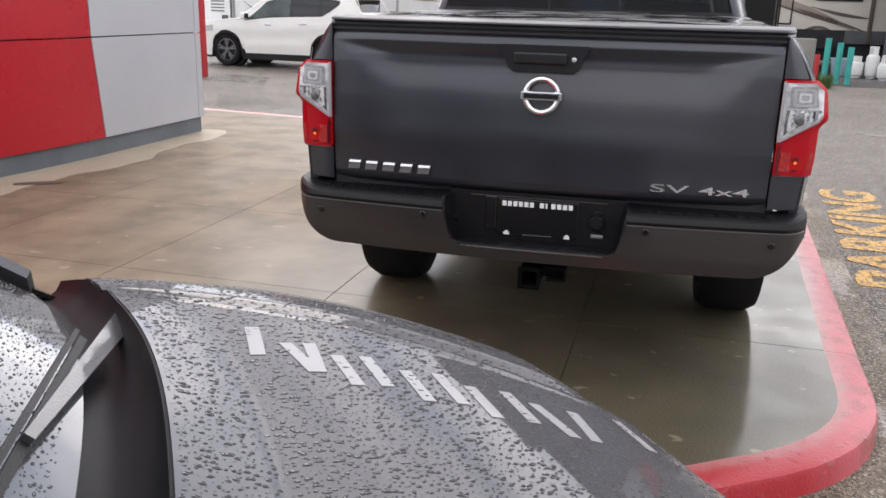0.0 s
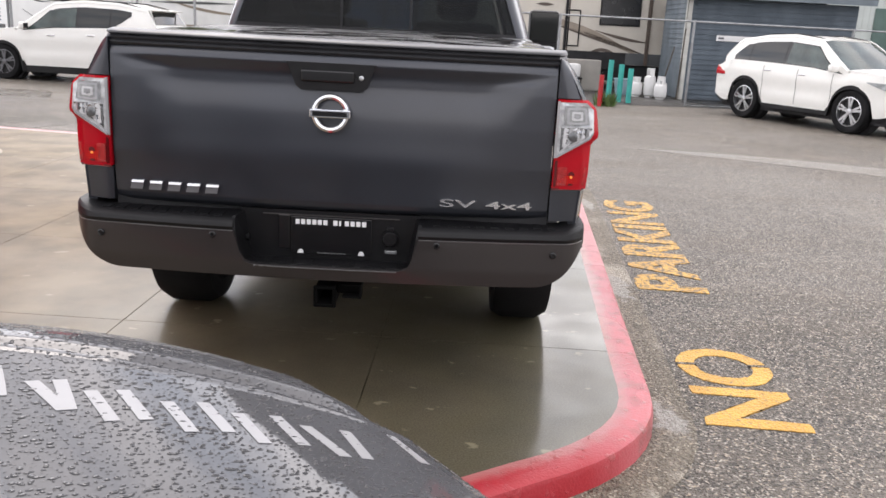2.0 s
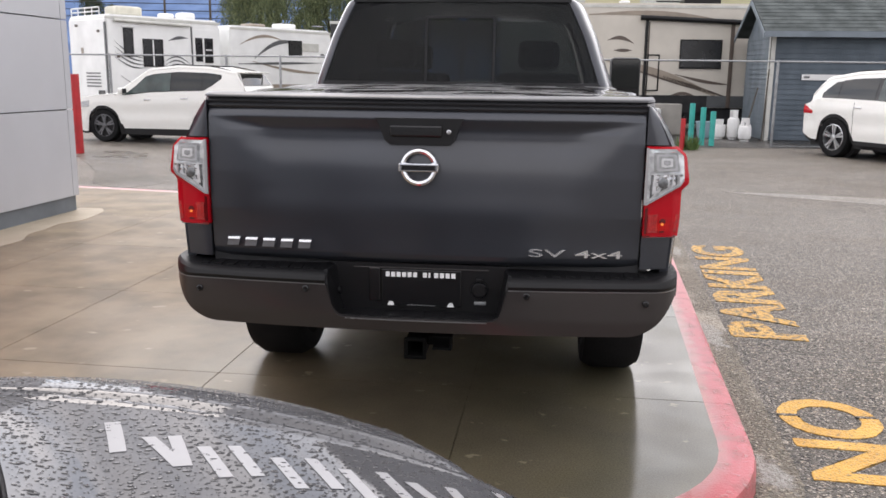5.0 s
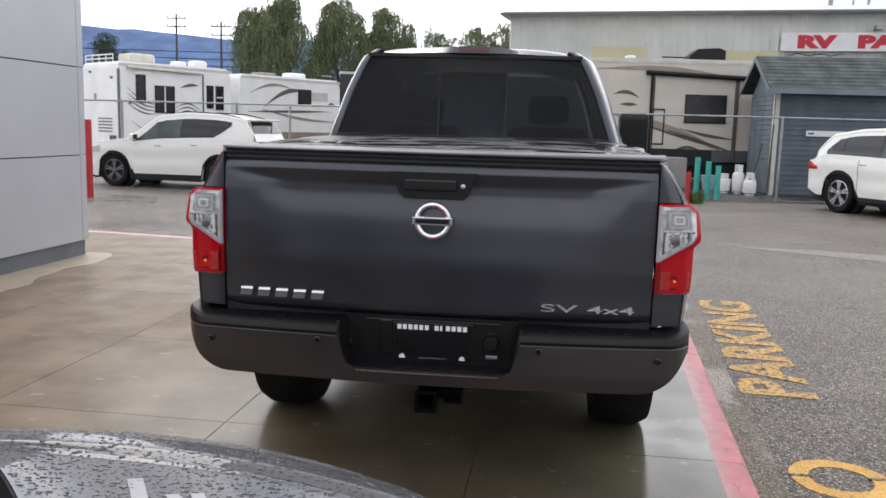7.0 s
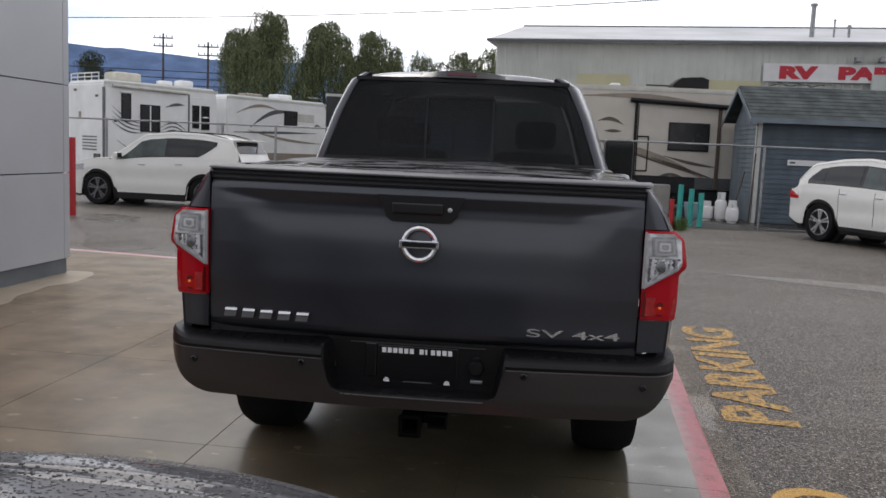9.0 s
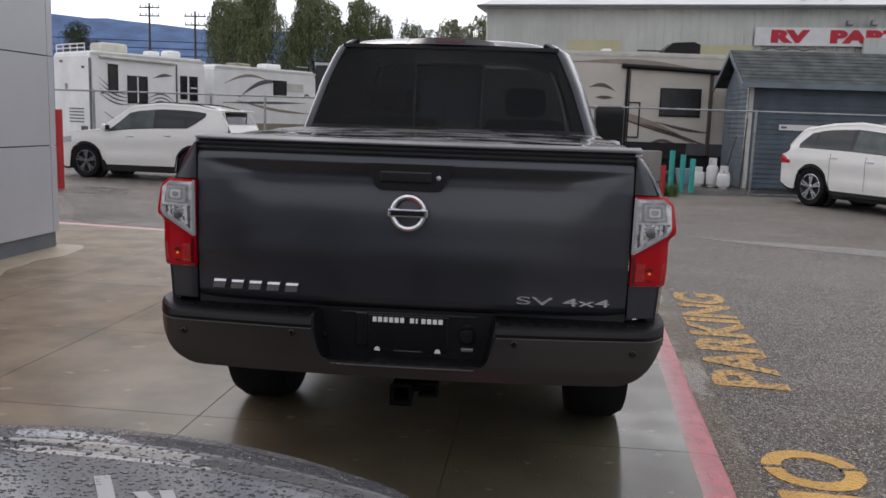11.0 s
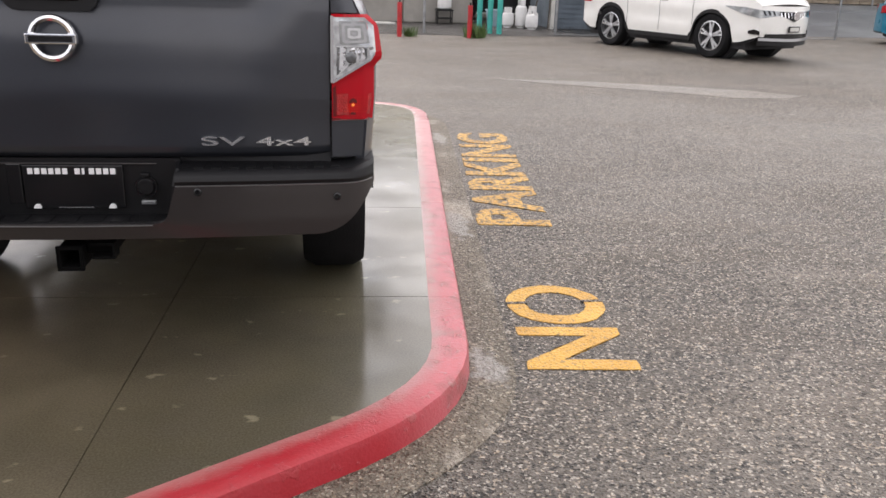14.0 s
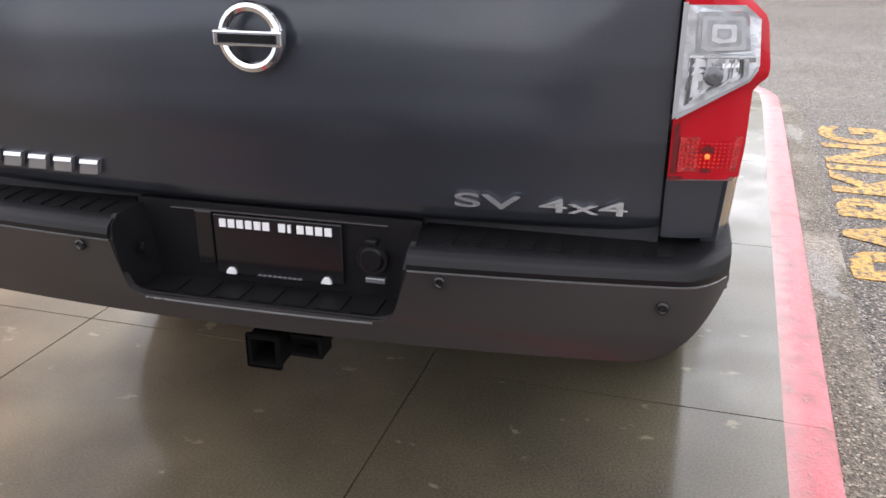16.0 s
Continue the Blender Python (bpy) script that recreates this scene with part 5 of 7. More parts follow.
# ---- cars ----
def car(name, label, at, turn, paint, L, W, H, base, wheel_r, rim, belt, roof_tab, hood_z, nose_z, cowl_y, clad=0.0, hood_fn=None, spokes=5, group="parked cars", hood_material=None, overhang=0.9, side_drop=0.0, plan=0.15, bulge=0.10, face=True, sill=0.62, tail=0.10):
    """A car built along +y. belt, roof_tab: (y, z) tables; hood_z, nose_z: hood height at cowl and nose."""
    c = thing(name, label, "car", at, turn, group)
    hl, hw = L / 2, W / 2
    yf, yr = hl - overhang, hl - overhang - base

    def half(y):
        t = abs(y) / hl
        return hw * (1 - (plan if y > 0 else 0.16) * max(0.0, (t - 0.62) / 0.38) ** 2.4)

    def low(y):
        z0 = wheel_r * sill + 0.12 * max(0.0, (abs(y) / hl - 0.86) / 0.14)
        for yw in (yf, yr):
            d = abs(y - yw)
            R = wheel_r * 1.16
            if d < R:
                z0 = max(z0, wheel_r + math.sqrt(R * R - d * d) * 0.98)
        return z0

    def top(y):
        if y > cowl_y:
            s = (y - cowl_y) / (hl - cowl_y)
            return (hood_z + (nose_z - hood_z) * s ** 1.3) - side_drop - 0.10 * max(0, s - 0.85) / 0.15
        return lerp_table(y, belt)

    for sg in (-1, 1):
        def side(u, v, sg=sg):
            y = -hl + L * u
            z0, z1 = low(y), top(y)
            z = z0 + (z1 - z0) * v
            t = (z - 0.2) / (z1 - 0.2)
            x = half(y) * (1 - 0.045 * (1 - t) ** 2 - 0.06 * max(0.0, t - 0.62) ** 1.5 - 0.008 * math.sin(t * 14))
            return (sg * x, y, z)
        part("side_panel", sheet(64, 14, side, 0.02), paint, c, smooth=True)
        if clad:
            part("sill_cladding", sheet(64, 3, lambda u, v, sg=sg: (sg * (side(u, 0.0)[0] * sg + 0.006), -hl * 0.97 + L * 0.97 * u, low(-hl * 0.97 + L * 0.97 * u) - 0.05 + ((clad if low(-hl * 0.97 + L * 0.97 * u) < wheel_r * sill + 0.1 else 0.02) + 0.05) * v), 0.02), black_plastic, c, "black lower cladding")
    # ends
    for name2, y0, d in (("rear_end", -hl, -1), ("front_end", hl, 1)):
        zt = top(y0)
        part(name2, sheet(20, 12, lambda u, v, y0=y0, d=d, zt=zt: ((2 * u - 1) * half(y0) * (1 - 0.05 * abs(2 * v - 1) ** 3), y0 + d * ((bulge if d > 0 else 0.10) * (1 - (2 * u - 1) ** 2) - 0.06 * max(0, v - 0.6)), low(y0) + (zt - low(y0)) * v), 0.02), paint, c, smooth=True)
        part("lower_bumper", sheet(16, 4, lambda u, v, y0=y0, d=d: ((2 * u - 1) * half(y0) * 0.94, y0 + d * ((bulge + 0.015 if d > 0 else 0.115) * (1 - (2 * u - 1) ** 2) - 0.02), low(y0) - 0.04 + 0.16 * v), 0.02), black_plastic, c)
    # hood

    def hood(u, v):
        s = u
        y = cowl_y + (hl + 0.09 - cowl_y) * s
        xn = 2 * v - 1
        w = half(min(y, hl)) * 0.985
        y2 = y - 0.10 * s * xn * xn
        zc = hood_z + (nose_z - hood_z) * s ** 1.3 - 0.10 * max(0, s - 0.85) / 0.15
        z = zc + 0.045 * (1 - xn * xn) - side_drop * abs(xn) ** 4 * (1 - max(0, s - 0.85) / 0.15 * 0.3) - 0.004
        if hood_fn:
            return hood_fn(s, xn, w)
        return (xn * w, y2, z)

    part("hood", sheet(60, 330, hood, 0.012) if hood_fn else sheet(30, 30, hood, 0.012), hood_material or paint, c, smooth=True)
    # greenhouse
    rb, rf = roof_tab[0][0], roof_tab[-1][0]

    def cab_x(y, t):
        return (half(y) - 0.05) * (1 - 0.22 * t ** 1.4)

    def roof_s(u, v):
        y = roof_tab[1][0] + (roof_tab[-2][0] - roof_tab[1][0]) * u
        xn = 2 * v - 1
        return (xn * cab_x(y, 1.0) * 1.02, y, lerp_table(y, roof_tab) - 0.05 * xn ** 4)

    part("roof", sheet(20, 16, roof_s, 0.03), paint, c, smooth=True)
    for sg in (-1, 1):
        def glass_s(u, v, sg=sg):
            y = rb + 0.06 + (rf - rb - 0.10) * u
            zb, zt = top(min(y, cowl_y)) - 0.02, max(lerp_table(y, roof_tab) - 0.045, top(min(y, cowl_y)) - 0.01)
            t = v * (zt - zb) / max(0.01, H - zb)
            return (sg * cab_x(y, t), y, zb + (zt - zb) * v)
        part("cabin_side", sheet(30, 8, glass_s, 0.02), paint, c, smooth=True)

        def pane(ua, ub, k, sg=sg):
            def fn(u, v):
                uu = ua + (ub - ua) * u
                lo_v, hi_v = 0.12 + (0.55 * max(0.0, 1 - (uu - tail) / 0.13) ** 1.3 if tail > 0.10 else 0.0), 0.84
                p = Vector(glass_s(uu, lo_v + (hi_v - lo_v) * v * (k(u) if tail <= 0.10 or u > 0.3 else 1.0)))
                return tuple(p + Vector((sg * 0.007, 0, 0)))
            return sheet(12, 6, fn, 0.006)

        upswept = 0.55 if tail > 0.10 else 0.0
        part("window_trim", pane(tail, 0.965, lambda u: min(1.0, 0.35 + 4 * u) * min(1.0, 0.05 + 4.2 * (1 - u))), black_gloss, c)
        for ua, ub, k, gl in ((tail + 0.02, tail + 0.135, lambda u: min(1.0, 0.45 + 0.9 * u), car_glass), (tail + 0.15, 0.52 + 0.3 * (tail - 0.1), lambda u: 1.0, car_glass), (0.545 + 0.3 * (tail - 0.1), 0.94, lambda u: min(1.0, 0.08 + 2.1 * (1 - u)), car_glass_pale)):
            def fn2(u, v, ua=ua, ub=ub, k=k, sg=sg):
                rise = upswept * max(0.0, 1 - (ua + (ub - ua) * u - tail) / 0.13) ** 1.3
                p = Vector(glass_s(ua + (ub - ua) * u, 0.15 + rise + (0.66 - rise) * v * (k(u) if not upswept or ua > tail + 0.1 else 1.0)))
                return tuple(p + Vector((sg * 0.013, 0, 0)))
            part("side_window", sheet(10, 6, fn2, 0.005), gl, c)
        part("roof_edge", sheet(30, 2, lambda u, v, sg=sg: tuple(Vector(glass_s(u, 1.0)) + Vector((sg * (0.012 - 0.03 * v), 0, 0.05 * v))), 0.02), paint, c, smooth=True)
        part("roof_rail", sheet(20, 3, lambda u, v, sg=sg: (sg * (cab_x(0, 1.0) - 0.06), roof_tab[1][0] + 0.1 + (roof_tab[-2][0] - roof_tab[1][0] - 0.1) * u, lerp_table(roof_tab[1][0] + 0.1 + (roof_tab[-2][0] - roof_tab[1][0] - 0.1) * u, roof_tab) + 0.0 + 0.03 * v * math.sin(u * math.pi) ** 0.3), 0.02), black_gloss, c)
        mir = part("door_mirror", box(min(sg * (hw - 0.02), sg * (hw + 0.19)), max(sg * (hw - 0.02), sg * (hw + 0.19)), cowl_y - 0.32, cowl_y - 0.20, top(cowl_y - 0.3) + 0.02, top(cowl_y - 0.3) + 0.17, 0.04), paint, c, smooth=True)
        part("mirror_glass", box(min(sg * (hw + 0.01), sg * (hw + 0.17)), max(sg * (hw + 0.01), sg * (hw + 0.17)), cowl_y - 0.325, cowl_y - 0.319, top(cowl_y - 0.3) + 0.04, top(cowl_y - 0.3) + 0.15), rv_window, mir)
        for dy, k in ((yr + 0.62, 1), (yr + 1.55, 1)):
            zz = top(dy) - 0.13
            part("door_handle", box(min(sg * (half(dy) - 0.03), sg * (half(dy) + 0.015)), max(sg * (half(dy) - 0.03), sg * (half(dy) + 0.015)), dy - 0.09, dy + 0.09, zz, zz + 0.03, 0.008), chrome if paint is white_paint else paint, c)
        for f in (yr + 0.50, yr + 1.42, yr + 2.30):
            fu = (f + hl) / L
            part("door_seam", sheet(1, 10, lambda u, v, fu=fu, sg=sg: tuple(Vector(side((fu + 0.0018 * u), 0.12 + 0.86 * v)) + Vector((sg * 0.004, 0, 0))), 0.004), black_plastic, c)
        # lamps
        part("tail_lamp", sheet(6, 4, lambda u, v, sg=sg: (sg * (half(-hl + 0.02 + 0.34 * u) + 0.008 - 0.05 * max(0, v - 0.5)), -hl + 0.02 + 0.34 * u - 0.03 * (1 - u), top(-hl) - 0.20 + (0.17 - 0.06 * u) * v), 0.02), lens_red, c, "red tail lamp")
        if not face:
            continue
        part("headlamp", sheet(8, 4, lambda u, v, sg=sg: (sg * (half(hl - 0.55 * u) + 0.006 - (0.42 * half(hl) * max(0, 1 - u * 2.2))), hl - 0.55 * u + 0.05 * max(0, 1 - u * 2.2), top(hl) - 0.10 + 0.10 * v + 0.10 * u * (0.5 + 0.5 * v) * 0.8), 0.02), lens_clear, c, "clear headlamp")
    if not hood_fn:
        part("windscreen", sheet(10, 8, lambda u, v: ((2 * u - 1) * cab_x(cowl_y, v * 0.9) * 0.97, cowl_y + 0.02 - 0.10 * (2 * u - 1) ** 2 * 0.6 + (roof_tab[-2][0] - cowl_y) * v, hood_z - 0.02 + (lerp_table(roof_tab[-2][0], roof_tab) - hood_z) * v), 0.006), car_glass_pale, c, smooth=True)
    def hatch(u, v, width, out):
        zb = lerp_table(rb, belt)
        return ((2 * u - 1) * cab_x(rb, v) * width, rb - 0.03 - out + (roof_tab[1][0] - rb) * v - 0.03 * (1 - (2 * u - 1) ** 2), zb + (lerp_table(roof_tab[1][0], roof_tab) - zb - 0.02) * v)

    part("hatch", sheet(12, 8, lambda u, v: hatch(u, v, 0.99, -0.01), 0.02), paint, c, smooth=True)
    part("rear_window", sheet(10, 8, lambda u, v: hatch(u, (0.16 if tail <= 0.10 else 0.42) + (0.76 if tail <= 0.10 else 0.53) * v, 0.80 if tail <= 0.10 else 0.97, 0.012), 0.006), car_glass, c, smooth=True)
    for sg in (-1, 1):
        part("rear_lamp", sheet(5, 4, lambda u, v, sg=sg: (sg * half(-hl) * (0.72 + 0.27 * u), -hl - 0.10 * (1 - (0.72 + 0.27 * u) ** 2) - 0.012, top(-hl) - 0.22 + 0.18 * v + 0.03 * u), 0.02), lens_red, c)
    part("hatch_lip", box(-hw * 0.66, hw * 0.66, roof_tab[1][0] - (0.10 if tail <= 0.10 else 0.20), roof_tab[1][0] + 0.06, lerp_table(roof_tab[1][0], roof_tab) - 0.02, lerp_table(roof_tab[1][0], roof_tab) + 0.015, 0.01), paint, c)
    if face:
        part("grille", sheet(10, 4, lambda u, v: ((2 * u - 1) * half(hl) * 0.5 * (0.75 + 0.25 * v), hl + bulge + 0.012 - bulge * ((2 * u - 1) * 0.5) ** 2 - 0.05 * max(0, v - 0.6), max(nose_z - 0.34, low(hl) + 0.06) + 0.17 * v), 0.02), black_gloss, c, "dark grille")
        part("grille_badge", lathe([(0.065, 0), (0.065, 0.02)], "X", (0, 0, 0), 20), chrome, c, "plain round badge").matrix_basis = pose(0, hl + bulge + 0.02, nose_z - 0.24, 0, 0, 90)
        part("plate", box(-0.16, 0.16, hl + bulge + 0.018, hl + bulge + 0.028, max(nose_z - 0.53, low(hl) + 0.04), max(nose_z - 0.42, low(hl) + 0.15)), white_vinyl, c)
        part("lower_grille", sheet(10, 3, lambda u, v: ((2 * u - 1) * half(hl) * 0.52, hl + bulge + 0.022 - bulge * ((2 * u - 1) * 0.52) ** 2, low(hl) + 0.05 + 0.09 * v), 0.02), black_gloss, c, "dark lower air intake")
        for sg in (-1, 1):
            part("fog_lamp", sheet(6, 3, lambda u, v, sg=sg: (sg * half(hl) * (0.66 + 0.24 * u), hl + bulge + 0.016 - bulge * (0.66 + 0.24 * u) ** 2, low(hl) + 0.09 + 0.07 * v * (1 - 0.4 * u)), 0.02), black_gloss, c, "dark fog lamp recess")
    part("underbody", box(-hw * 0.8, hw * 0.8, -hl * 0.9, hl * 0.9, wheel_r * 0.5, wheel_r * 1.4), dark_inside, c)
    part("interior", box(-hw * 0.75, hw * 0.75, rb + 0.3, cowl_y, wheel_r * 1.4, belt[1][1] - 0.1), dark_inside, c)
    for x in (-0.36, 0.36):
        for y in (yr + 0.85, yr + 1.75):
            part("seat_back", box(x - 0.22, x + 0.22, y - 0.07, y + 0.07, 0.7, belt[1][1] + 0.16, 0.05), dark_inside, c)
    for y in (yr, yf):
        for sg in (-1, 1):
            wheel(c, sg * (hw - 0.125), y, wheel_r, 0.225, rim, spokes)
            part("arch_liner", lathe([(wheel_r * 1.15, -0.11), (wheel_r * 1.15, 0.05)], "X", (sg * (hw - 0.30), y, wheel_r), 24), dark_inside, c)
    return c


suv_roof = [(-2.12, 1.22), (-1.85, 1.63), (-1.2, 1.74), (-0.4, 1.765), (0.30, 1.69), (1.15, 1.10)]
suv_belt = [(-2.3, 1.10), (-1.9, 1.20), (-0.5, 1.14), (1.15, 1.07)]
car("white_crossover", "pearl white compact crossover parked along the fence, wet", (-7.90, 16.48, Z_ROAD), 83, white_paint, 4.70, 1.84, 1.76, 2.71, 0.385, dark_alloy, suv_belt, suv_roof, 1.11, 0.97, 1.12, clad=0.19, tail=0.17)
mur_roof = [(-2.2, 1.27), (-1.75, 1.68), (-1.0, 1.79), (-0.3, 1.82), (0.40, 1.75), (1.30, 1.16)]
older = car("white_crossover", "pearl white older crossover parked askew on the asphalt", (8.28, 14.95, Z_ROAD), 205.5, white_paint, 4.76, 1.885, 1.80, 2.78, 0.42, alloy, [(-2.3, 1.10), (-1.9, 1.22), (-0.5, 1.17), (1.30, 1.10)], mur_roof, 1.19, 1.12, 1.28, clad=0.10, overhang=0.95, plan=0.24, bulge=0.20, face=False, sill=0.82)


def older_front(s, z, out=0.0):
    """A point on the older crossover's front, s from -2 (along the side) over -1 (corner), 0 (middle), 1 (corner) to 2."""
    hl, hw = 2.38, 0.9425
    a, sg = abs(s), 1 if s >= 0 else -1
    lean = 0.10 * max(0.0, z - 0.72)
    if a <= 1:
        return (sg * (a * hw * 0.76 + out * 0.5 * a), hl + 0.20 * (1 - a * a) + out - lean, z)
    y = hl - 0.75 * (a - 1)
    return (sg * (hw * (1 - 0.24 * max(0.0, (y / hl - 0.62) / 0.38) ** 2.4) + out), y - lean * 0.3 + out * 0.3, z)


def front_piece(name, s0, s1, lo, hi, material, label="", out=0.012, steps=16):
    """A strip across that front between two height tables."""
    return part(name, sheet(steps, 5, lambda u, v: older_front(s0 + (s1 - s0) * u, lerp_table(abs(s0 + (s1 - s0) * u), lo) * (1 - v) + lerp_table(abs(s0 + (s1 - s0) * u), hi) * v, out), 0.015), material, older, label, smooth=True)


for sg in (-1, 1):
    lamp_lo, lamp_hi = [(0.5, 0.85), (1.0, 0.80), (1.35, 0.86), (1.85, 0.985)], [(0.5, 0.93), (1.0, 0.95), (1.35, 0.99), (1.85, 1.00)]
    head = front_piece("headlamp", sg * 0.5, sg * 1.85, lamp_lo, lamp_hi, plain("headlamp_lens", (0.52, 0.55, 0.56), 0.08, 0.2, vary=0.3, scale=9, coat=0.8), "clear swept-back headlamp")
    for s0 in (0.62, 0.74, 0.86):
        p = part("lamp_bar", sheet(3, 4, lambda u, v, s0=s0, sg=sg: older_front(sg * (s0 + 0.045 * u + 0.05 * v), 0.855 + 0.08 * v, 0.026), 0.006), car_glass, head)
    front_piece("fog_lamp", sg * 0.98, sg * 1.22, [(0.98, 0.50), (1.22, 0.52)], [(0.98, 0.57), (1.1, 0.60), (1.22, 0.57)], black_gloss, "dark oval fog lamp recess")
front_piece("grille", -0.5, 0.5, [(0.0, 0.74), (0.5, 0.86)], [(0.0, 0.92), (0.5, 0.93)], black_gloss, "dark grille", 0.014)
for k in range(-4, 5):
    s0 = 0.11 * k
    part("grille_bar", sheet(2, 4, lambda u, v, s0=s0: older_front(s0 + 0.035 * u + 0.03 * (1 if s0 > 0 else -1) * v, 0.80 + 0.11 * v + 0.05 * abs(s0) * (1 - v), 0.034), 0.01), chrome, older)
part("grille_badge", lathe([(0.075, 0), (0.075, 0.02)], "X", (0, 0, 0), 24, False), chrome, older, "plain round badge").matrix_basis = pose(0, 2.38 + 0.235, 0.855, 0, 0, 90)
front_piece("lower_grille", -0.85, 0.85, [(0.0, 0.43), (0.85, 0.46)], [(0.0, 0.53), (0.85, 0.52)], black_gloss, "dark lower air intake", 0.016)
front_piece("bumper_trim", -1.0, 1.0, [(0.0, 0.385), (1.0, 0.40)], [(0.0, 0.435), (1.0, 0.45)], alloy, "silver lower bumper trim", 0.03)
front_piece("chin", -1.0, 1.0, [(0.0, 0.30), (1.0, 0.31)], [(0.0, 0.385), (1.0, 0.40)], black_plastic, "", 0.0)
part("plate", box(-0.16, 0.16, 2.60, 2.62, 0.555, 0.665, 0.004), black_gloss, older, "dark plate holder")
part("plate_face", box(-0.13, 0.13, 2.62, 2.627, 0.575, 0.645), trim_white, older)
car("blue_hatchback", "teal blue small hatchback parked by the fence", (16.75, 17.40, Z_ROAD), -118, blue_paint, 4.10, 1.72, 1.62, 2.60, 0.32, alloy, [(-2.0, 0.98), (-1.7, 1.02), (-0.5, 0.98), (1.15, 0.92)], [(-1.95, 1.05), (-1.65, 1.45), (-0.9, 1.52), (-0.2, 1.53), (0.4, 1.46), (1.15, 0.98)], 0.98, 0.76, 1.15, spokes=8)

# ---- grey crossover in front of the camera, hood wet with beads ----
GREY_Y = 0.35


def hood_height(s, a):
    crease = 0.751 - 0.445 * s
    z = 1.10 - 0.04 * s - 0.25 * s * s - 0.25 * max(0, s - 0.8) ** 2 / 0.04 - 0.011
    z += (0.011 - (0.066 * crease ** 2 + 0.011) * min(1.0, s / 0.12)) * (1 - (min(a, crease) / crease) ** 2)
    z += 0.0036 * max(0.0, 1 - abs(a - crease) / 0.022)
    if a > crease:
        t = (a - crease) / (1 - crease)
        z += (0.75 + 0.9 * s * (t < 0.5)) * lerp_table(t, [(0.0, 0.0), (0.05, -0.0085), (0.09, -0.0105), (0.12, -0.009), (0.24, 0.006), (0.28, 0.0068), (0.38, 0.0058), (0.48, 0.0040), (0.54, 0.000), (0.58, -0.006), (0.70, -0.018), (0.85, -0.031), (1.0, -0.046)]) - 0.011 * min(12 * t, 1)
    return z


def grey_hood(s, xn, w=0.89):
    """Hood with a raised middle, a crease on each side that closes towards the grille, and a rear edge swept back at the corners."""
    a = abs(xn)
    y = GREY_Y + 1.04 - 0.178 * a ** 2.6 * (1 - s) + 0.933 * s - 0.123 * a * a * s - 0.189 * a ** 1.5 * max(0, s - 0.735) / 0.265
    return (xn * 0.89 * (1 - 0.031 * s ** 2.34), y, hood_height(s, a))


grey = car("grey_crossover", "dark grey crossover with rain beads over its hood", (-1.2136, -3.2368, Z_ROAD), -57.93, make_paint("dark_grey_paint", (0.10, 0.10, 0.11), 0.25, 0.5), 3.98, 1.76, 1.59, 2.55, 0.34, alloy,
           [(-2.0, 1.00), (-1.5, 1.04), (-0.15, 1.02), (1.15, 1.03), (1.39, 0.98)], [(-1.9, 1.10), (-1.5, 1.48), (-0.65, 1.58), (0.15, 1.59), (0.55, 1.54), (1.21, 1.06)], 0.99, 0.60, 1.23, hood_fn=grey_hood, hood_material=hood_paint, overhang=0.78, plan=0.16, bulge=0.30)


def screen_pt(u, v, w=0.0):
    """The windscreen, swept back from the cowl to the roof."""
    xn = 2 * u - 1
    a = abs(xn)
    yb, zb, xb = GREY_Y + 1.04 - 0.178 * a ** 2.6 - 0.095 + 0.03 * a * a, 1.078 - 0.02 * a * a, xn * 0.835
    yt, zt, xt = GREY_Y + 0.25 - 0.06 * a * a, 1.52 - 0.03 * a * a, xn * 0.62
    return (xb + (xt - xb) * v, yb + (yt - yb) * v + w * 0.6, zb + (zt - zb) * v + w * 0.8)


part("windscreen", sheet(30, 20, screen_pt, 0.005), wet_glass, grey, "rain-beaded windscreen", smooth=True)


def cowl_pt(u, v):
    xn = 2 * u - 1
    h, g = Vector(grey_hood(0.0, xn)), Vector(screen_pt(u, 0.0))
    p = h.lerp(g, v * 1.1)
    p.z += -0.022 * math.sin(min(1.0, v) * math.pi) + (-0.012 if v > 0 else -0.002)
    return tuple(p)


part("cowl", sheet(40, 8, cowl_pt, 0.006), wet_black, grey, "black plastic cowl below the windscreen", smooth=True)
for sg in (-1, 1):
    part("pillar_seal", sheet(2, 14, lambda u, v, sg=sg: tuple(Vector(screen_pt(0.5 + sg * (0.5 - 0.012 + 0.03 * u), 1.12 * v - 0.12)) + Vector((0, 0, 0.006))), 0.008), black_gloss, grey)
    part("front_pillar", sheet(4, 14, lambda u, v, sg=sg: tuple(Vector(screen_pt(0.5 + sg * 0.515, 1.14 * v - 0.14)) + Vector((sg * 0.05 * u, -0.06 * u, 0.004 - 0.02 * u))), 0.01), grey.children[0].data.materials[0], grey, smooth=True)


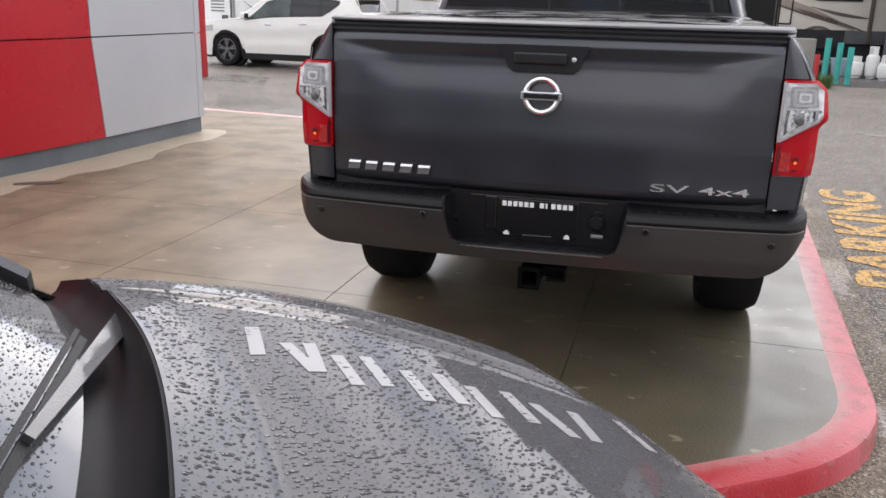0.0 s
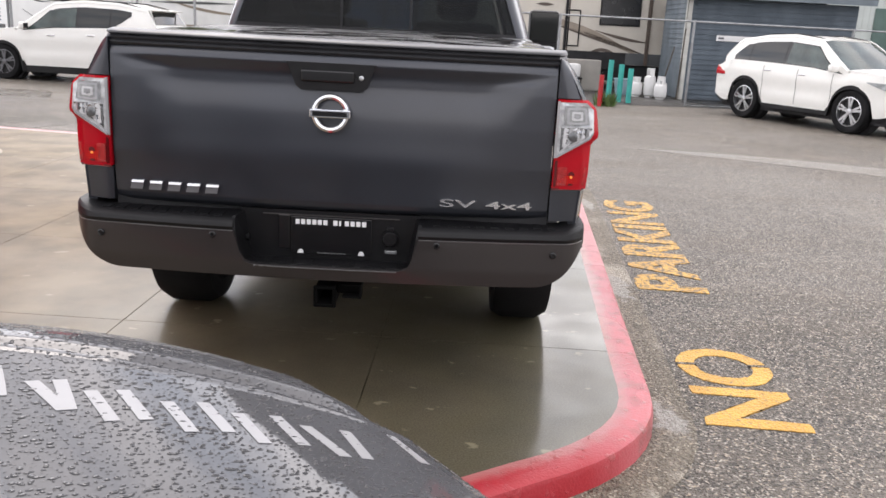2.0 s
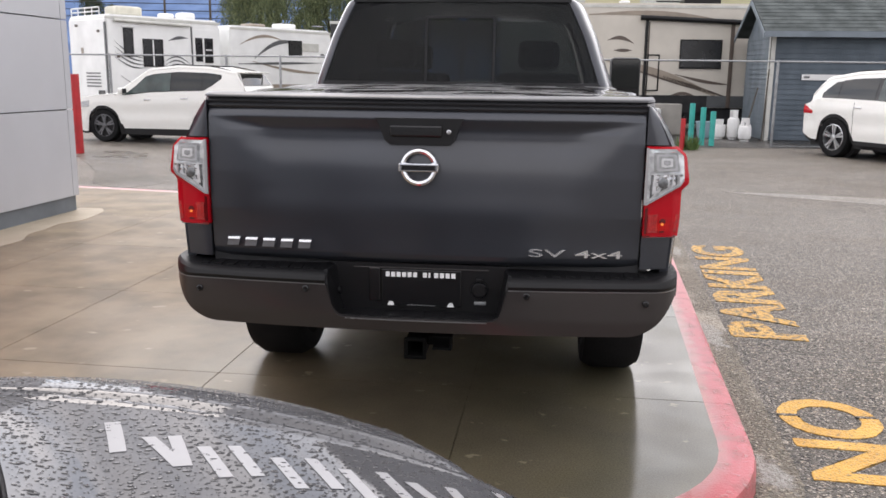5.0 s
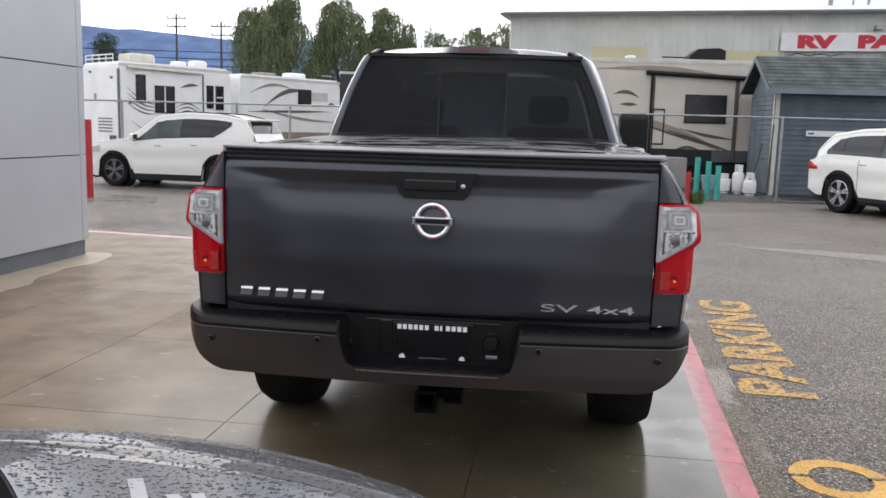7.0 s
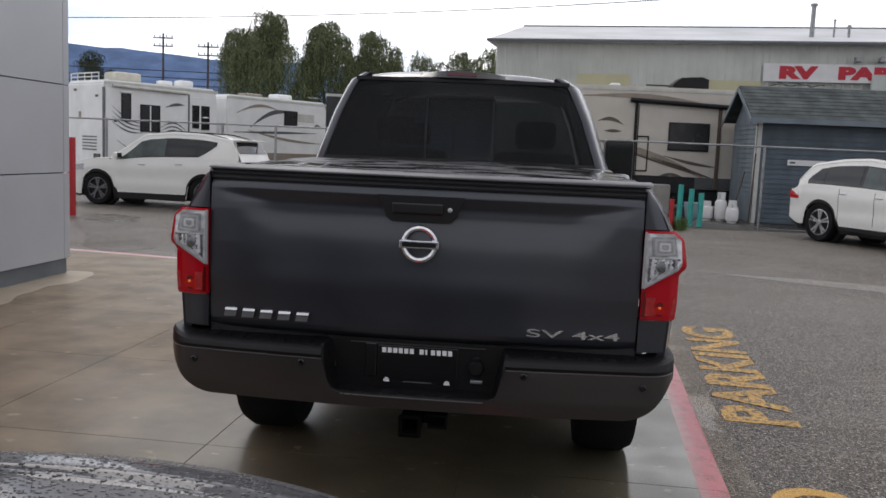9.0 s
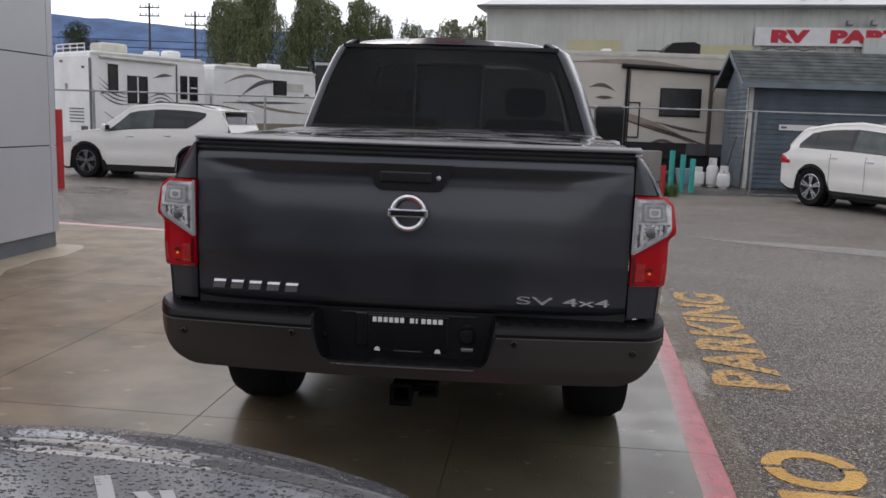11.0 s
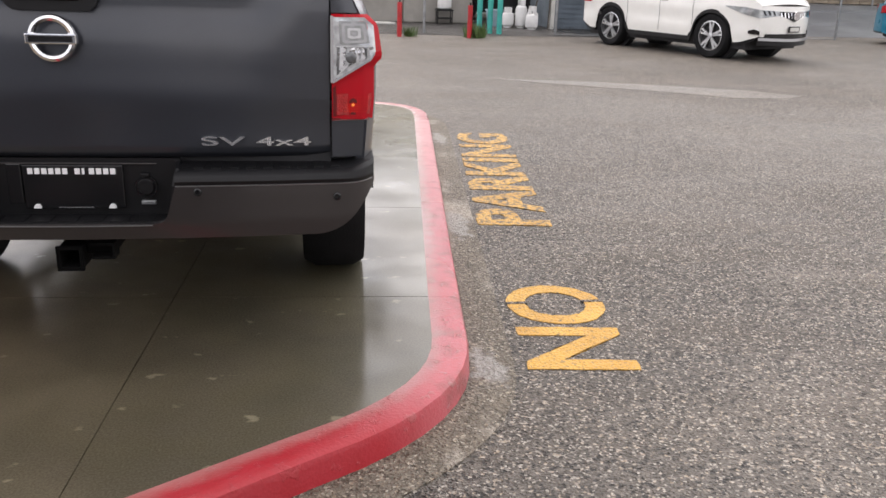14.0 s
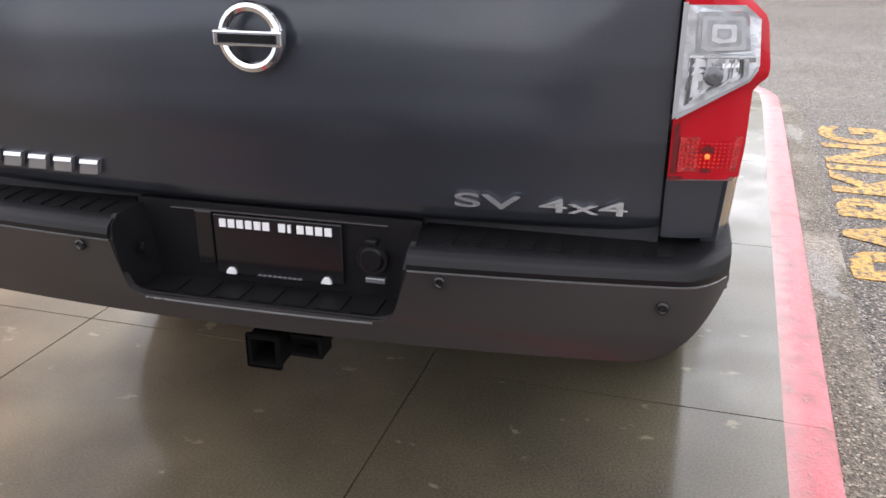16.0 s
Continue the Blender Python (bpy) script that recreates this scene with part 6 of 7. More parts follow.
def wiper(u0, v0, u1, v1, ua, va):
    a, b2, c2 = Vector(screen_pt(u0, v0, 0.022)), Vector(screen_pt(u1, v1, 0.022)), Vector(screen_pt(ua, va, 0.03))
    w = part("wiper", bmesh.new(), black_plastic, grey, "black wiper blade and arm")
    bm = bmesh.new()
    side = (b2 - a).normalized().cross(Vector((0, 0.6, 0.8)))
    for off, h, wd in ((0.0, 0.012, 0.006), (0.013, 0.018, 0.0035)):
        q = [a + side * (off - wd), a + side * (off + wd), b2 + side * (off + wd), b2 + side * (off - wd)]
        add_prism(bm, [(0, 0), (1, 0), (2, 0), (3, 0)], lambda u, v, ww, q=q: q[int(u)] + Vector((0, 0.6, 0.8)) * ww, h)
    bmesh.ops.recalc_face_normals(bm, faces=bm.faces[:])
    bm.to_mesh(w.data)
    bm.free()
    mid = a.lerp(b2, 0.50)
    side2 = (mid - c2).normalized().cross(Vector((0, 0.6, 0.8)))
    q = [c2 - side2 * 0.017, c2 + side2 * 0.017, mid + side2 * 0.006, mid - side2 * 0.006]
    part("wiper_arm", prism([(0, 0), (1, 0), (2, 0), (3, 0)], lambda u, v, ww: q[int(u)] + Vector((0, 0.6, 0.8)) * (0.010 + ww), 0.010), wiper_satin, w)


wiper(0.245, 0.015, 0.66, 0.126, 0.145, -0.095)
wiper(0.62, 0.03, 0.93, 0.02, 0.64, -0.02)


def drops(name, fn, count, seed, r0, r1, parent, stretch):
    """Rain beads standing on a surface fn(u, v): small domes, drawn out downhill."""
    rg2 = random.Random(seed)
    verts, faces = [], []
    side_n = int(math.sqrt(count))
    for cell in range(side_n * side_n):
        u = (cell % side_n + 0.5 + rg2.uniform(-0.46, 0.46)) / side_n
        v = (cell // side_n + 0.5 + rg2.uniform(-0.46, 0.46)) / side_n
        p = Vector(fn(u, v))
        du, dv = Vector(fn(u + 0.004, v)) - p, Vector(fn(u, v + 0.004)) - p
        nrm = du.cross(dv).normalized()
        if nrm.z < 0:
            nrm = -nrm
        ax = du.normalized()
        ay = nrm.cross(ax)
        r = r0 + (r1 - r0) * rg2.random() ** 2.0
        st = 1 + stretch * rg2.random()
        tw = rg2.uniform(-0.5, 0.5)
        o = len(verts)
        for ring, (rr, h) in enumerate(((1.0, 0.0), (0.74, 0.30))):
            for k in range(6):
                a = k * math.pi / 3 + tw
                wob = 1 + 0.18 * math.sin(a * 2 + o)
                verts.append(p + ax * (math.cos(a) * r * rr * st * wob) + ay * (math.sin(a) * r * rr * wob) + nrm * (h * r + 0.0005))
        verts.append(p + nrm * r * 0.40)
        for k in range(6):
            k2 = (k + 1) % 6
            faces.append((o + k, o + k2, o + 6 + k2, o + 6 + k))
            faces.append((o + 6 + k, o + 6 + k2, o + 12))
    me = bpy.data.meshes.new(name)
    me.from_pydata(verts, [], faces)
    me.materials.append(rain_bead)
    for q in me.polygons:
        q.use_smooth = True
    ob = new(name, me)
    ob.parent = parent
    return tagged(ob, "clear rain beads", kind="stuff")


hood_ob = [q for q in grey.children if q.name.startswith("hood")][0]
drops("rain_bead", lambda u, v: grey_hood(0.005 + 0.97 * u, -0.995 + 1.5 * v), 15000, 3, 0.0007, 0.0030, hood_ob, 1.4)
drops("rain_bead", lambda u, v: screen_pt(0.02 + 0.7 * u, 0.03 + 0.6 * v), 7000, 5, 0.0008, 0.0024, grey, 0.6)


def hood_mark(s0, s1, x0, x1, slant):
    """A plain white bar lying on the hood."""
    bm = sheet(6, 3, lambda u, v: tuple(Vector(grey_hood(s0 + (s1 - s0) * u + slant * v, x0 + (x1 - x0) * v)) + Vector((0, 0, 0.0012))), 0.0006)
    part("hood_bar", bm, hood_vinyl, grey)


for i, (sc, m0) in enumerate(((0.18, -0.515), (0.235, -0.45), (0.308, -0.405), (0.41, -0.361), (0.51, -0.325), (0.615, -0.295), (0.795, -0.317))):
    wd = 0.026 + 0.004 * i
    if i == 0:
        hood_mark(sc - 0.012, sc + 0.012, m0 - 0.055, m0 + 0.055, -0.02)
    else:
        lean = 0.016 if i in (1, 5) else 0.0
        hood_mark(sc - wd, sc - wd + 0.021, m0 - 0.055, m0 + 0.055, lean)
        hood_mark(sc + wd - 0.021, sc + wd, m0 - 0.055, m0 + 0.055, -lean)

# ---- yard behind: fence, posts, cylinders, shed ----
fence = thing("chain_fence", "galvanised chain-link fence with top rail", "fence", kind="structure")


def fence_y(x):
    return 18.1 + (0.10 * (x - 6.25) if x > 6.25 else 0.0)


for x0, x1 in ((-16.0, -4.0), (-4.0, 6.25), (6.25, 14.1), (14.1, 24.0)):
    part("top_rail", rod((x0, fence_y(x0), 1.93), (x1, fence_y(x1), 1.93), 0.022), steel, fence)
for x in (-13.5, -10.4, -7.3, -5.9, -4.0, -1.0, 3.0, 6.25, 10.3, 14.1, 18.0, 22.0):
    part("fence_post", rod((x, fence_y(x), Z_ROAD), (x, fence_y(x), 1.96), 0.032), steel, fence)
wire_bm = bmesh.new()
for i in range(75):
    xa = 6.35 + i * 0.09
    for d in (-1, 1):
        xb = xa + d * 0.22
        add_rod(wire_bm, (xa, fence_y(xa), Z_ROAD + 0.02), (xb, fence_y(xb), Z_ROAD + 0.24), 0.004, seg=3)
part("wire_mesh", wire_bm, black_plastic, fence, kind="stuff")
part("bottom_rail", rod((6.25, fence_y(6.25), Z_ROAD + 0.03), (14.1, fence_y(14.1), Z_ROAD + 0.03), 0.012), steel, fence)

for x, y, h in ((2.31, 16.82, 0.75), (3.91, 16.80, 0.72)):
    b = thing("red_bollard", "short red painted steel post, chipped", "bollard", (x, y, Z_ROAD), group="red posts")
    part("post", rod((0, 0, 0), (0, 0, h), 0.055, seg=16), red_steel, b, smooth=True)
    part("cap", rod((0, 0, h), (0, 0, h + 0.06), 0.02, seg=10), black_plastic, b)
for x, y, h in ((4.42, 18.55, 1.02), (4.66, 18.40, 0.93), (4.87, 18.25, 0.84)):
    b = thing("teal_bollard", "teal painted steel post by the fence", "bollard", (x, y, Z_ROAD), group="teal posts")
    part("post", rod((0, 0, 0), (0, 0, h), 0.066, seg=20), teal_steel, b, smooth=True)


def gas_cylinder(x, y, r, h, turn):
    g = thing("gas_cylinder", "white steel propane cylinder with a collar", "gas cylinder", (x, y, Z_ROAD), turn, group="propane cylinders")
    part("body", lathe([(r * 0.6, 0.03), (r * 0.95, 0.07), (r, 0.12), (r, h * 0.62), (r * 0.9, h * 0.70), (r * 0.45, h * 0.76)], "Z", seg=24), cylinder_white, g, smooth=True)
    part("foot_ring", lathe([(r * 0.7, 0.0), (r * 0.7, 0.06)], "Z", seg=20), cylinder_white, g)
    for a0, a1 in ((0.5, 2.6), (3.6, 5.8)):
        col = bmesh.new()
        for i in range(6):
            a, b2 = a0 + (a1 - a0) * i / 6, a0 + (a1 - a0) * (i + 1) / 6
            add_prism(col, [(a, h * 0.72), (b2, h * 0.72), (b2, h), (a, h)], lambda u, v, w: ((r * 0.62 + w) * math.cos(u), (r * 0.62 + w) * math.sin(u), v), 0.008)
        part("collar", col, cylinder_white, g)
    part("valve", rod((0, 0, h * 0.75), (0, 0, h * 0.92), 0.025), chrome, g)


for x, y, r, h, a in ((5.60, 20.9, 0.17, 0.54, 0), (5.95, 20.8, 0.16, 0.80, 40), (6.12, 20.2, 0.17, 0.54, 80), (6.22, 20.6, 0.16, 0.60, 20)):
    gas_cylinder(x, y, r, h, a)

for i in range(3):
    b = thing("concrete_barrier", "long weathered concrete block behind the fence", "barrier", (-0.2 + 2.0 * i, 22.4, Z_ROAD), group="concrete blocks")
    part("block", box(-0.99, 0.99, -0.25, 0.25, 0, 0.90, 0.03), block_concrete, b)

yard_wet = make_asphalt("wet_yard_asphalt", (0.022, 0.021, 0.020), (0.055, 0.052, 0.048), (0.22, 0.20, 0.18), 0.75, 0.10)
tagged(part("wet_yard", flat([(-1.5, 17.5), (3.2, 17.45), (6.9, 17.9), (12.0, 18.6), (12.0, 22.0), (6.0, 23.4), (0.0, 23.6), (-1.5, 21.0)], Z_ROAD, Z_ROAD + 0.004), yard_wet), "dark wet asphalt inside the fence", "yard", kind="structure")
tagged(part("wet_patch", flat([(-8.7, 13.3), (-7.9, 13.6), (-7.2, 13.2), (-6.5, 11.4), (-5.7, 9.9), (-4.9, 8.7), (-5.2, 8.0), (-5.9, 8.5), (-6.6, 9.9), (-7.3, 11.0), (-8.2, 12.2)], Z_ROAD, Z_ROAD + 0.004), make_asphalt("wet_asphalt", (0.05, 0.042, 0.034), (0.13, 0.11, 0.085), (0.40, 0.35, 0.28), 0.62, 0.05)), "shallow wet patch on the asphalt", "puddle", kind="structure")
burner = thing("water_drum", "small white drum on a black steel stand", "drum", (3.95, 21.85, Z_ROAD))
part("drum", lathe([(0.10, 0.40), (0.19, 0.43), (0.20, 0.47), (0.20, 0.72), (0.19, 0.76), (0.10, 0.79)], "Z", seg=24), cylinder_white, burner, smooth=True)
for x in (-0.22, 0.19):
    for y in (-0.2, 0.17):
        part("leg", box(x, x + 0.03, y, y + 0.03, 0, 0.40), black_plastic, burner)
part("tray", box(-0.24, 0.24, -0.22, 0.22, 0.36, 0.40, 0.005), black_plastic, burner)
part("tray", box(-0.22, 0.22, -0.20, 0.20, 0.14, 0.17, 0.005), black_plastic, burner)
pipe = thing("white_pipe", "upright white plastic pipe behind the fence", "pipe", (1.28, 21.2, Z_ROAD))
part("pipe", rod((0, 0, 0), (0, 0, 0.95), 0.055, seg=16), cylinder_white, pipe, smooth=True)
part("pipe_collar", rod((0, 0, 0.02), (0, 0, 0.10), 0.075, seg=16), cylinder_white, pipe, smooth=True)
for k in range(3):
    pl = thing("plank", "pale bare plank lying on the yard", "plank", (1.35 + 0.05 * k, 20.9 + 0.15 * k, Z_ROAD + 0.006), 2 * k, group="planks")
    part("board", box(0, 1.15 - 0.1 * k, 0, 0.13, 0, 0.045, 0.004), trim_white, pl)
tub = thing("plastic_tub", "pale blue plastic tub beside the cylinders", "tub", (5.33, 21.4, Z_ROAD))
part("tub_body", lathe([(0.20, 0.0), (0.21, 0.02), (0.26, 0.42), (0.28, 0.42), (0.28, 0.45), (0.25, 0.45)], "Z", seg=24), plain("pale_blue_plastic", (0.30, 0.42, 0.48), 0.45, vary=0.1), tub, smooth=True)

shed = thing("garden_shed", "slate blue board-clad shed with a shingled gable roof", "shed", (6.75, 20.7, Z_ROAD))
SH_L, SH_D, SH_H = 4.6, 2.6, 2.72
part("wall", box(0.02, SH_L, 0.02, SH_D, 0, SH_H), slate_siding, shed)
for i in range(20):
    z = 0.02 + i * 0.135
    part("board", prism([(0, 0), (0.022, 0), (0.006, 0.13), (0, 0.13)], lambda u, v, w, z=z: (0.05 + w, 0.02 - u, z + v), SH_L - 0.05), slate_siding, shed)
    # Side and gable boards take a paler tone than the front boards.
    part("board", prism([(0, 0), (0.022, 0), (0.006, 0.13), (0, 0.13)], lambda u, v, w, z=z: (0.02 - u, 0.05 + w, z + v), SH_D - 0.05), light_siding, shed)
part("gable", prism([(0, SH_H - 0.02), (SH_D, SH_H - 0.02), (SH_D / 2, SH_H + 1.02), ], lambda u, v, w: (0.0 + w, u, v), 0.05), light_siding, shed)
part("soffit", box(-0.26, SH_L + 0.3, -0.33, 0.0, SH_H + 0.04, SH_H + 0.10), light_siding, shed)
for a in (0, 1):
    def roof_pt(u, v, w, a=a):
        y = -0.35 + (SH_D / 2 + 0.35) * v if a == 0 else SH_D + 0.35 - (SH_D / 2 + 0.35) * v
        return (-0.28 + (SH_L + 0.6) * u, y, SH_H + 0.10 + 0.95 * v + w)
    rf2 = part("roof", prism([(0, 0), (1, 0), (1, 1), (0, 1)], roof_pt, 0.05), shingle, shed, "green-grey shingled roof")
    for r in range(9):
        part("course", prism([(0.0, r / 9 - 0.01), (1.0, r / 9 - 0.01), (1.0, (r + 1) / 9), (0.0, (r + 1) / 9)], lambda u, v, w, a=a, r=r: roof_pt(u, v, 0.052 + (w if v < (r + 0.5) / 9 else w * 0.2), a), 0.014), shingle, rf2)
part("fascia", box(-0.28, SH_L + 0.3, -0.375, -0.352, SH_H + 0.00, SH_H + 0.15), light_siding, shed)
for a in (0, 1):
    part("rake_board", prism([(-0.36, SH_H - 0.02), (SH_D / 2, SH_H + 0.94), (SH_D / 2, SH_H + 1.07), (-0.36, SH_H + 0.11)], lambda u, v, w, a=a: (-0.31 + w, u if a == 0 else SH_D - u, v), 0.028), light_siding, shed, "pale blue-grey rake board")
rope_bm = bmesh.new()
rope_pts = [Vector((0.55 + 0.10 * k, 1.2 + 0.08 * math.sin(k * 1.7), SH_H + 1.12 + 0.06 * abs(math.sin(k * 0.55)))) for k in range(16)]
for p, q in zip(rope_pts, rope_pts[1:]):
    add_rod(rope_bm, p, q, 0.014, seg=6)
part("hose", rope_bm, black_plastic, shed, "loose dark hose lying along the ridge")
part("corner_trim", box(-0.025, 0.11, -0.03, -0.001, 0, SH_H + 0.04), trim_white, shed)
part("corner_trim", box(-0.03, -0.003, -0.03, 0.10, 0, SH_H + 0.04), trim_white, shed)
part("notice", box(0.85, 1.85, -0.03, -0.012, 1.62, 1.77), sign_white, shed, "long white notice board")
part("notice_bar", box(0.90, 1.05, -0.034, -0.03, 1.67, 1.72), rv_grey, shed)
part("lean_pole", rod((-0.12, -0.25, 0), (-0.02, -0.06, 1.9), 0.02), wood_pole, shed)
part("lean_pole", rod((-0.5, 0.2, 0), (-0.18, 0.3, 1.4), 0.02), wood_pole, shed)

# Wet patch whose sheen is put into paler stone colours.
patch = flat([(3.2, 9.35), (4.6, 9.2), (5.6, 8.85), (6.6, 8.45), (7.15, 8.0), (6.7, 7.75), (6.1, 7.72), (5.4, 8.15), (4.6, 8.55), (3.7, 9.0)], Z_ROAD, Z_ROAD + 0.004)
tagged(part("road_patch", patch, make_asphalt("pale_wet_asphalt", (0.20, 0.185, 0.165), (0.36, 0.34, 0.31), (0.60, 0.55, 0.48), 0.6, 0.08)), "pale wet patch across the asphalt, sheen put into its colour", "patch", kind="structure")

# ---- campers ----


def trailer(label, at, turn, length, width, height, skin, lift=0.45, name="camper_trailer"):
    """A box camper built along +x from its corner, its seen side at y=0."""
    t = thing(name, label, "camper", at, turn)
    pts = [(0, lift), (length, lift), (length, height - 0.25), (length - 0.12, height), (0.10, height), (0, height - 0.12)]
    body = part("body", prism(pts, lambda u, v, w: (u, w, v), width), skin, t)
    bmx = bmesh.new()
    bmx.from_mesh(body.data)
    bmesh.ops.bevel(bmx, geom=bmx.edges[:], offset=0.04, segments=2, affect="EDGES")
    bmx.to_mesh(body.data)
    bmx.free()
    part("roof_trim", box(-0.01, length + 0.01, -0.015, 0.0, height - 0.14, height - 0.06), trim_white, t)
    part("skirt", box(0.1, length - 0.1, 0.1, width - 0.1, 0.25, lift), dark_inside, t)
    for x in (length * 0.5, length * 0.5 + 0.75):
        w = part("wheel", lathe([(0.2, 0), (0.32, 0.0), (0.34, 0.05), (0.34, 0.15), (0.32, 0.2)], "Z", (0, 0, 0), 24), rubber, t)
        w.matrix_basis = pose(x, 0.25, 0.34, 90)
    return t


def on_side(t, name, x0, x1, z0, z1, material, label="", d=0.02):
    return part(name, box(x0, x1, -d, -0.001, z0, z1, min(0.02, d * 0.45)), material, t, label)


def framed_window(t, x0, x1, z0, z1, split=False, dark=False):
    w = on_side(t, "window", x0, x1, z0, z1, rv_window, d=0.03)
    for a, b, c2, d in ((x0 - 0.03, x1 + 0.03, z0 - 0.03, z0), (x0 - 0.03, x1 + 0.03, z1, z1 + 0.03), (x0 - 0.03, x0, z0, z1), (x1, x1 + 0.03, z0, z1)):
        part("window_frame", box(a, b, -0.036, -0.002, c2, d), black_plastic if split or dark else trim_white, w)
    if split:
        part("mullion", box((x0 + x1) / 2 - 0.02, (x0 + x1) / 2 + 0.02, -0.036, -0.03, z0, z1), rv_white, w)


def swoosh(t, x0, z0, x1, z1, sag, width, material, name="stripe"):
    """A curved painted stripe on the side."""
    pts_a, pts_b = [], []
    for i in range(13):
        s = i / 12
        x, z = x0 + (x1 - x0) * s, z0 + (z1 - z0) * s + sag * math.sin(math.pi * s)
        h = width * math.sin(math.pi * min(0.97, max(0.08, s))) * 0.5
        pts_a.append((x, z - h)), pts_b.append((x, z + h))
    part(name, prism(pts_a + pts_b[::-1], lambda u, v, w: (u, -0.006 - w, v), 0.004), material, t)


TR_TURN = 54.5
tr1 = trailer("white travel trailer with grey swoosh stripes, roof vents", (-12.45, 22.0, Z_ROAD), TR_TURN, 4.05, 2.4, 3.34, rv_white)
framed_window(tr1, 0.58, 0.84, 2.12, 2.92, dark=True)
framed_window(tr1, 1.22, 1.85, 1.82, 2.62, True)
on_side(tr1, "door", 2.98, 3.86, 0.65, 3.02, rv_white, d=0.012)
framed_window(tr1, 3.10, 3.30, 2.02, 2.72, dark=True)
framed_window(tr1, 3.45, 3.70, 1.98, 2.72, dark=True)
for z in (2.35,):
    part("mullion", box(3.45, 3.70, -0.040, -0.03, z, z + 0.04), rv_white, tr1)
part("awning_roll", rod((0.25, -0.06, 3.16), (2.85, -0.06, 3.12), 0.05), trim_white, tr1, "rolled white awning under the roof edge")
part("window_hood", box(0.50, 0.92, -0.045, -0.002, 2.97, 3.02, 0.01), rv_white, tr1)
for x, z in ((0.30, 2.05), (0.30, 1.05), (2.10, 0.95)):
    part("side_lamp", box(x, x + 0.10, -0.03, -0.002, z, z + 0.06, 0.01), rv_brown, tr1)
part("locker_hatch", box(0.25, 0.75, -0.02, -0.002, 0.62, 1.02, 0.008), trim_white, tr1, "pale locker hatch")
part("door_post", box(2.92, 2.96, -0.03, -0.002, 0.5, 3.1), rv_grey, tr1)
for k in range(4):
    swoosh(tr1, 0.25, 2.55 - 0.16 * k, 1.25, 2.05 - 0.10 * k, -0.12, 0.05, rv_grey)
    swoosh(tr1, 1.9, 1.95 - 0.12 * k, 2.9, 1.85 - 0.12 * k, 0.22, 0.045, rv_grey)
swoosh(tr1, 0.4, 1.5, 2.6, 1.15, -0.35, 0.07, rv_grey)
swoosh(tr1, 2.1, 2.62, 2.8, 2.72, 0.05, 0.10, rv_grey, "script_mark")
part("roof_unit", box(0.75, 1.65, 0.7, 1.5, 3.34, 3.66, 0.08), rv_cream, tr1, "rounded roof air conditioner")
part("roof_vent", box(2.2, 2.6, 0.4, 0.8, 3.34, 3.50, 0.05), rv_white, tr1)
part("roof_vent", box(2.9, 3.4, 0.4, 0.9, 3.34, 3.57, 0.08), rv_white, tr1)
for z in (3.42, 3.54):
    part("ladder_rail", rod((-0.02, 0.3, z), (-0.02, 2.1, z), 0.02), rv_white, tr1)
for y in (0.3, 0.75, 1.2, 1.65, 2.1):
    part("rail_post", rod((-0.02, y, 3.30), (-0.02, y, 3.54), 0.015), rv_white, tr1)
part("end_lamp", box(-0.04, -0.02, 1.75, 1.90, 3.0, 3.07), rv_brown, tr1)
part("end_marker", box(-0.04, -0.02, 1.45, 1.58, 2.15, 2.35), rv_tan, tr1)
# its end wall
part("end_panel", box(-0.02, -0.001, 0.1, 2.3, 0.6, 3.0), rv_white, tr1)
part("end_corner", box(-0.035, -0.0, -0.02, 0.06, 0.4, 3.1), rv_grey, tr1)
for k in range(5):
    part("grille_slat", box(-0.035, -0.02, 0.45, 1.35, 1.15 + 0.10 * k, 1.19 + 0.10 * k), rv_grey, tr1)
part("end_hatch", box(-0.04, -0.02, 0.22, 0.62, 0.80, 1.05), rv_window, tr1)
part("end_lamp", box(-0.04, -0.02, 0.35, 0.5, 2.8, 2.87), rv_brown, tr1)
tr2 = trailer("white travel trailer with tan swoosh, behind the fence", (-9.95, 25.85, Z_ROAD), TR_TURN, 4.6, 2.4, 3.25, rv_white)
framed_window(tr2, 2.55, 3.10, 2.30, 2.80, dark=True)
swoosh(tr2, 0.4, 2.62, 2.3, 2.80, 0.22, 0.10, rv_tan)
swoosh(tr2, 0.3, 1.95, 4.1, 2.05, 0.0, 0.09, rv_grey)
part("side_panel", box(3.15, 3.95, -0.02, -0.002, 2.45, 2.75, 0.008), trim_white, tr2)
swoosh(tr2, 1.0, 2.15, 2.9, 2.75, 0.25, 0.16, rv_grey)
swoosh(tr2, 0.9, 2.05, 4.4, 1.65, -0.1, 0.10, rv_tan)
swoosh(tr2, 3.9, 2.2, 4.3, 2.3, 0.1, 0.08, rv_grey)
part("roof_vent", box(2.6, 3.3, 0.5, 1.1, 3.25, 3.45, 0.06), rv_white, tr2)
part("roof_vent", box(1.2, 1.9, 0.5, 1.1, 3.25, 3.38, 0.05), rv_tan, tr2)
part("ladder_rail", rod((3.75, 0.1, 3.40), (4.25, 0.1, 3.40), 0.02), steel, tr2)
part("lower_band", box(0.05, 4.25, -0.012, -0.001, 0.5, 1.25), rv_tan, tr2)

trailer("dark camper van front behind the fence", (-5.85, 23.4, Z_ROAD), 0, 1.8, 2.2, 3.30, black_gloss, name="dark_camper")
tr3 = trailer("beige fifth-wheel camper with brown swooshes, awning rolled", (1.2, 23.6, Z_ROAD), 3, 5.9, 2.4, 3.85, rv_beige, 0.75)
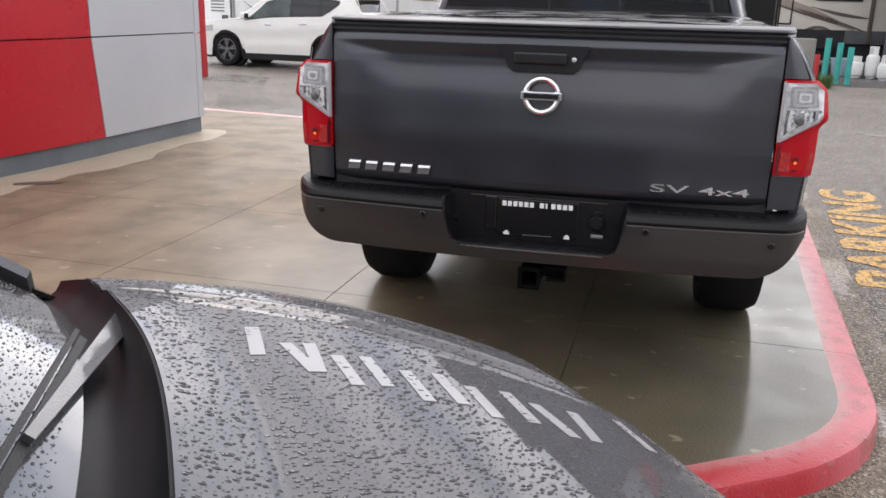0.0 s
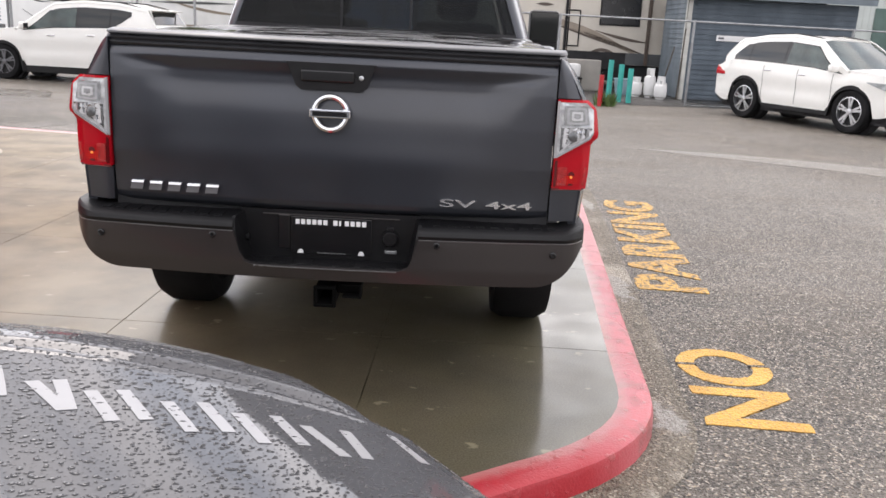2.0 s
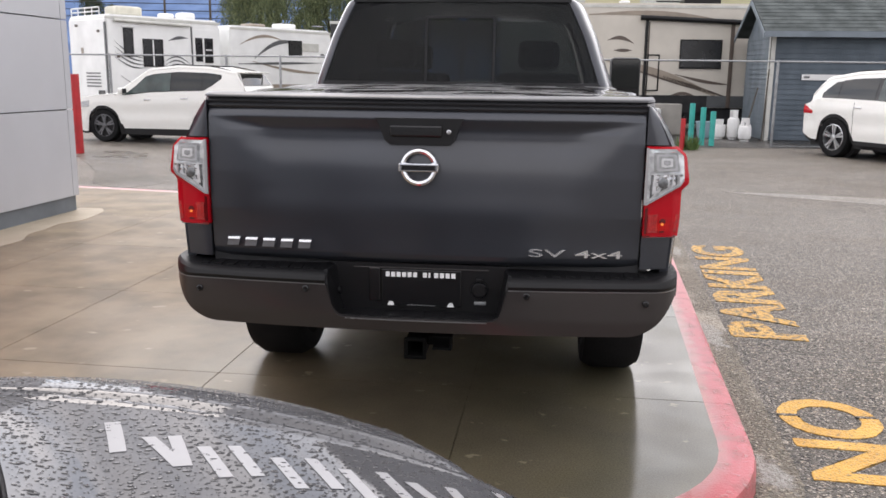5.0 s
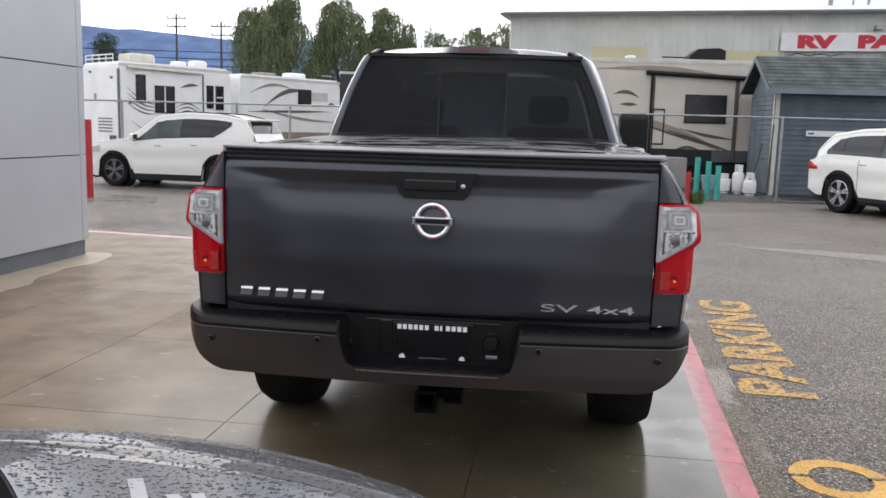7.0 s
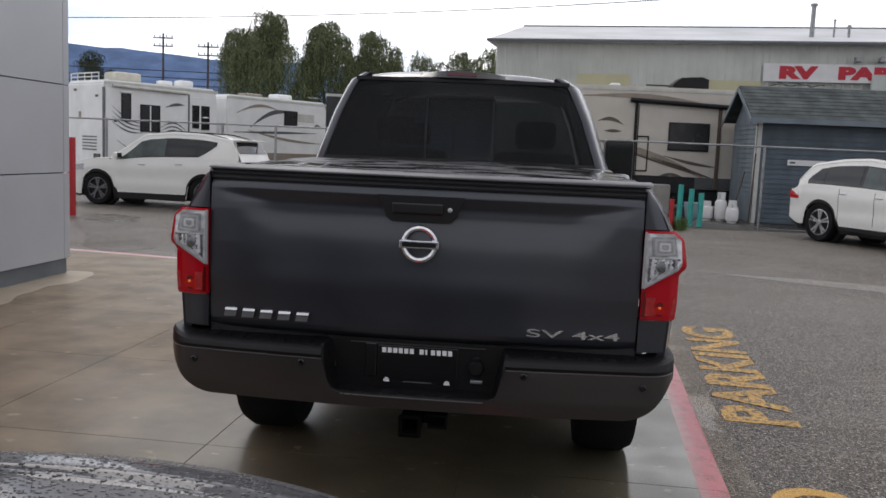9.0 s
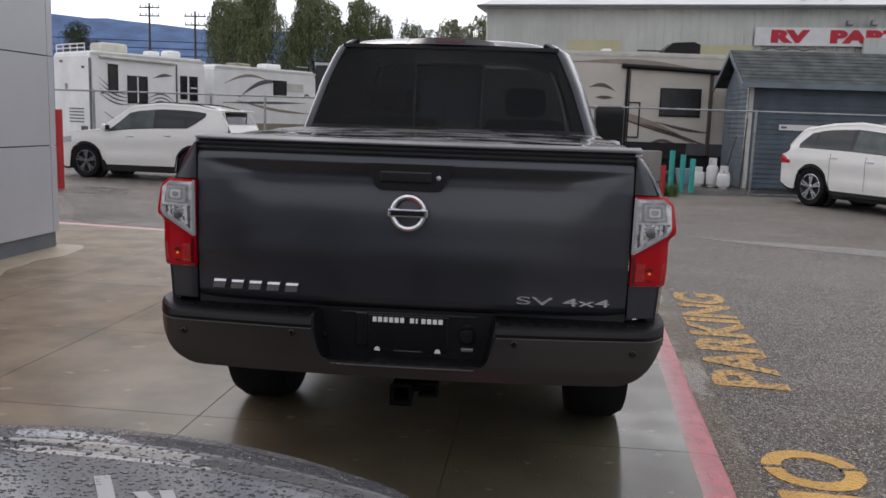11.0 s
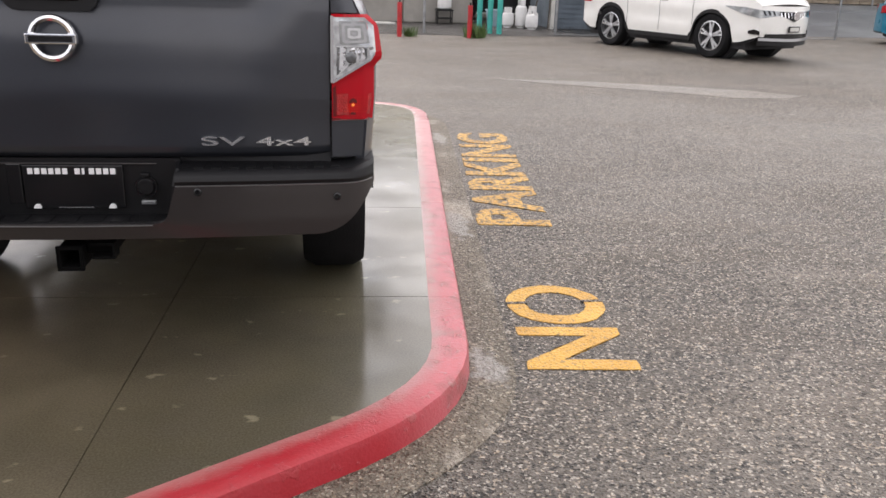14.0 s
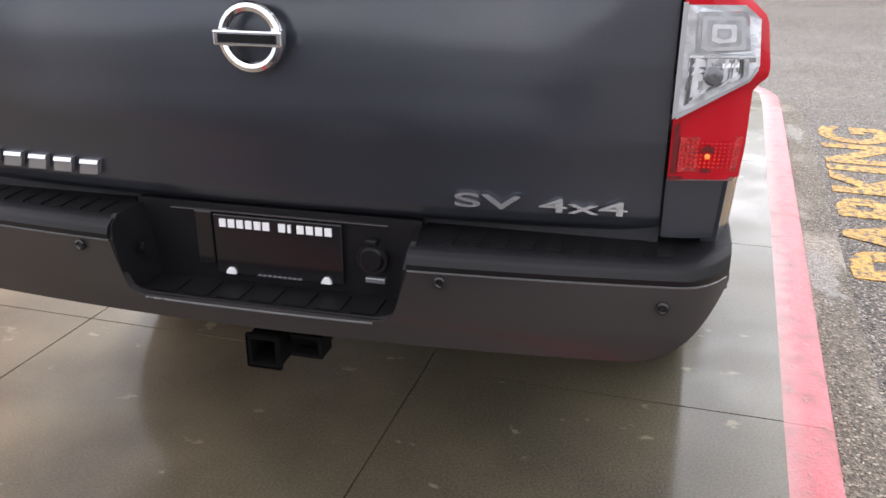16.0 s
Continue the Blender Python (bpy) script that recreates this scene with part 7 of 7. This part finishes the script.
framed_window(tr3, 3.72, 4.92, 1.95, 2.76, dark=True)
on_side(tr3, "door_edge", 2.72, 2.76, 0.95, 3.3, rv_brown)
on_side(tr3, "slide_edge", 5.18, 5.30, 0.75, 3.30, rv_brown, d=0.05)
part("awning", rod((2.45, -0.10, 3.42), (5.45, -0.10, 3.30), 0.075), black_plastic, tr3, "rolled dark awning")
part("awning_arm", box(2.62, 2.70, -0.06, -0.002, 0.9, 3.4), black_plastic, tr3)
for a, b, c2, d in ((2.72, 3.10, 2.30, 2.34), (2.72, 3.10, 1.24, 1.28), (2.72, 2.76, 1.24, 2.34), (3.06, 3.10, 1.24, 2.34)):
    on_side(tr3, "grab_frame", a, b, c2, d, black_plastic, d=0.04)
swoosh(tr3, 0.9, 3.5, 5.2, 3.3, 0.14, 0.16, rv_tan)
swoosh(tr3, 1.2, 2.2, 5.2, 0.95, 0.18, 0.22, rv_tan)
swoosh(tr3, 2.2, 1.9, 5.3, 1.05, 0.02, 0.14, rv_brown)
swoosh(tr3, 3.6, 1.75, 5.3, 1.45, -0.05, 0.10, rv_brown)
swoosh(tr3, 3.3, 1.0, 4.4, 1.0, 0.18, 0.10, rv_brown, "mountain_mark")
swoosh(tr3, 1.5, 2.75, 2.3, 2.65, 0.12, 0.12, rv_brown, "mountain_mark")
swoosh(tr3, 1.7, 2.45, 2.25, 2.45, 0.0, 0.10, rv_brown, "wording_bar")
part("roof_unit", prism([(0, 0), (1.1, 0), (1.1, 0.32), (0.9, 0.40), (0.25, 0.36), (0, 0.15)], lambda u, v, w: (3.85 + u, 0.5 + w, 3.85 + v), 0.8), black_plastic, tr3, "black roof air conditioner")
part("roof_vent", box(1.9, 2.2, 0.5, 0.9, 3.85, 3.97, 0.05), rv_white, tr3)
part("roof_aerial", box(3.0, 3.7, 0.5, 0.55, 3.92, 3.96), black_plastic, tr3)
part("lower_band", box(0.05, 5.85, -0.012, -0.001, 0.76, 1.12), rv_grey, tr3)
part("wheel_well", box(2.6, 4.6, -0.02, -0.013, 0.60, 1.12, 0.003), dark_inside, tr3, "dark wheel well")

# ---- warehouse ----
ware = thing("warehouse", "long pale green ribbed-metal warehouse with a silver roof", "building", (-0.76, 29.0, Z_ROAD), -9, kind="structure")
WL, WD, WH = 34.0, 16.0, 5.8
part("wall", box(0, WL, 0.05, WD, 0, WH), metal_wall, ware)
rib = bmesh.new()
for i in range(int(WL / 0.30)):
    add_prism(rib, [(0, 0), (0.05, -0.03), (0.09, -0.03), (0.14, 0)], lambda u, v, w, x=i * 0.30: (x + u, 0.05 + v, w), WH)
part("wall_rib", rib, metal_wall, ware, kind="stuff")
for x0, x1 in ((3.05, 4.95), (7.55, 9.42)):
    part("wall_patch", box(x0, x1, -0.012, 0.03, 2.4, 4.72 - 0.03 * x0), metal_patch, ware, "pale yellow translucent sheet")
part("roof", prism([(-0.3, WH), (WD / 2, WH + 1.7), (WD + 0.3, WH), (WD + 0.3, WH - 0.08), (-0.3, WH - 0.08)], lambda u, v, w: (-0.3 + w, u, v), WL + 0.6), metal_roof, ware)
part("gutter", box(-0.3, WL + 0.3, -0.42, -0.30, WH - 0.07, WH + 0.01), slate_base, ware)
part("ridge_cap", box(-0.3, WL + 0.3, WD / 2 - 0.2, WD / 2 + 0.2, WH + 1.64, WH + 1.72), slate_base, ware)
for x, h, r in ((11.25, 1.0, 0.085), (12.0, 0.45, 0.035), (12.5, 0.25, 0.05)):
    fl = part("flue", rod((x, 2.2, WH + 0.1), (x, 2.2, WH + 0.6 + h), r), steel, ware)
    part("flue_cap", rod((x, 2.2, WH + 0.62 + h), (x, 2.2, WH + 0.70 + h), r * 1.5), steel, fl)
sign = thing("shop_sign", "white sign board with bold red letters", "sign", (8.66, 27.44, 0), -9)
part("board", box(-0.1, 7.2, -0.10, -0.03, 4.37, 4.98), sign_white, sign)
letters("wording", "RV", 0.38, sign_red, pose(0.42, -0.105, 4.50, 90), sign, depth=0.02, bold=0.04, width=1.24)
letters("wording", "PARTS", 0.38, sign_red, pose(2.30, -0.105, 4.50, 90), sign, depth=0.02, bold=0.04, width=2.70)
for x in (2.75, 3.5):
    part("flood_lamp", box(x, x + 0.2, -0.4, -0.05, 5.03, 5.22, 0.03), steel, sign)

rise = bmesh.new()
add_prism(rise, [(19.9, -0.3), (19.9, -0.104), (22.0, 0.10), (24.0, 0.42), (25.2, 0.62), (26.2, 0.64), (26.2, -0.3)], lambda u, v, w: (12.9 + w, u + (0.10 * w if u < 21 else -0.158 * w * (u - 22) / 4.2), v), 13.0)
tagged(part("raised_yard", rise, plain("grey_yard_paving", (0.16, 0.165, 0.175), 0.35, vary=0.2, scale=0.6, bump=0.3, grain=30)), "grey wet paving that rises behind the fence", "yard", kind="structure")
annex = thing("pale_annex", "pale green-grey boarded wall with windows and a stone foot", "building", (11.9, 26.55, 0.64), -9, kind="structure")
pale_board = plain("pale_boards", (0.56, 0.60, 0.57), 0.6, vary=0.08, scale=1.5, bump=0.2, grain=20)
part("wall", box(0, 14, 0.12, 0.34, 0.30, 4.0), pale_board, annex)
part("wall_foot", box(-1.0, 14, 0.06, 0.34, -0.7, 0.30), block_concrete, annex)
for i in range(70):
    part("board", prism([(0, 0), (0.19, 0), (0.19, 0.02), (0, 0.02)], lambda u, v, w, i=i: (u + 0.2 * i, 0.12 - v, 0.32 + w), 3.6), pale_board, annex)
stone_tan = plain("tan_stone", (0.40, 0.33, 0.25), 0.8, vary=0.3, scale=2.2, bump=0.6, grain=18)
stone_rng = random.Random(21)
for row in range(3):
    sx = 4.3
    while sx < 13.5:
        w2 = stone_rng.uniform(0.22, 0.60)
        part("stone", box(sx, sx + w2 - 0.015, -0.10 - stone_rng.uniform(0, 0.05), 0.06, 0.02 + 0.115 * row, 0.125 + 0.115 * row, 0.012), stone_tan, annex)
        sx += w2
for x0, x1 in ((4.85, 6.25), (9.2, 10.6)):
    wv = part("window", box(x0, x1, 0.06, 0.10, 0.47, 2.0), rv_window, annex)
    for a, b in ((x0 - 0.12, x0), (x1, x1 + 0.12)):
        part("window_frame", box(a, b, 0.04, 0.10, 0.40, 2.1), trim_white, wv)
    part("window_frame", box(x0 - 0.12, x1 + 0.12, 0.04, 0.10, 0.38, 0.47), trim_white, wv)
    part("mullion", box(x0, x1, 0.045, 0.07, 1.02, 1.08), trim_white, wv)
    part("mullion", box((x0 + x1) / 2 - 0.03, (x0 + x1) / 2 + 0.03, 0.045, 0.07, 0.47, 2.0), trim_white, wv)
part("door", box(2.55, 3.50, 0.05, 0.10, 0.0, 2.2, 0.01), plain("dark_green_door", (0.10, 0.16, 0.14), 0.5, vary=0.1), annex, "dark green door")
for z in (0.9, 1.6):
    part("pipe_rail", rod((3.6, -0.5, z), (13.5, -0.5, z), 0.025), steel, annex)
for x in (3.6, 7.2, 10.8):
    part("rail_post", rod((x, -0.5, -0.1), (x, -0.5, 1.6), 0.03), steel, annex)
hose_reel = thing("garden_hose", "coiled green garden hose on the stone ledge", "hose", (19.4, 25.30, 0.98))
hose_bm = bmesh.new()
for ring in range(4):
    for k in range(16):
        a, b = k * math.pi / 8, (k + 1) * math.pi / 8
        add_rod(hose_bm, (0.42 * math.cos(a), 0.10 * math.sin(a), 0.03 + 0.045 * ring), (0.42 * math.cos(b), 0.10 * math.sin(b), 0.03 + 0.045 * ring), 0.024, seg=6)
part("coil", hose_bm, teal_steel, hose_reel)

# ---- distance: willows, poles, hills ----


def leaf_material(name, a, b2):
    m, n, l, b = tree_of(name)
    g = n.new("ShaderNodeNewGeometry")
    l.new(blend(n, l, g.outputs["Random Per Island"], a, b2), b.inputs["Base Color"])
    b.inputs["Roughness"].default_value = 0.7
    return m


willow_leaf = leaf_material("willow_leaf", (0.055, 0.078, 0.036), (0.19, 0.22, 0.10))
conifer_leaf = leaf_material("dark_leaf", (0.02, 0.035, 0.02), (0.05, 0.07, 0.03))
rng = random.Random(7)


def willow(x, y, height, spread, droop=0.55, count=1000, leaf=willow_leaf, label="weeping willow with hanging grey-green foliage"):
    t = thing("willow_tree", label, "tree", (x, y, Z_ROAD), group="trees behind the campers")
    bm = bmesh.new()
    add_rod(bm, (0, 0, 0), (0.1, 0, height * 0.35), spread * 0.09, spread * 0.06, 10)
    for i in range(7):
        a = i * 0.9
        add_rod(bm, (0.1, 0, height * 0.3), (math.cos(a) * spread * 0.55, math.sin(a) * spread * 0.55, height * (0.6 + 0.05 * (i % 4))), spread * 0.03, spread * 0.01, 6)
    part("trunk", bm, bark, t, smooth=True)
    verts, faces = [], []
    mounds = [(Vector((0, 0, height * 0.87)), spread * 0.26)]
    for i in range(25):
        a, rr = i * 2.4 + x, spread * (0.18 + 0.76 * ((i * 0.37 + 0.1 * x) % 1.0))
        zz = height * (0.93 - 0.36 * (rr / spread) ** 1.6 - 0.07 * ((i * 7) % 3))
        mounds.append((Vector((math.cos(a) * rr, math.sin(a) * rr, zz)), spread * rng.uniform(0.10, 0.22)))
    for i in range(count):
        c1, lr = mounds[i % len(mounds)]
        d = Vector((rng.gauss(0, 1), rng.gauss(0, 1), rng.gauss(0.35, 0.8))).normalized()
        p = c1 + d * lr * rng.uniform(0.45, 1.08)
        out = Vector((d.x, d.y, 0)) * spread * rng.uniform(0.04, 0.16)
        ln = height * droop * rng.uniform(0.10, 0.55) * (0.35 + 0.65 * min(1.0, Vector((p.x, p.y)).length / spread))
        if p.z - ln < height * 0.12:
            ln = max(0.3, p.z - height * 0.12)
        n = max(8, int(ln / (height * 0.0078)))
        sway = rng.uniform(-0.25, 0.25)
        for k in range(n):
            f = k / n
            bow = math.sin(min(1.0, f * 2.2) * math.pi / 2)
            c0 = p + out * bow + Vector((sway * f * 0.5 + rng.gauss(0, 0.011) * spread, rng.gauss(0, 0.02) * spread, -ln * f * f * 0.4 - ln * f * 0.6 + 0.16 * lr * bow + rng.gauss(0, 0.012) * spread))
            s = height * 0.0050 * rng.uniform(0.6, 1.4)
            d2 = Vector((rng.uniform(-1, 1), rng.uniform(-1, 1), rng.uniform(-0.3, 0.3))).normalized() * s
            e = Vector((rng.uniform(-0.35, 0.35), rng.uniform(-0.35, 0.35), -1)).normalized() * s * 2.6
            o = len(verts)
            verts += [c0, c0 + d2 * 0.5 + e * 0.5, c0 + e, c0 - d2 * 0.5 + e * 0.5]
            faces.append((o, o + 1, o + 2, o + 3))
    me = bpy.data.meshes.new("crown")
    me.from_pydata(verts, [], faces)
    me.materials.append(leaf)
    cr = new("crown", me)
    cr.parent = t
    tagged(cr, kind="stuff")
    return t


willow(-18.7, 58, 12.0, 3.7, 0.95, 2300)
willow(-14.3, 60, 11.7, 3.2, 0.85, 2200)
willow(-10.9, 61, 11.3, 2.8, 0.7, 1500)
willow(-7.6, 60, 9.3, 2.5, 0.55, 1300)
willow(-4.6, 58, 9.6, 2.1, 0.5, 1200)
willow(-2.4, 59, 10.0, 2.2, 0.5, 1300)
willow(-9.6, 63, 8.9, 2.4, 0.5, 1000)
willow(-48, 90, 12, 3.2, 0.3, 1500, conifer_leaf, "dark round tree in the distance")
willow(-33, 95, 10, 2.2, 0.3, 300, conifer_leaf, "dark small tree in the distance")
willow(-27, 95, 8.5, 1.8, 0.3, 250, conifer_leaf, "dark small tree in the distance")
willow(-24, 95, 8.5, 1.6, 0.3, 250, conifer_leaf, "dark small tree in the distance")


def utility_pole(x, y, h):
    p = thing("utility_pole", "wooden utility pole with cross arms", "utility pole", (x, y, Z_ROAD), group="utility poles")
    part("pole", rod((0, 0, 0), (0, 0, h), 0.13, 0.08), wood_pole, p, smooth=True)
    for z in (h - 0.4, h - 1.1):
        arm = part("cross_arm", box(-0.9, 0.9, -0.05, 0.05, z - 0.05, z + 0.05), wood_pole, p)
        for x2 in (-0.8, -0.3, 0.3, 0.8):
            part("insulator", rod((x2, 0, z + 0.07), (x2, 0, z + 0.25), 0.05), steel, arm)


utility_pole(-31.5, 70, 10.8)
utility_pole(-25.9, 66, 9.7)
lines = thing("power_line", "black overhead power lines", "cable", (0, 0, 0), kind="structure")
for z, y in ((0.0, 66), (8.2, 70), (7.6, 70), (7.0, 70)):
    bm = bmesh.new()
    for i in range(24):
        xa, xb = -70 + i * 5.5, -70 + (i + 1) * 5.5
        sag = (lambda q: 12.87 + 0.0715 * (q + 3.3) + 0.0007 * (q + 3.3) ** 2) if z == 0 else (lambda q: -0.9 * (1 - ((q + 4) / 66) ** 2))
        add_rod(bm, (xa, y, z + sag(xa)), (xb, y, z + sag(xb)), 0.035, seg=4)
    part("cable", bm, black_plastic, lines)

hills = thing("hills", "forested hills on the horizon, blue haze put into their colour", "hills", (0, 0, 0), kind="structure")


def ridge(x0, x1, y, top, depth):
    bm = bmesh.new()
    k = 90
    prev = None
    for i in range(k + 1):
        x = x0 + (x1 - x0) * i / k
        z = top + 60 * max(0.0, min(1.0, (-x - 1250) / 800)) - 40 * max(0.0, min(1.0, (x + 900) / 900)) + 16 * noise.noise(Vector((x * 0.004, 2, 3))) + 7 * noise.noise(Vector((x * 0.02, 7, 1)))
        row = [bm.verts.new((x, y, -5)), bm.verts.new((x, y + depth * 0.5, z * 0.6)), bm.verts.new((x, y + depth, z))]
        if prev:
            for j in range(2):
                bm.faces.new((prev[j], row[j], row[j + 1], prev[j + 1]))
        prev = row
    return bm


part("ridge", ridge(-3500, 3500, 2600, 338, 900), haze_blue, hills, smooth=True)

for x, y, s in ((2.55, 16.9, 1.0), (4.05, 16.95, 1.6), (4.2, 17.2, 1.2)):
    w = thing("weeds", "clump of green weeds at a post's foot", "weed", (x, y, Z_ROAD), group="weeds", kind="stuff")
    bm = bmesh.new()
    for i in range(70):
        a, r0 = rng.uniform(0, 6.28), rng.uniform(0, 0.16) * s
        b0 = Vector((math.cos(a) * r0, math.sin(a) * r0, 0))
        tip = b0 + Vector((rng.uniform(-0.12, 0.12), rng.uniform(-0.12, 0.12), rng.uniform(0.10, 0.26))) * s
        sd = Vector((math.sin(a * 7), math.cos(a * 7), 0)) * 0.012 * s
        bm.faces.new([bm.verts.new(b0 - sd), bm.verts.new(b0 + sd), bm.verts.new((b0 + tip) / 2 + sd * 1.6), bm.verts.new(tip)])
    part("blades", bm, weeds, w, kind="stuff")

# ---- pad slabs, cut by the sawn joints ----
GRID_TURN = radians(-2.0)
gx, gy = Vector((math.cos(GRID_TURN), math.sin(GRID_TURN))), Vector((-math.sin(GRID_TURN), math.cos(GRID_TURN)))
U_LINES = [-12.0, -7.35, -6.1, -4.85, -3.60, -2.42, -1.13, 0.14, 3.0]
V_LINES = [-9.0, -3.7, -2.2, -0.75, 0.72, 2.17, 3.62, 5.1, 9.5]
GAP = 0.0025
for a, b in zip(U_LINES, U_LINES[1:]):
    for c2, d in zip(V_LINES, V_LINES[1:]):
        poly = pad_poly
        for nrm, lo, hi in ((gx, a, b), (gy, c2, d)):
            poly = clip(poly, nrm.x, nrm.y, lo + GAP)
            poly = clip(poly, -nrm.x, -nrm.y, -hi + GAP) if poly else poly
        if len(poly) >= 3:
            part("slab", flat(poly, -0.05, 0.0), pad_concrete, pad)
